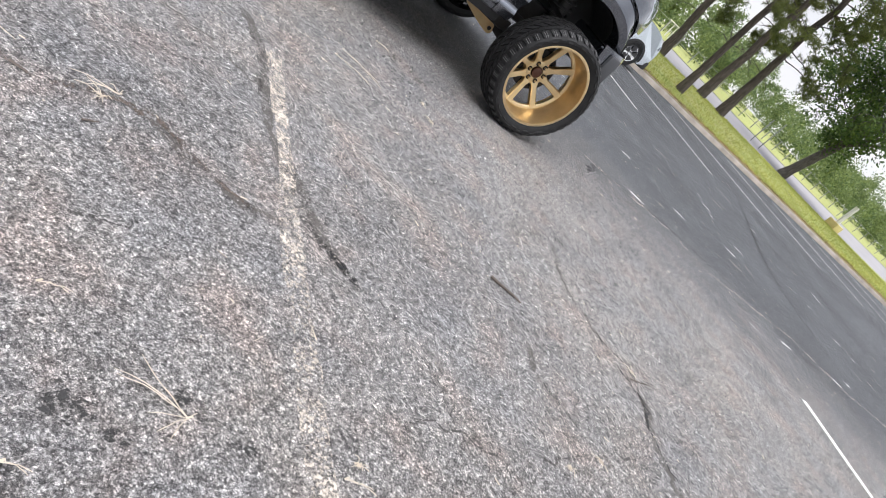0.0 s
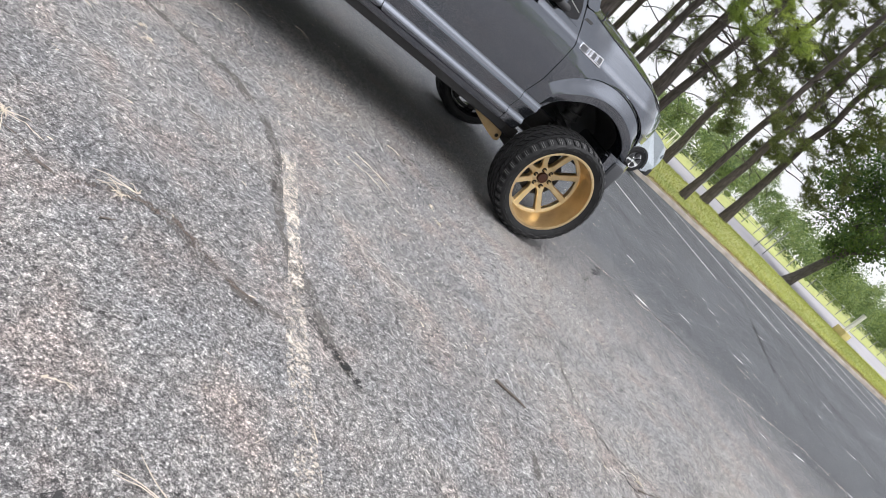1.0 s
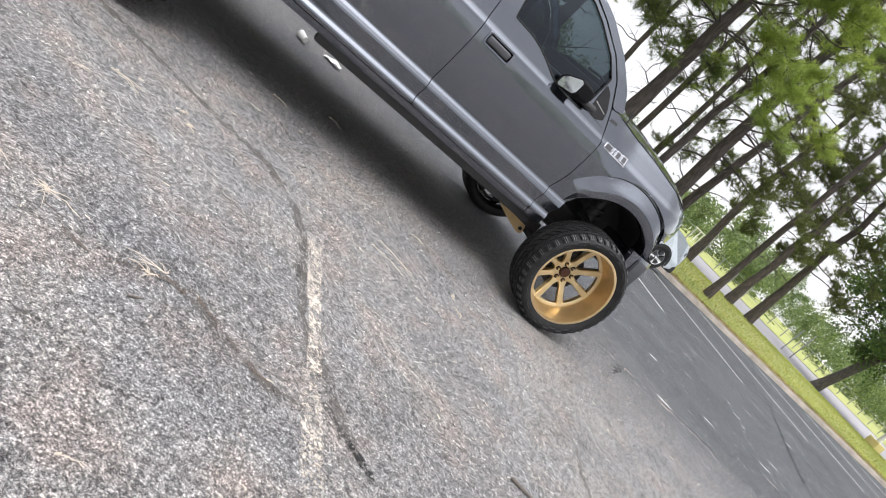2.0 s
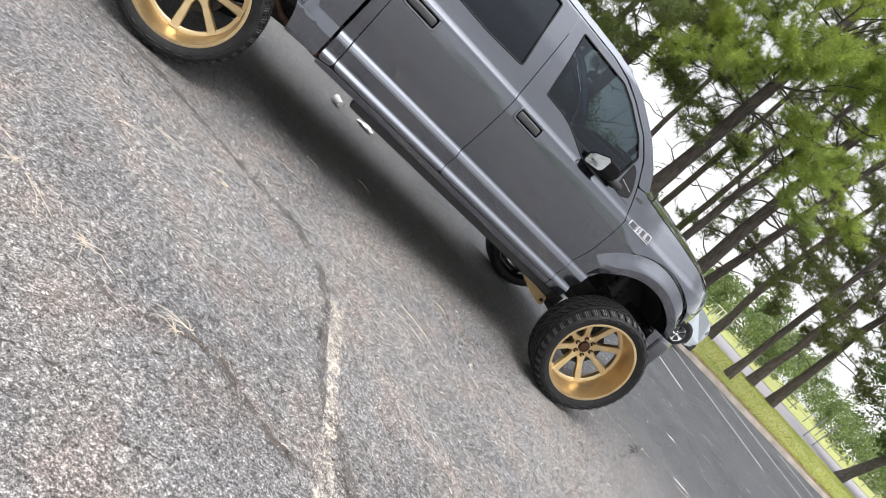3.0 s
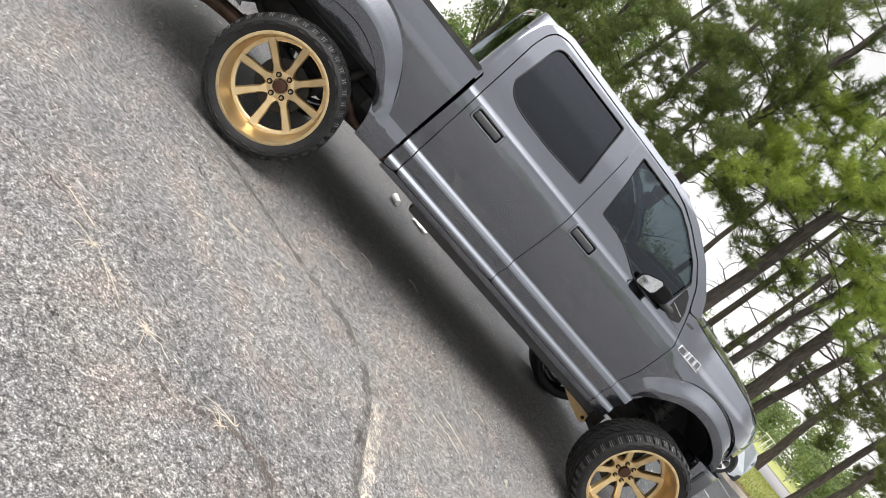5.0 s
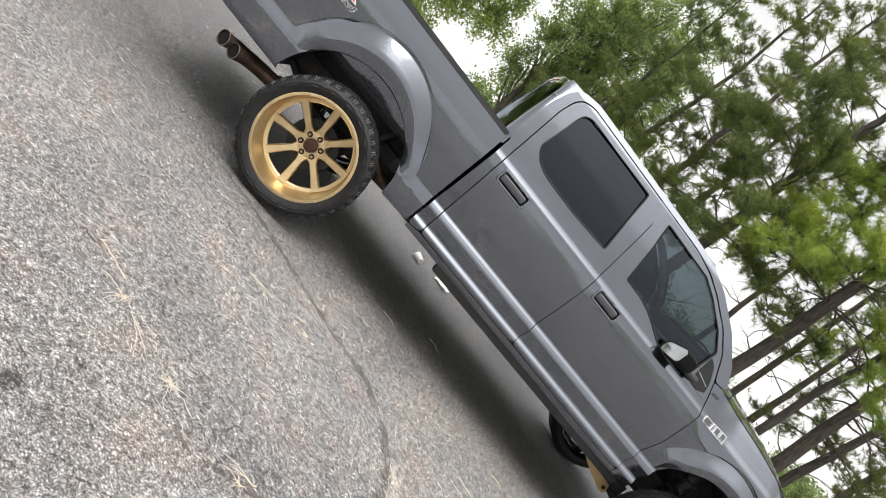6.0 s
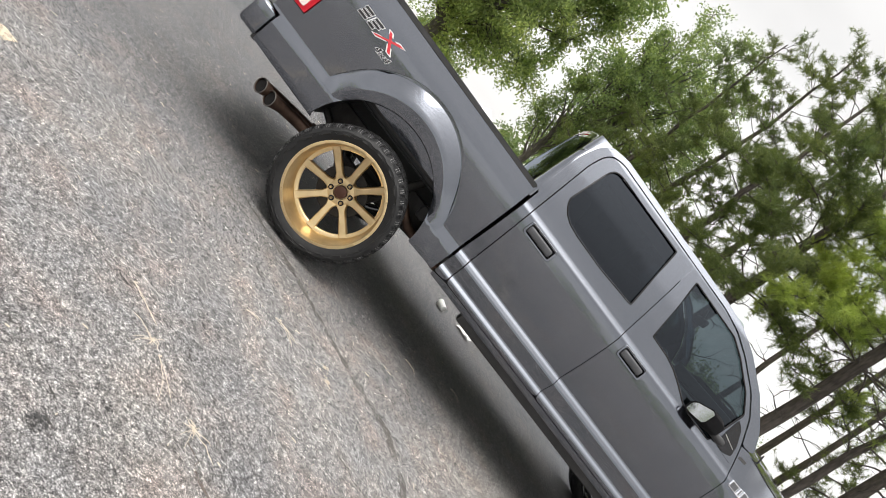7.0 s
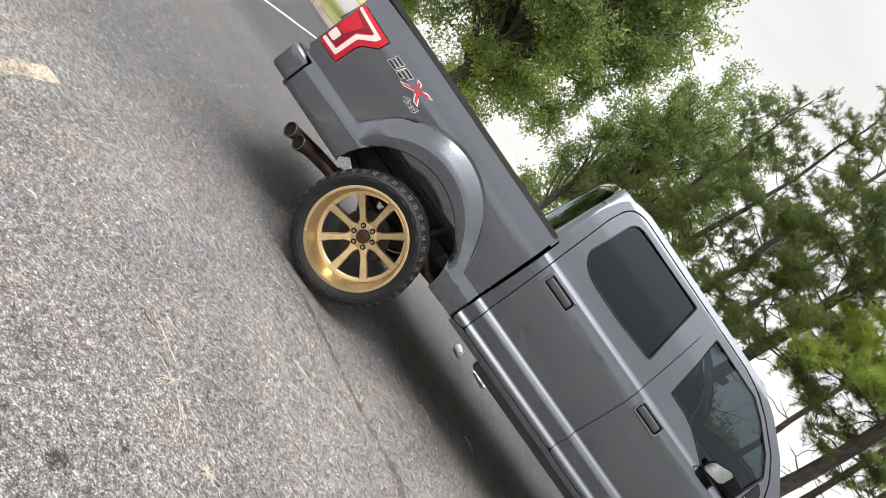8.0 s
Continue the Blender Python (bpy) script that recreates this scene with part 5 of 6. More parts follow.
tube_part("hanger_bolt", [(0.61, 0.24, 0.70), (0.61, 0.26, 0.70)], 0.014, M_STEEL, truck, 6)

# ---------------------------------------------------------------- trees
EYE0 = Vector((0.40, -4.59, 0))


def spot(az, d):
    x, y = EYE0.x + d * math.cos(radians(az)), EYE0.y + d * math.sin(radians(az))
    return x, y, (rise(x, y) if y > kerb_y(x) + 0.2 else 0.0)


def needle_cloud(tufts, rng, per, length, width):
    """Sprays of needles. tufts: (centre, direction, size)."""
    n = len(tufts) * per
    c = np.repeat(np.array([t[0] for t in tufts]), per, 0)
    d = np.repeat(np.array([t[1] for t in tufts]), per, 0)
    s = np.repeat(np.array([t[2] for t in tufts]), per)[:, None]
    r = rng.normal(size=(n, 3))
    r /= np.linalg.norm(r, axis=1)[:, None]
    way = r + 0.55 * d
    way /= np.linalg.norm(way, axis=1)[:, None]
    root = c + d * rng.uniform(-0.12, 0.07, (n, 1)) * s
    tip = root + way * length * s * rng.uniform(0.7, 1.1, (n, 1))
    tip[:, 2] -= 0.03 * s[:, 0]
    side = np.cross(way, rng.normal(size=(n, 3)))
    side /= np.linalg.norm(side, axis=1)[:, None]
    v = np.empty((n, 3, 3))
    v[:, 0], v[:, 1], v[:, 2] = root - side * width, root + side * width, tip
    return v.reshape(-1, 3)


def leaf_cloud(centres, rng, size):
    n = len(centres)
    a = rng.normal(size=(n, 3))
    a /= np.linalg.norm(a, axis=1)[:, None]
    b = np.cross(a, rng.normal(size=(n, 3)))
    b /= np.linalg.norm(b, axis=1)[:, None]
    s = size * rng.uniform(0.6, 1.3, (n, 1))
    v = np.empty((n, 4, 3))
    v[:, 0], v[:, 1], v[:, 2], v[:, 3] = centres - a * s, centres - b * s * 0.45, centres + a * s, centres + b * s * 0.45
    return v.reshape(-1, 3)


def cloud_mesh(name, verts, corners, material, parent, label=""):
    n = len(verts) // corners
    me = bpy.data.meshes.new(name)
    me.vertices.add(len(verts))
    me.vertices.foreach_set("co", np.asarray(verts, dtype=np.float32).ravel())
    me.loops.add(n * corners)
    me.loops.foreach_set("vertex_index", np.arange(n * corners, dtype=np.int32))
    me.polygons.add(n)
    me.polygons.foreach_set("loop_start", np.arange(0, n * corners, corners, dtype=np.int32))
    me.update(calc_edges=True)
    return link_mesh(name, me, material, parent, label)


def limb(p, d, length, r, rng, steps=6, droop=0.0, wob=0.12):
    """A crooked tapered limb; gives its points and radii."""
    pts, rad = [Vector(p)], [r]
    d = Vector(d).normalized()
    for i in range(steps):
        d = (d + Vector(rng.normal(0, wob, 3)) + Vector((0, 0, -droop * i / steps))).normalized()
        pts.append(pts[-1] + d * (length / steps))
        rad.append(r * (1 - 0.85 * (i + 1) / steps))
    return pts, rad


def pine(az, d, height, r, first, seed, lean=(0, 0), reach=2.6, boughs=36, needles=15, mat=M_NEEDLE, label="tall pine tree with a bare trunk and ragged needle crown", low=None, sparse=0, bend=0.035, blade=(0.15, 0.0054), thick=1.0):
    """Trunk, boughs with flat sprays of twigs, needle tufts along the twigs."""
    rng = np.random.default_rng(seed)
    x, y, z = spot(az, d)
    tree = thing("pine_tree", (x, y, z), label, "pine tree", "pines on the verge")
    n = 14
    pts, rad = [], []
    ox = oy = 0.0
    for i in range(n + 1):
        f = i / n
        if i > 1:
            ox += rng.normal(0, bend)
            oy += rng.normal(0, bend)
        flare = 0.4 * math.exp(-f * 28)
        pts.append(Vector((x + ox + lean[0] * f * height, y + oy + lean[1] * f * height, z - 0.1 + f * (height + 0.1))))
        rad.append(r * (1 - 0.86 * f) * (1 + flare) * rng.uniform(0.96, 1.04))
    v, f = tube_data(pts, rad, 12)
    mesh_part("trunk", v, f, M_BARK, tree, "", 60)
    bv, bf, cloud = [], [], []

    def bough(h, ang, length, up, full=1.0):
        f = min(0.995, max(0, h / height))
        k = f * n
        i = min(n - 1, int(k))
        p = pts[i].lerp(pts[i + 1], k - i)
        lp, lr = limb(p, (math.cos(ang), math.sin(ang), up), length, max(0.012, r * 0.16 * (1 - 0.6 * f)), rng, 8, 0.10, 0.17)
        tube_data(lp, lr, 6, False, bv, bf)
        for _ in range(max(4, int(length * 9.0 * full * thick))):
            k2 = (0.34 + 0.66 * rng.uniform(0, 1) ** 0.7) * (len(lp) - 1)
            j = min(len(lp) - 2, int(k2))
            b = lp[j].lerp(lp[j + 1], k2 - j)
            fwd = (lp[j + 1] - lp[j]).normalized()
            side = Vector(rng.normal(0, 1, 3))
            side.z = side.z * 0.4 + 0.30
            tl = rng.uniform(0.16, 0.52) * min(1.0, 0.5 + 0.2 * length)
            tp, tr = limb(b, fwd * 0.8 + side.normalized(), tl, 0.011, rng, 4, -0.25, 0.16)
            tube_data(tp, tr, 3, False, bv, bf)
            # a puff of needles on the tip of the twig, smaller ones behind it
            for u, size in ((4.0, rng.uniform(0.9, 1.2)), (2.4, rng.uniform(0.7, 1.0))):
                jj = min(3, int(u))
                c = tp[jj].lerp(tp[jj + 1], u - jj) + Vector(rng.normal(0, 0.03, 3))
                dr = (tp[jj + 1] - tp[jj]).normalized() * 0.8 + Vector((0, 0, 0.5)) + Vector(rng.normal(0, 0.2, 3))
                cloud.append((tuple(c), tuple(dr.normalized()), size))
        cloud.append((tuple(lp[-1]), tuple((lp[-1] - lp[-2]).normalized()), 1.1))

    for k in range(boughs):
        f = (k + rng.uniform(0, 1)) / boughs
        h = first + (height - first) * f ** 0.95
        top = (h - first) / max(0.1, height - first)
        bough(h, k * 2.4 + rng.uniform(-0.5, 0.5), reach * (1 - 0.68 * top ** 1.6) * rng.uniform(0.55, 1.2), rng.uniform(-0.15, 0.3) + 0.55 * top, rng.uniform(0.55, 1.6))
    # a few thin low boughs and bare dead ones under the crown
    for k in range(sparse):
        bough(first * rng.uniform(0.50, 1.0), rng.uniform(0, 6.28), reach * rng.uniform(0.45, 0.95), rng.uniform(-0.2, 0.2), 1.5)
    for k in range(11):
        h = rng.uniform(0.42, 1.15) * first
        a = rng.uniform(0, 6.28)
        i = int(h / height * n)
        lp, lr = limb(pts[i], (math.cos(a), math.sin(a), rng.uniform(-0.2, 0.5)), rng.uniform(0.5, 2.2), 0.022, rng, 7, 0.12, 0.25)
        tube_data(lp, lr, 5, False, bv, bf)
        for q in range(2):
            tp, tr = limb(lp[3 + q], lp[4] - lp[2] + Vector(rng.normal(0, 0.25, 3)), rng.uniform(0.3, 0.8), 0.011, rng, 4, 0.1, 0.25)
            tube_data(tp, tr, 4, False, bv, bf)
    for spec in (low or ()):
        bough(*spec)
    tagged(mesh_part("branchwork", bv, bf, M_BARK, tree, "", 60), kind="stuff")
    cloud_mesh("needles", needle_cloud(cloud, rng, int(needles * 2.4), *blade), 3, mat, tree, "green pine needles in tufts")["kind"] = "stuff"
    return tree


def broadleaf(az, d, height, r, first, seed, radius, leaves=26000, size=0.05, mat=M_LEAF, lean=(0, 0), clumps=46, label="leafy green broadleaf tree with an open uneven crown"):
    """Trunk, limbs that reach out to leaf clumps spread through an uneven crown."""
    rng = np.random.default_rng(seed)
    x, y, z = spot(az, d)
    tree = thing("broadleaf_tree", (x, y, z), label, "tree", "broadleaf trees")
    v, f = [], []
    fork = first + 0.25 * (height - first)
    top = Vector((x + lean[0] * fork, y + lean[1] * fork, z + fork))
    base = Vector((x, y, z - 0.1))
    tpts = [base, base.lerp(top, 0.12), base.lerp(top, 0.5) + Vector((0.07, 0.03, 0)), top]
    tube_data(tpts, [r * 1.35, r * 1.02, r * 0.9, r * 0.7], 12, True, v, f)
    mesh_part("trunk", v, f, M_BARK_D, tree, "", 60)
    bv, bf = [], []
    half = (height - first) / 2
    mid = Vector((x + lean[0] * (first + half), y + lean[1] * (first + half), z + first + half))
    spots = []
    while len(spots) < clumps:
        o = rng.uniform(-1, 1, 3)
        ln = np.linalg.norm(o)
        if ln > 1 or rng.uniform(0, 1) > 0.25 + 0.75 * ln:
            continue
        o *= rng.uniform(0.85, 1.1)
        spots.append(mid + Vector((o[0] * radius, o[1] * radius, o[2] * half)))
    ends = []
    for c in spots:
        u = min(0.98, max(0.30, (c.z - z) / fork * 0.6))
        s = base.lerp(top, u)
        m1 = s.lerp(c, 0.35) + Vector((0, 0, 0.10 * (c - s).length)) + Vector(rng.normal(0, 0.10, 3)) * radius * 0.3
        m2 = s.lerp(c, 0.7) + Vector((0, 0, 0.06 * (c - s).length)) + Vector(rng.normal(0, 0.10, 3)) * radius * 0.3
        k = r * rng.uniform(0.14, 0.36)
        tube_data([s, s.lerp(m1, 0.55) + Vector(rng.normal(0, 0.05, 3)), m1, m1.lerp(m2, 0.5) + Vector(rng.normal(0, 0.05, 3)), m2, c], [k, k * 0.85, k * 0.7, k * 0.52, k * 0.36, k * 0.2], 7, False, bv, bf)
        br = rng.uniform(0.20, 0.40) * radius
        for _ in range(13):
            dd = Vector(rng.normal(0, 1, 3)).normalized()
            root = c if rng.uniform() < 0.6 else m2.lerp(c, rng.uniform(0.2, 1))
            sp, sr = limb(root, dd + Vector((0, 0, 0.15)), rng.uniform(0.5, 1.15) * br, k * 0.16 + 0.005, rng, 5, 0.22, 0.22)
            tube_data(sp, sr, 4, False, bv, bf)
            ends += [sp[2], sp[3], sp[4], sp[5], sp[5]]
    tagged(mesh_part("branchwork", bv, bf, M_BARK_D, tree, "", 60), kind="stuff")
    pts = np.array([tuple(t) for t in ends])
    centres = pts[rng.integers(0, len(pts), leaves)] + rng.normal(0, 0.03 * radius + 0.035, (leaves, 3))
    cloud_mesh("leaves", leaf_cloud(centres, rng, size), 4, mat, tree, "green leaves in loose clumps")["kind"] = "stuff"
    return tree


# pines along the verge, by bearing from the open side of the car park
def ring(heights, turns, length, up=0.05, full=1.3):
    return [(h, radians(a), length * (0.8 + 0.4 * ((k * 7) % 5) / 4), up, full) for k, (h, a) in enumerate(itertools.product(heights, turns))]


pine(69.3, 19.0, 13.5, 0.20, 4.2, 1, needles=24, blade=(0.19, 0.0046), reach=3.4, thick=1.3, boughs=56, bend=0.07, low=ring((4.2, 5.0, 5.8), (-170, -120, -70, 20), 2.7, 0.15))
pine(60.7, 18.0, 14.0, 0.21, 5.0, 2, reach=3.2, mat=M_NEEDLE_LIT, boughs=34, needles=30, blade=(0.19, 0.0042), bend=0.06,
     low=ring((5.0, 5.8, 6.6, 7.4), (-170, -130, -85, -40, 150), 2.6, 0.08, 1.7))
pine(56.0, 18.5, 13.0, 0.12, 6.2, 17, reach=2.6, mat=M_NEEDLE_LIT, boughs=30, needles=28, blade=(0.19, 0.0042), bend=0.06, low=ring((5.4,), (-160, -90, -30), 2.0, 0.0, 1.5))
pine(63.5, 27.0, 15.0, 0.13, 6.0, 3, boughs=34, reach=2.8)
pine(60.0, 31.0, 16.0, 0.11, 8.0, 4, boughs=28)
pine(58.9, 26.0, 15.5, 0.14, 7.0, 5, boughs=30, sparse=5)
pine(56.6, 25.5, 15.5, 0.13, 7.0, 6, boughs=30, sparse=4)
pine(53.5, 21.5, 15.0, 0.22, 5.0, 7, mat=M_NEEDLE_OLIVE, reach=3.0, boughs=36, sparse=9, bend=0.06)
pine(52.7, 22.5, 15.0, 0.15, 6.2, 8, mat=M_NEEDLE_OLIVE, lean=(0.09, -0.03), boughs=30, sparse=5)
pine(49.3, 33.0, 16.5, 0.18, 6.2, 9, mat=M_NEEDLE_OLIVE, blade=(0.165, 0.0066), needles=25, reach=3.5, boughs=42, sparse=9, bend=0.07)
pine(46.3, 25.8, 15.0, 0.13, 5.4, 10, mat=M_NEEDLE_OLIVE, lean=(0.02, 0.0), blade=(0.17, 0.0066), boughs=34, sparse=7)
pine(45.0, 32.6, 16.5, 0.19, 6.2, 11, mat=M_NEEDLE_OLIVE, blade=(0.165, 0.0066), needles=25, reach=3.5, boughs=42, sparse=9, bend=0.07)
pine(43.1, 34.0, 16.5, 0.20, 6.2, 12, mat=M_NEEDLE_OLIVE, blade=(0.165, 0.0066), needles=25, reach=3.7, boughs=44, sparse=10, bend=0.08)
pine(74.5, 23.0, 13.0, 0.17, 3.2, 13, reach=2.9, thick=1.3, boughs=58, bend=0.06)
pine(78.2, 23.5, 11.6, 0.15, 2.4, 14, reach=2.4, thick=1.3, boughs=48, bend=0.06)
pine(81.6, 25.0, 10.8, 0.14, 2.4, 15, reach=2.1, thick=1.3, boughs=46, bend=0.06)
pine(71.5, 28.0, 15.5, 0.18, 4.6, 16, reach=3.1, thick=1.25, boughs=48)
broadleaf(36.9, 43.5, 13.5, 0.26, 3.0, 20, 6.2, 42000, 0.11, M_LEAF_D, (0.25, -0.1), 66, label="dark green broadleaf tree with a forked trunk on the verge")
broadleaf(99.3, 21.5, 11.2, 0.22, 1.6, 21, 3.3, 165000, 0.062, M_LEAF_Y, (0.02, 0.0), 108, label="broadleaf tree with green and yellowing leaves")
broadleaf(107.0, 23.0, 11.5, 0.22, 1.8, 22, 3.6, 50000, 0.065, M_LEAF_Y, clumps=60)
broadleaf(86.9, 28.0, 8.8, 0.16, 2.2, 23, 1.7, 22000, 0.06, M_LEAF, clumps=56)
broadleaf(84.6, 29.0, 11.8, 0.17, 2.0, 24, 2.5, 34000, 0.06, M_LEAF, clumps=62)
broadleaf(81.8, 31.0, 11.4, 0.17, 2.0, 25, 2.6, 30000, 0.065, M_LEAF, clumps=48)


def far_woods():
    rng = np.random.default_rng(77)
    out = []
    for k in range(150):
        x = rng.uniform(-60, 150)
        y = rng.uniform(38, 75) + 0.12 * abs(x - 40)
        h = rng.uniform(1.8, 3.6) * (1 + 0.006 * (y - 38)) * (1.0 if math.atan2(y + 4.6, x - 0.4) > 0.84 else 1.7)
        w = rng.uniform(2.2, 4.6)
        if 88.0 < math.degrees(math.atan2(y + 4.6, x - 0.4)) < 95.5:
            continue
        z0 = rise(x, y)
        m = 1500
        blobs = rng.normal(0, 1, (14, 3)) * np.array([w * 0.42, w * 0.42, h * 0.24]) + np.array([x, y, z0 + h * 0.52])
        c = blobs[rng.integers(0, 14, m)] + rng.normal(0, 0.13 * w, (m, 3))
        c[:, 2] = np.maximum(c[:, 2], z0)
        out.append(c)
    # unseen tree line added for reflections, near side of car park, behind open tarmac
    for k in range(70):
        a = radians(rng.uniform(150, 330))
        d = rng.uniform(48, 70)
        x, y = d * math.cos(a), d * math.sin(a)
        h, w = rng.uniform(5, 9.5), rng.uniform(3.5, 6)
        blobs = rng.normal(0, 1, (12, 3)) * np.array([w * 0.42, w * 0.42, h * 0.24]) + np.array([x, y, h * 0.5])
        c = blobs[rng.integers(0, 12, 900)] + rng.normal(0, 0.13 * w, (900, 3))
        c[:, 2] = np.maximum(c[:, 2], 0)
        out.append(c)
    cloud_mesh_ob = cloud_mesh("far_woods", leaf_cloud(np.concatenate(out), rng, 0.17), 4, M_FARLEAF, None)
    tagged(cloud_mesh_ob, "distant green woodland beyond the road, plus an unseen tree line for reflections", "woods", "", "stuff")


far_woods()


def grass_tufts():
    rng = np.random.default_rng(5)
    n = 60000
    x = rng.uniform(4, 46, n)
    y = np.array([kerb_y(a) + 0.5 for a in x]) + rng.uniform(0, 1, n) ** 1.5 * 10
    keep = y < 20.9
    x, y = x[keep], y[keep]
    n = len(x)
    z = np.array([rise(a, b) for a, b in zip(x, y)])
    a = rng.uniform(0, 6.28, n)
    h = rng.uniform(0.03, 0.09, n)
    w = 0.012
    v = np.empty((n, 3, 3))
    v[:, 0] = np.c_[x - w * np.cos(a), y - w * np.sin(a), z]
    v[:, 1] = np.c_[x + w * np.cos(a), y + w * np.sin(a), z]
    v[:, 2] = np.c_[x + rng.normal(0, 0.02, n), y + rng.normal(0, 0.02, n), z + h]
    ob = cloud_mesh("grass_tufts", v.reshape(-1, 3), 3, M_GRASS_B, None)
    tagged(ob, "short yellow-green grass blades on the verge", "grass", "", "stuff")


grass_tufts()


def leaf_litter():
    """Brown leaves and straw gathered along the kerb and strewn on the grass."""
    rng = np.random.default_rng(31)
    n = 9000
    x = rng.uniform(4, 46, n)
    y = np.array([kerb_y(a) + 0.18 for a in x]) + np.abs(rng.normal(0, 0.45, n)) + (rng.uniform(0, 1, n) < 0.15) * rng.uniform(0, 6, n)
    z = np.array([rise(a, b) for a, b in zip(x, y)]) + rng.uniform(0.02, 0.06, n)
    v = leaf_cloud(np.c_[x, y, z], rng, 0.05).reshape(-1, 4, 3)
    v[:, :, 2] = z[:, None] + (v[:, :, 2] - z[:, None]) * 0.3
    tagged(cloud_mesh("leaf_litter", v.reshape(-1, 3), 4, M_LITTER, None), "brown fallen leaves and straw along the kerb", "leaf litter", "", "stuff")


leaf_litter()

# ---------------------------------------------------------------- pickup: fittings
def door_handle(x0, x1, z0, z1):
    yb = side_y((x0 + x1) / 2, (z0 + z1) / 2)
    ring = round_poly([(x0 - 0.004, z0 - 0.008), (x1 + 0.004, z0 - 0.008), (x1 + 0.004, z1 + 0.008), (x0 - 0.004, z1 + 0.008)], 0.026, 5)
    inner = round_poly([(x0 + 0.014, z0 + 0.008), (x1 - 0.014, z0 + 0.008), (x1 - 0.014, z1 - 0.007), (x0 + 0.014, z1 - 0.007)], 0.016, 5)
    verts, faces = [], []
    n = len(ring)
    for (x, z), (u, w) in zip(ring, inner):
        ys = side_y(x, z)
        verts += [(x, ys + 0.004, z), (x + (u - x) * 0.35, ys - 0.008, z + (w - z) * 0.35), (u, ys - 0.004, w), (u, ys + 0.03, w)]
    for i in range(n):
        j = (i + 1) % n
        for k in range(3):
            faces.append((4 * i + k, 4 * j + k, 4 * j + k + 1, 4 * i + k + 1))
    h = mesh_part("door_handle", verts, faces, M_PAINT, truck, "recessed door handle in a silver-grey bezel", 50)
    box_part("recess", (x0 + 0.012, yb + 0.028, z0 + 0.006), (x1 - 0.008, yb + 0.045, z1 - 0.006), M_GLOSSBLACK, h, 0.004)
    zc = (z0 + z1) / 2
    bm = bmesh.new()
    add_box(bm, (x0 + 0.020, yb - 0.014, zc - 0.026), (x1 - 0.026, yb + 0.010, zc + 0.024), 0.012, 3)
    part("pull", bm, M_SATIN, h, "dark grey pull bar")


for h in HANDLES:
    door_handle(*h)


def door_mirror(s):
    """Rear-facing glass in a black shell that tapers forwards, on an arm from the sail."""
    out = round_poly([(0.0, 1.392), (0.0, 1.448), (0.14, 1.478), (0.82, 1.530), (1.0, 1.512), (1.0, 1.432), (0.88, 1.404), (0.12, 1.380)], 0.012, 3)
    n = len(out)

    def yy(y):
        return y if s > 0 else 2 * YC - y

    def at(u, z, fwd, k):
        k *= 0.92
        u, z = 0.5 + (u - 0.5) * k, 1.456 + (z - 1.456) * k
        u, z = max(u, -0.01 - 0.5 * fwd), max(z, 1.384)
        return (2.478 + 0.100 * u + fwd, yy(-0.020 - 0.165 * u + 0.10 * fwd), z)
    verts, faces = [], []
    loops = [(0.006, 0.93), (-0.004, 0.97), (-0.004, 1.05), (0.012, 1.11), (0.055, 1.13), (0.10, 1.04), (0.135, 0.80), (0.150, 0.4)]
    for fwd, k in loops:
        verts += [at(u, z, fwd, k) for u, z in out]
    for i in range(len(loops) - 1):
        for j in range(n):
            q = (j + 1) % n
            faces.append((i * n + j, i * n + q, (i + 1) * n + q, (i + 1) * n + j))
    faces.append(tuple((len(loops) - 1) * n + j for j in range(n)))
    mr = mesh_part("door_mirror", verts, faces, M_SHELL, truck, "black door mirror with a clear glass", 45)
    mesh_part("mirror_glass", [at(u, z, 0.003, 0.955) for u, z in out], [tuple(range(n))], M_MIRROR, mr)
    tube_part("mirror_arm", [(2.62, yy(-0.05), 1.440), (2.70, yy(-0.04), 1.435), (2.80, yy(-0.015), 1.435), (2.86, yy(0.03), 1.44)], [0.030, 0.026, 0.026, 0.034], M_BLACK, mr, 12)


door_mirror(1)
door_mirror(-1)
for s in (1, -1):
    sail = [(2.775, 1.41), (2.985, 1.40), (2.952, 1.525), (2.845, 1.66), (2.822, 1.672)]
    base = panel("mirror_sail", sail, M_PAINT, truck, far=s < 0, push=-0.004, thick=0.012)
    panel("sail_cover", round_poly([(2.822, 1.413), (2.812, 1.51), (2.818, 1.628), (2.875, 1.598), (2.936, 1.505), (2.956, 1.435), (2.900, 1.408)], 0.014), M_GLOSSBLACK, base, far=s < 0, push=-0.010, thick=0.008, label="glossy black cover")
    panel("cover_trim", [(2.818, 1.496), (2.930, 1.470), (2.931, 1.475), (2.819, 1.501)], M_STEEL, base, far=s < 0, push=-0.0125, thick=0.003)


def plate(name, pts, material, parent, proud, thick=0.004, label=""):
    """A flat letter-like shape laid on the side."""
    n = len(pts)
    front = [(x, side_y(x, z) - proud, z) for x, z in pts]
    back = [(x, side_y(x, z) - proud + thick, z) for x, z in pts]
    faces = [tuple(range(n))] + [(i, (i + 1) % n, n + (i + 1) % n, n + i) for i in range(n)]
    return mesh_part(name, front + back, faces, material, parent, label)


def slant(x0, x1, z0, z1, k=0.25):
    d = (z1 - z0) * k
    return [(x0, z0), (x1, z0), (x1 + d, z1), (x0 + d, z1)]


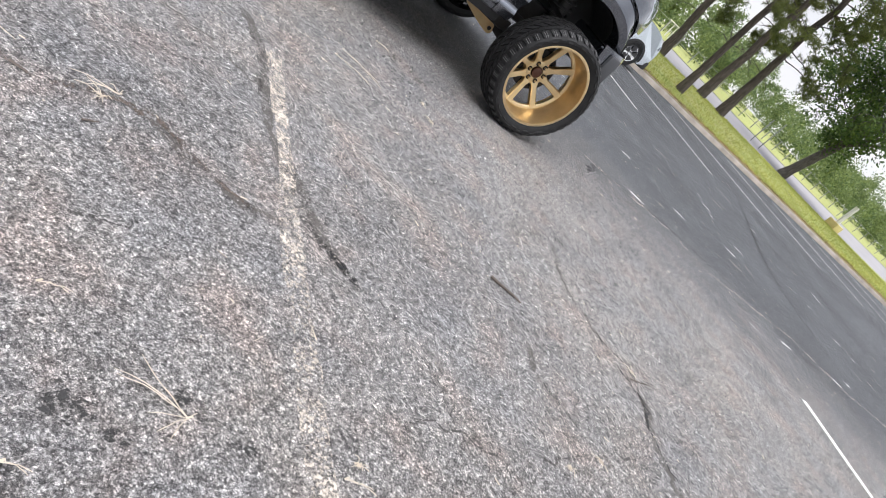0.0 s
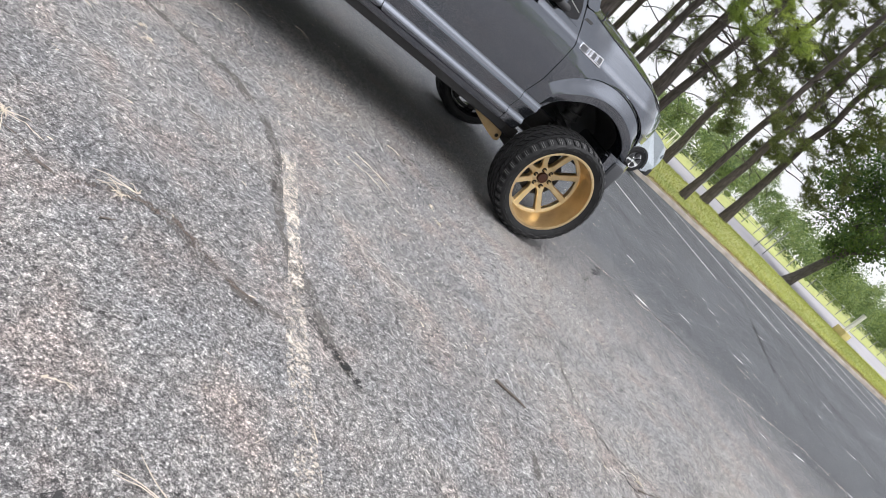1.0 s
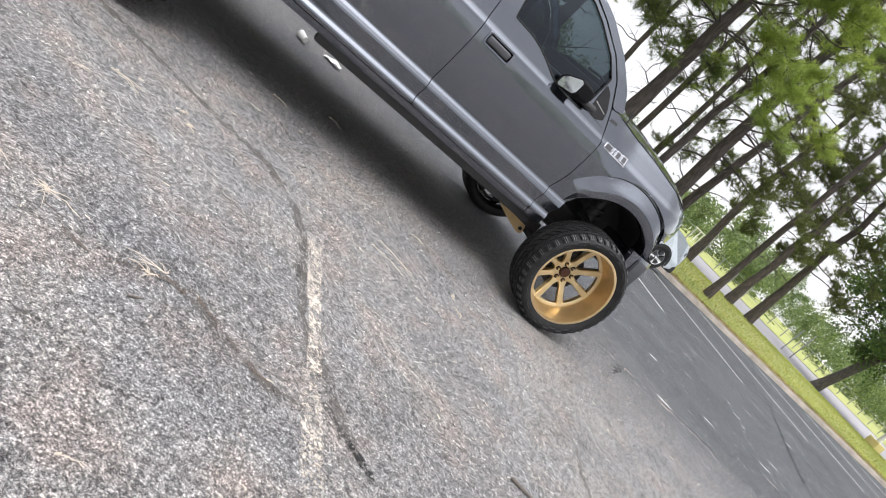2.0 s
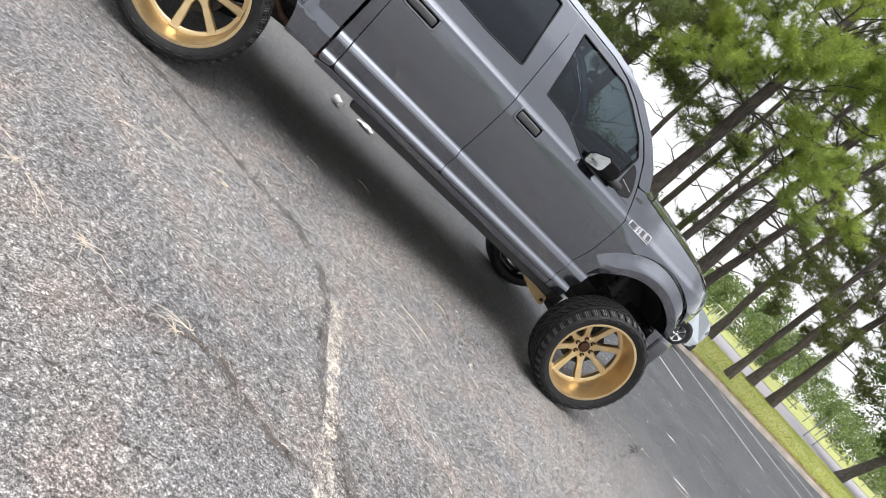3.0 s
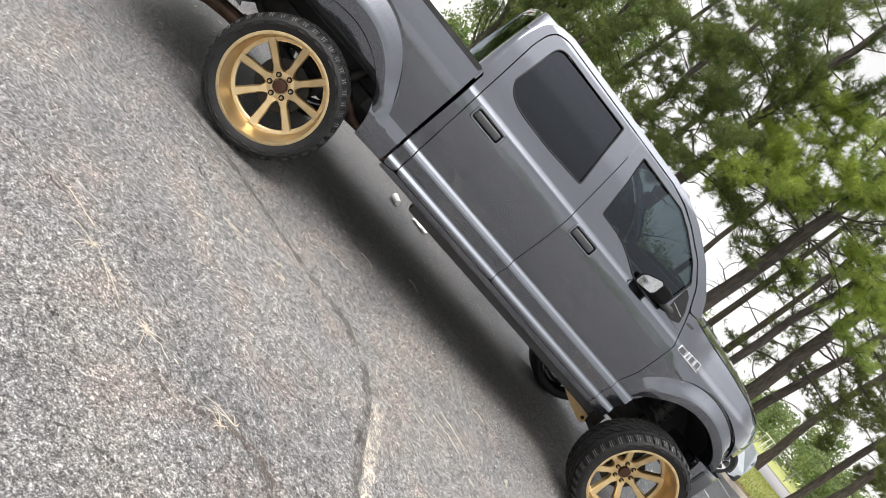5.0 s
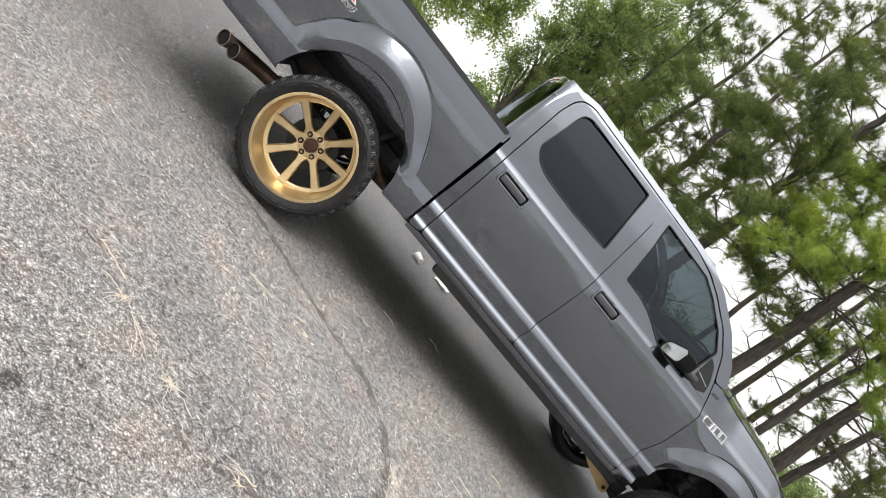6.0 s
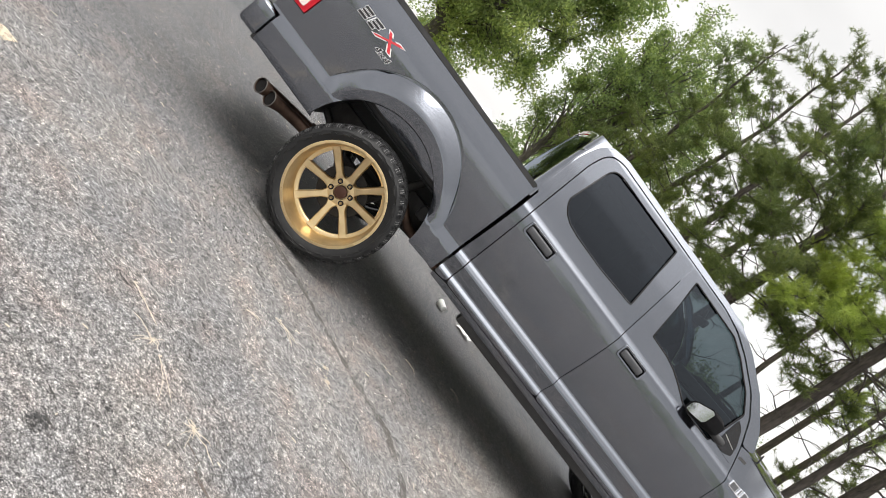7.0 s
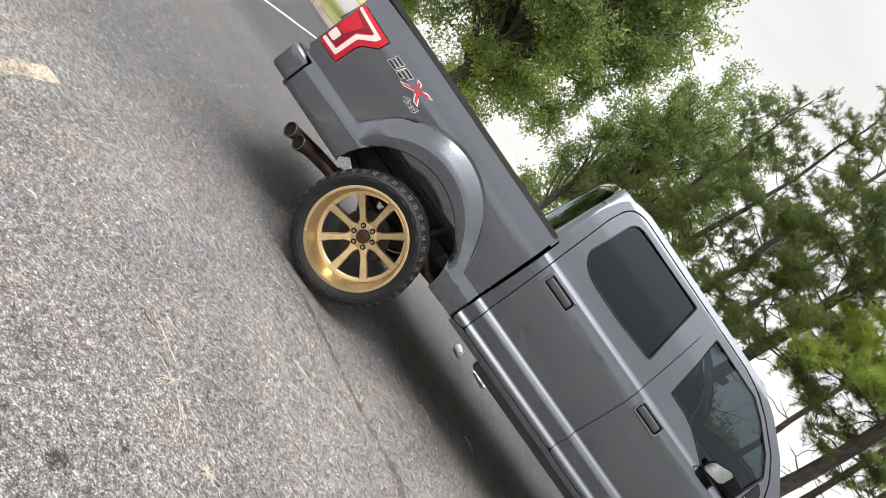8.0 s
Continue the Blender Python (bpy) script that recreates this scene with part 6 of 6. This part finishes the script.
badge = plate("fender_badge", slant(3.088, 3.338, 1.312, 1.318), M_CHROME, truck, 0.006, 0.006, "chrome-edged dark model badge")
for x0, x1, top in ((3.088, 3.158, 0.046), (3.178, 3.196, 0.047), (3.214, 3.262, 0.048), (3.280, 3.330, 0.049)):
    z0 = 1.314 + 0.06 * (x0 - 3.088)
    plate("chrome_edge", slant(x0, x1, z0, z0 + top), M_CHROME, badge, 0.009, 0.009)
    plate("dark_face", slant(x0 + 0.0042, x1 - 0.0035, z0 + 0.004, z0 + top - 0.004), M_SATIN, badge, 0.0102, 0.004)

# bed-side decal: outlined slanted bars, a red cross stroke and the drive mark
decal = plate("bed_decal", slant(-0.728, -0.722, 1.232, 1.294, 0.3), M_DECAL_W, truck, 0.0015, 0.001, "white, black and red bedside decal")
for z0, z1, x0, x1 in ((1.280, 1.296, -0.80, -0.728), (1.256, 1.270, -0.80, -0.736), (1.230, 1.246, -0.812, -0.742), (1.280, 1.296, -0.705, -0.630), (1.256, 1.270, -0.708, -0.640), (1.230, 1.246, -0.716, -0.668)):
    plate("pale_edge", slant(x0 - 0.0035, x1 + 0.0035, z0 - 0.003, z1 + 0.003, 0.3), M_DECAL_W, decal, 0.0018, 0.001)
    plate("dark_stroke", slant(x0, x1, z0, z1, 0.3), M_DECAL_K, decal, 0.003, 0.001)
for pts, m, pr in (([(-0.665, 1.218), (-0.622, 1.218), (-0.435, 1.315), (-0.492, 1.315)], M_DECAL_W, 0.0022), ([(-0.605, 1.318), (-0.562, 1.318), (-0.462, 1.212), (-0.512, 1.212)], M_DECAL_W, 0.0026),
                   ([(-0.648, 1.224), (-0.627, 1.224), (-0.452, 1.309), (-0.486, 1.309)], M_DECAL_R, 0.0036), ([(-0.592, 1.312), (-0.568, 1.312), (-0.478, 1.218), (-0.504, 1.218)], M_DECAL_R, 0.0040)):
    plate("cross_stroke", pts, m, decal, pr, 0.001)


def lettering(text, size, x, z, y, material, parent, name="lettering", grow=0.0, wide=1.0):
    cu = bpy.data.curves.new(name, "FONT")
    cu.body, cu.size, cu.extrude, cu.shear, cu.offset = text, size, 0.0006, 0.2, grow
    tmp = bpy.data.objects.new(name, cu)
    scene.collection.objects.link(tmp)
    bpy.context.view_layer.update()
    me = bpy.data.meshes.new_from_object(tmp.evaluated_get(bpy.context.evaluated_depsgraph_get()))
    bpy.data.objects.remove(tmp)
    for v in me.vertices:
        v.co = Vector((x + v.co.x * wide, y - 0.001 - v.co.z, z + v.co.y))
    me.materials.clear()
    return link_mesh(name, me, material, parent)


lettering("4x4", 0.056, -0.572, 1.166, side_y(-0.5, 1.19) - 0.0022, M_DECAL_W, decal, "letter_edge", 0.0022, 1.5)
lettering("4x4", 0.056, -0.572, 1.166, side_y(-0.5, 1.19) - 0.004, M_DECAL_K, decal, "lettering", 0.0, 1.5)

# aerial, wing vent, wiper
tube_part("aerial", [(3.18, 0.12, 1.55), (3.16, 0.12, 1.62)], 0.006, M_BLACK, truck, 6)
plate("fender_vent", [(3.00, 1.47), (3.07, 1.475), (3.075, 1.495), (3.01, 1.49)], M_BLACK, truck, 0.003, 0.004)
tube_part("wiper", [(3.10, 0.25, 1.60), (2.98, 0.55, 1.66), (2.99, 0.85, 1.66)], 0.010, M_BLACK, truck, 6)

# cabin
def seat(x, y, w):
    s = box_part("seat_cushion", (x, y - w / 2, 0.98), (x + 0.52, y + w / 2, 1.14), M_SEAT, truck, 0.05, "dark grey cloth seat")
    m = Matrix.Translation((x + 0.02, y, 1.10)) @ pose(0, 0, 0, 0, -14, 0)
    box_part("seat_back", (-0.08, -w / 2, 0.0), (0.08, w / 2, 0.62), M_SEAT, s, 0.05, m=m)
    box_part("head_rest", (-0.05, -0.13, 0.66), (0.06, 0.13, 0.84), M_SEAT, s, 0.05, m=m)


seat(2.05, 0.48, 0.52)
seat(2.05, 2 * YC - 0.48, 0.52)
seat(1.12, 0.45, 0.5)
seat(1.12, YC, 0.4)
seat(1.12, 2 * YC - 0.45, 0.5)
box_part("dashboard", (2.72, 0.12, 1.15), (3.02, 2 * YC - 0.12, 1.47), M_BLACK, truck, 0.06)
ring = [(2.60 + 0.06 * math.sin(a), 2 * YC - 0.48 + 0.19 * math.cos(a), 1.36 + 0.18 * math.sin(a)) for a in [k * math.pi / 16 for k in range(33)]]
v, f = tube_data(ring, 0.016, 8, False)
sw = mesh_part("steering_wheel", v, f, M_BLACK, truck, "", 60)
tube_part("steering_column", [(2.60, 2 * YC - 0.48, 1.36), (2.80, 2 * YC - 0.48, 1.30)], 0.03, M_BLACK, sw, 8)
box_part("centre_console", (2.0, YC - 0.16, 0.74), (2.75, YC + 0.16, 1.12), M_BLACK, truck, 0.04)
for s in (1, -1):
    y0, y1 = (0.06, 0.12) if s > 0 else (2 * YC - 0.12, 2 * YC - 0.06)
    box_part("door_lining", (0.90, y0, 0.72), (2.92, y1, 1.40), M_SEAT, truck, 0.02)
rows = [[(x, YC + v * 0.64, roof_z(x, v) - 0.045) for v in (-1, -0.5, 0, 0.5, 1)] for x in (0.80, 1.2, 1.6, 2.0, 2.34)]
sheet("headliner", rows, M_SEAT, truck)
v, f = tube_data([(2.40, YC, 1.98), (2.44, YC, 1.90)], 0.012, 6)
rv = mesh_part("inner_mirror", v, f, M_BLACK, truck)
box_part("mirror_head", (2.43, YC - 0.12, 1.85), (2.46, YC + 0.12, 1.92), M_BLACK, rv, 0.015)

# ---------------------------------------------------------------- litter and straw on the asphalt
def straw(x, y, strands, seed, label, name="pine_straw"):
    """Dry needles fanning from one knot. strands: (angle, length)."""
    rng = random.Random(seed)
    verts, faces = [], []
    for a, l in strands:
        a = radians(a + rng.uniform(-4, 4))
        bend = rng.uniform(-0.25, 0.25)
        pts = []
        for i in range(7):
            t = i / 6
            aa = a + bend * t
            pts.append((x + l * t * math.cos(aa), y + l * t * math.sin(aa), 0.006 + 0.012 * math.sin(math.pi * t) * rng.uniform(0.3, 1)))
        tube_data(pts, [0.0013] * 6 + [0.0006], 4, False, verts, faces)
    tube_data([(x - 0.004, y, 0.005), (x + 0.008, y + 0.004, 0.012)], 0.003, 5, True, verts, faces)
    return tagged(mesh_part(name, verts, faces, M_STRAW), label, "pine straw", "straw on the asphalt")


LBL = "dry tan pine needles lying on grey asphalt"
straw(1.175, -3.555, [(148, 0.20), (152, 0.19), (140, 0.19), (190, 0.10), (212, 0.09), (225, 0.085), (40, 0.03)], 1, "fan of dry tan pine needles on grey asphalt")
straw(0.90, -2.39, [(185, 0.13), (175, 0.16), (192, 0.10), (140, 0.05), (60, 0.03)], 2, LBL)
for k, (x, y, n, l) in enumerate([(0.12, -2.17, 16, 0.09), (0.455, -2.335, 15, 0.10), (0.78, -1.13, 12, 0.045), (0.72, -1.03, 10, 0.04), (1.67, -3.57, 12, 0.035), (2.72, -3.35, 14, 0.04), (2.97, -3.27, 14, 0.04), (3.70, -2.56, 12, 0.05), (0.85, -2.45, 9, 0.07), (2.68, -1.02, 10, 0.05), (2.66, -0.83, 10, 0.05)]):
    rng = random.Random(90 + k)
    straw(x, y, [(rng.uniform(0, 360), l * rng.uniform(0.15, 0.5) if j > 3 else l * rng.uniform(0.7, 1.5)) for j in range(n + 4)], 30 + k, "small tuft of pale dry needles on grey asphalt")
for k, (x0, y0, x1, y1) in enumerate([(0.80, -3.29, 0.88, -3.29), (0.81, -3.75, 0.87, -3.76), (0.38, -1.10, 0.53, -1.18), (0.36, -1.12, 0.52, -1.17), (1.98, -0.93, 2.20, -1.08), (2.05, -0.80, 2.32, -0.98), (1.62, -3.62, 1.72, -3.64), (0.24, -1.34, 0.32, -1.30),
                                      (-0.1, -2.0, 0.06, -2.12), (0.18, -2.2, 0.33, -2.36), (1.2, 0.3, 1.32, 0.25), (1.7, 0.8, 1.82, 0.73), (2.4, -0.3, 2.5, -0.35)]):
    a = math.degrees(math.atan2(y1 - y0, x1 - x0))
    straw(x0, y0, [(a, math.hypot(x1 - x0, y1 - y0)), (a + 3, 0.9 * math.hypot(x1 - x0, y1 - y0))], 60 + k, "single dry pine needle pair on asphalt")


def loose_bits():
    """Chips, seeds and needle ends strewn over the asphalt."""
    rng = np.random.default_rng(12)
    n = 1500
    x, y = rng.uniform(-2.5, 9, n), rng.uniform(-4.0, 4.0, n)
    a = rng.uniform(0, 6.28, n)
    l, w = 0.003 + 0.02 * rng.uniform(0, 1, n) ** 3, rng.uniform(0.0006, 0.0016, n)
    dx, dy = np.cos(a), np.sin(a)
    z = np.full(n, 0.006)
    v = np.empty((n, 4, 3))
    v[:, 0] = np.c_[x - dx * l + dy * w, y - dy * l - dx * w, z]
    v[:, 1] = np.c_[x + dx * l + dy * w, y + dy * l - dx * w, z]
    v[:, 2] = np.c_[x + dx * l - dy * w, y + dy * l + dx * w, z + 0.003]
    v[:, 3] = np.c_[x - dx * l - dy * w, y - dy * l + dx * w, z + 0.003]
    tagged(cloud_mesh("loose_bits", v.reshape(-1, 3), 4, M_STRAW, None), "scattered pale needle ends and chips on asphalt", "debris", "", "stuff")


def scuffs():
    """Short pale scrapes and leaf ends, most of them along the drive of the dark surface."""
    rng = np.random.default_rng(31)
    n = 170
    x, y = rng.uniform(5.2, 14, n), rng.uniform(-1.6, 6.5, n)
    a = 1.62 + rng.normal(0, 0.35, n)
    l, w = 0.02 + 0.13 * rng.uniform(0, 1, n) ** 2.5, rng.uniform(0.004, 0.014, n)
    dx, dy = np.cos(a), np.sin(a)
    z = np.full(n, 0.007)
    v = np.empty((n, 4, 3))
    v[:, 0] = np.c_[x - dx * l, y - dy * l, z]
    v[:, 1] = np.c_[x + dy * w - dx * l * 0.2, y - dx * w - dy * l * 0.2, z]
    v[:, 2] = np.c_[x + dx * l, y + dy * l, z + 0.002]
    v[:, 3] = np.c_[x - dy * w + dx * l * 0.3, y + dx * w + dy * l * 0.3, z + 0.004]
    tagged(cloud_mesh("scuff_marks", v.reshape(-1, 3), 4, M_STRAW, None), "short pale scuffs and leaf ends on dark asphalt", "debris", "", "stuff")


loose_bits()
scuffs()


def twig(x0, y0, x1, y1, r, seed):
    rng = random.Random(seed)
    pts = [(x0 + (x1 - x0) * t + rng.uniform(-0.004, 0.004), y0 + (y1 - y0) * t + rng.uniform(-0.004, 0.004), r + 0.002) for t in (0, 0.2, 0.45, 0.7, 1)]
    v, f = tube_data(pts, [r * 1.2, r, r * 0.9, r * 0.8, r * 0.5], 7)
    tagged(mesh_part("twig", v, f, M_TWIG, None, "", 60), "short dark twig lying on grey asphalt", "twig", "twigs")


twig(2.69, -2.34, 2.86, -2.43, 0.007, 1)
twig(0.808, -2.614, 0.856, -2.588, 0.0038, 2)
twig(3.66, -2.62, 3.86, -2.60, 0.003, 3)

cup = thing("paper_cup", (1.42, 2.42, 0), "white crushed paper cup lying on the asphalt", "cup")
v, f = lathe_data([(0.0, 0.0), (0.030, 0.0), (0.032, 0.004), (0.042, 0.105), (0.044, 0.108), (0.041, 0.106), (0.030, 0.008), (0.0, 0.008)], 20)
rot = pose(1.42, 2.42, 0.043, 0, 0, 35)
mesh_part("cup_wall", [rot @ Vector(p) for p in v], f, M_WHITE, cup, "", 40)
bm = bmesh.new()
bmesh.ops.create_grid(bm, x_segments=6, y_segments=4, size=0.5)
for vert in bm.verts:
    vert.co = Vector((vert.co.x * 0.20, vert.co.y * 0.10, 0.03 + 0.025 * noise.noise(vert.co * 3)))
    vert.co = pose(1.78, 2.60, 0.0, 8, -6, -35) @ vert.co
tagged(part("paper_scrap", bm, M_WHITE), "crumpled white paper scrap on the asphalt", "paper")

# ---------------------------------------------------------------- parked car by the kerb, far edge of the site
def parked_car():
    x0, y0 = 12.14, 10.6
    car = thing("parked_car", (x0 - 1.4, y0, 0), "pale silver saloon car parked beside the kerb", "car")
    side = [(-3.55, 0.30), (-3.6, 0.72), (-3.45, 1.0), (-2.9, 1.10), (-2.2, 1.60), (-1.5, 1.66), (-0.85, 1.60), (-0.25, 1.21), (0.10, 1.17), (0.38, 1.10), (0.58, 1.00), (0.70, 0.86), (0.745, 0.70), (0.74, 0.52), (0.70, 0.34), (0.40, 0.24)] + \
           [(0.36 * math.cos(radians(a)), 0.33 + 0.36 * math.sin(radians(a))) for a in range(-5, 190, 15)] + [(-0.6, 0.22), (-2.3, 0.22)] + [(-2.7 + 0.36 * math.cos(radians(a)), 0.33 + 0.36 * math.sin(radians(a))) for a in range(-5, 190, 15)]
    rows = []
    for k in range(13):
        v = k / 6 - 1
        row = []
        for x, z in side:
            w = 0.82 - 0.26 * smooth01((z - 1.08) / 0.58) - 0.10 * smooth01((x - 0.25) / 0.5)
            inset = 0.10 * abs(v) ** 6
            row.append((x0 + x * (1 - inset * 0.3), y0 + v * w, z - inset * 0.3 * max(0, z - 0.5)))
        rows.append(row + row[:1])
    sheet("body", rows, M_CARWHITE, car, "pale silver painted body", 40)
    for row, turn in ((rows[0], 1), (rows[-1], -1)):
        n = len(row) - 1
        mesh_part("side_panel", row[:-1], [tuple(range(n))[::turn]], M_CARWHITE, car)
    for s in (-1, 1):
        for x in (0.0, -2.7):
            wv, wf = lathe_data([(0.20, -0.09), (0.29, -0.105), (0.325, -0.08), (0.33, 0.0), (0.325, 0.08), (0.2, 0.09)], 32)
            wh = mesh_part("tyre", [(p[0] + x0 + x, p[1] + y0 + s * 0.72, p[2] + 0.33) for p in wv], wf, M_RUBBER, car, "", 40)
            wv, wf = lathe_data([(0.0, -0.075), (0.05, -0.085), (0.06, -0.07), (0.19, -0.085), (0.21, -0.098), (0.215, -0.05), (0.0, 0.05)], 24)
            for k in range(5):
                a = radians(72 * k + 20)
                c, d = Vector((math.cos(a), 0, math.sin(a))), Vector((-math.sin(a), 0, math.cos(a)))
                o = Vector((x0 + x, y0 + s * 0.826, 0.33))
                mesh_part("rim_slot", [o + c * 0.07 - d * 0.02, o + c * 0.175 - d * 0.07, o + c * 0.19, o + c * 0.175 + d * 0.07, o + c * 0.07 + d * 0.02], [(0, 1, 2, 3, 4)], M_BLACK, wh)
            mesh_part("hub_cap", [(p[0] + x0 + x, y0 + s * (0.72 + abs(p[1]) * 1.05) if p[1] < 0 else y0 + s * 0.62, p[2] + 0.33) for p in wv], wf, M_CHROME, wh, "chrome wheel trim", 40)
            liner = [(x0 + x + r * math.cos(a), y0 + s * 0.826, 0.33 + r * math.sin(a)) for r in (0.325, 0.385) for a in [k * math.pi / 14 - 0.1 for k in range(16)]]
            mesh_part("arch_liner", liner, [(k, k + 1, 17 + k, 16 + k) for k in range(15)], M_BLACK, car)
        win = [(-2.75, 1.14), (-2.15, 1.52), (-1.5, 1.59), (-0.92, 1.54), (-0.42, 1.22)]
        mesh_part("side_window", [(x0 + x, y0 + s * (0.845 - 0.26 * smooth01((z - 1.08) / 0.58)), z) for x, z in win], [tuple(range(5))], M_GLASS_DARK, car)
    box_part("lower_bumper", (x0 + 0.42, y0 - 0.74, 0.22), (x0 + 0.76, y0 + 0.74, 0.46), M_BLACK, car, 0.05)
    box_part("lamp", (x0 + 0.44, y0 - 0.75, 0.78), (x0 + 0.66, y0 - 0.56, 0.92), M_CLEARLAMP, car, 0.03)


parked_car()


def rail_fence():
    fence = thing("fence", (30, 33.5, rise(30, 33.5)), "low pale metal rail fence beyond the road", "fence")
    for k in range(60):
        x = -6 + 1.8 * k
        z = rise(x, 33.5)
        box_part("post", (x - 0.025, 33.475, z - 0.1), (x + 0.025, 33.525, z + 1.0), M_FENCE, fence, 0.0)
        for h in (0.95, 0.5):
            z1 = rise(x + 1.8, 33.5)
            mesh_part("rail", *tube_data([(x, 33.5, z + h), (x + 1.8, 33.5, z1 + h)], 0.014, 5), M_FENCE, fence)


rail_fence()


def marker_post(az, d, h):
    x, y, z = spot(az, d)
    p = thing("marker_post", (x, y, z), "white marker post on a yellow concrete base", "post")
    box_part("base", (x - 0.38, y - 0.38, z - 0.1), (x + 0.38, y + 0.38, z + 0.42), simple("yellow_paint", (0.72, 0.60, 0.25), 0.6), p, 0.05)
    tube_part("pole", [(x, y, z + 0.4), (x + 0.05, y, z + h)], 0.13, M_WHITE, p, 12)


marker_post(31.9, 47.0, 1.75)


def garden_canopy(az, d, top):
    """White peaked canopy on four posts, far behind the pickup bed."""
    x, y, z = spot(az, d)
    c = thing("canopy", (x, y, z), "white peaked canopy on thin posts beyond the verge", "canopy")
    r, e = 1.5, top - 0.5
    for k in range(4):
        a, b = radians(45 + 90 * k), radians(135 + 90 * k)
        p, q = Vector((x + r * math.cos(a), y + r * math.sin(a), z + e)), Vector((x + r * math.cos(b), y + r * math.sin(b), z + e))
        peak = Vector((x, y, z + top))
        rows = [[p.lerp(q, i / 6).lerp(peak, j / 5) - Vector((0, 0, 0.10 * math.sin(math.pi * j / 5))) for i in range(7)] for j in range(6)]
        sheet("roof_side", rows, M_WHITE, c, "", 60)
        sheet("valance", [[p.lerp(q, i / 6) for i in range(7)], [p.lerp(q, i / 6) - Vector((0, 0, 0.14)) for i in range(7)]], M_WHITE, c)
        tube_part("post", [(p.x, p.y, z - 0.05), (p.x, p.y, z + e)], 0.025, M_WHITE, c, 8)


garden_canopy(91.2, 45.0, 1.98)


def thin_pole(az, d, h):
    x, y, z = spot(az, d)
    p = thing("sign_pole", (x, y, z), "thin pale metal pole on the grass", "pole")
    tube_part("pole", [(x, y, z - 0.1), (x, y, z + h)], 0.035, M_FENCE, p, 8)


thin_pole(40.15, 44.0, 1.6)
thin_pole(39.35, 45.0, 1.9)


def shelter(az, d):
    """Small open shelter with a pale frame, beyond the road."""
    x, y, z = spot(az, d)
    s = thing("shelter", (x, y, z), "small open shelter with a pale frame beyond the road", "shelter")
    for dx in (-0.45, 0.45):
        for dy in (-0.3, 0.3):
            box_part("post", (x + dx - 0.03, y + dy - 0.03, z - 0.1), (x + dx + 0.03, y + dy + 0.03, z + 1.0), M_WHITE, s, 0.0)
    box_part("roof", (x - 0.55, y - 0.4, z + 1.0), (x + 0.55, y + 0.4, z + 1.06), M_WHITE, s, 0.02)
    box_part("rail", (x - 0.45, y - 0.32, z + 0.5), (x + 0.45, y - 0.28, z + 0.55), M_WHITE, s, 0.0)


shelter(49.9, 55.0)
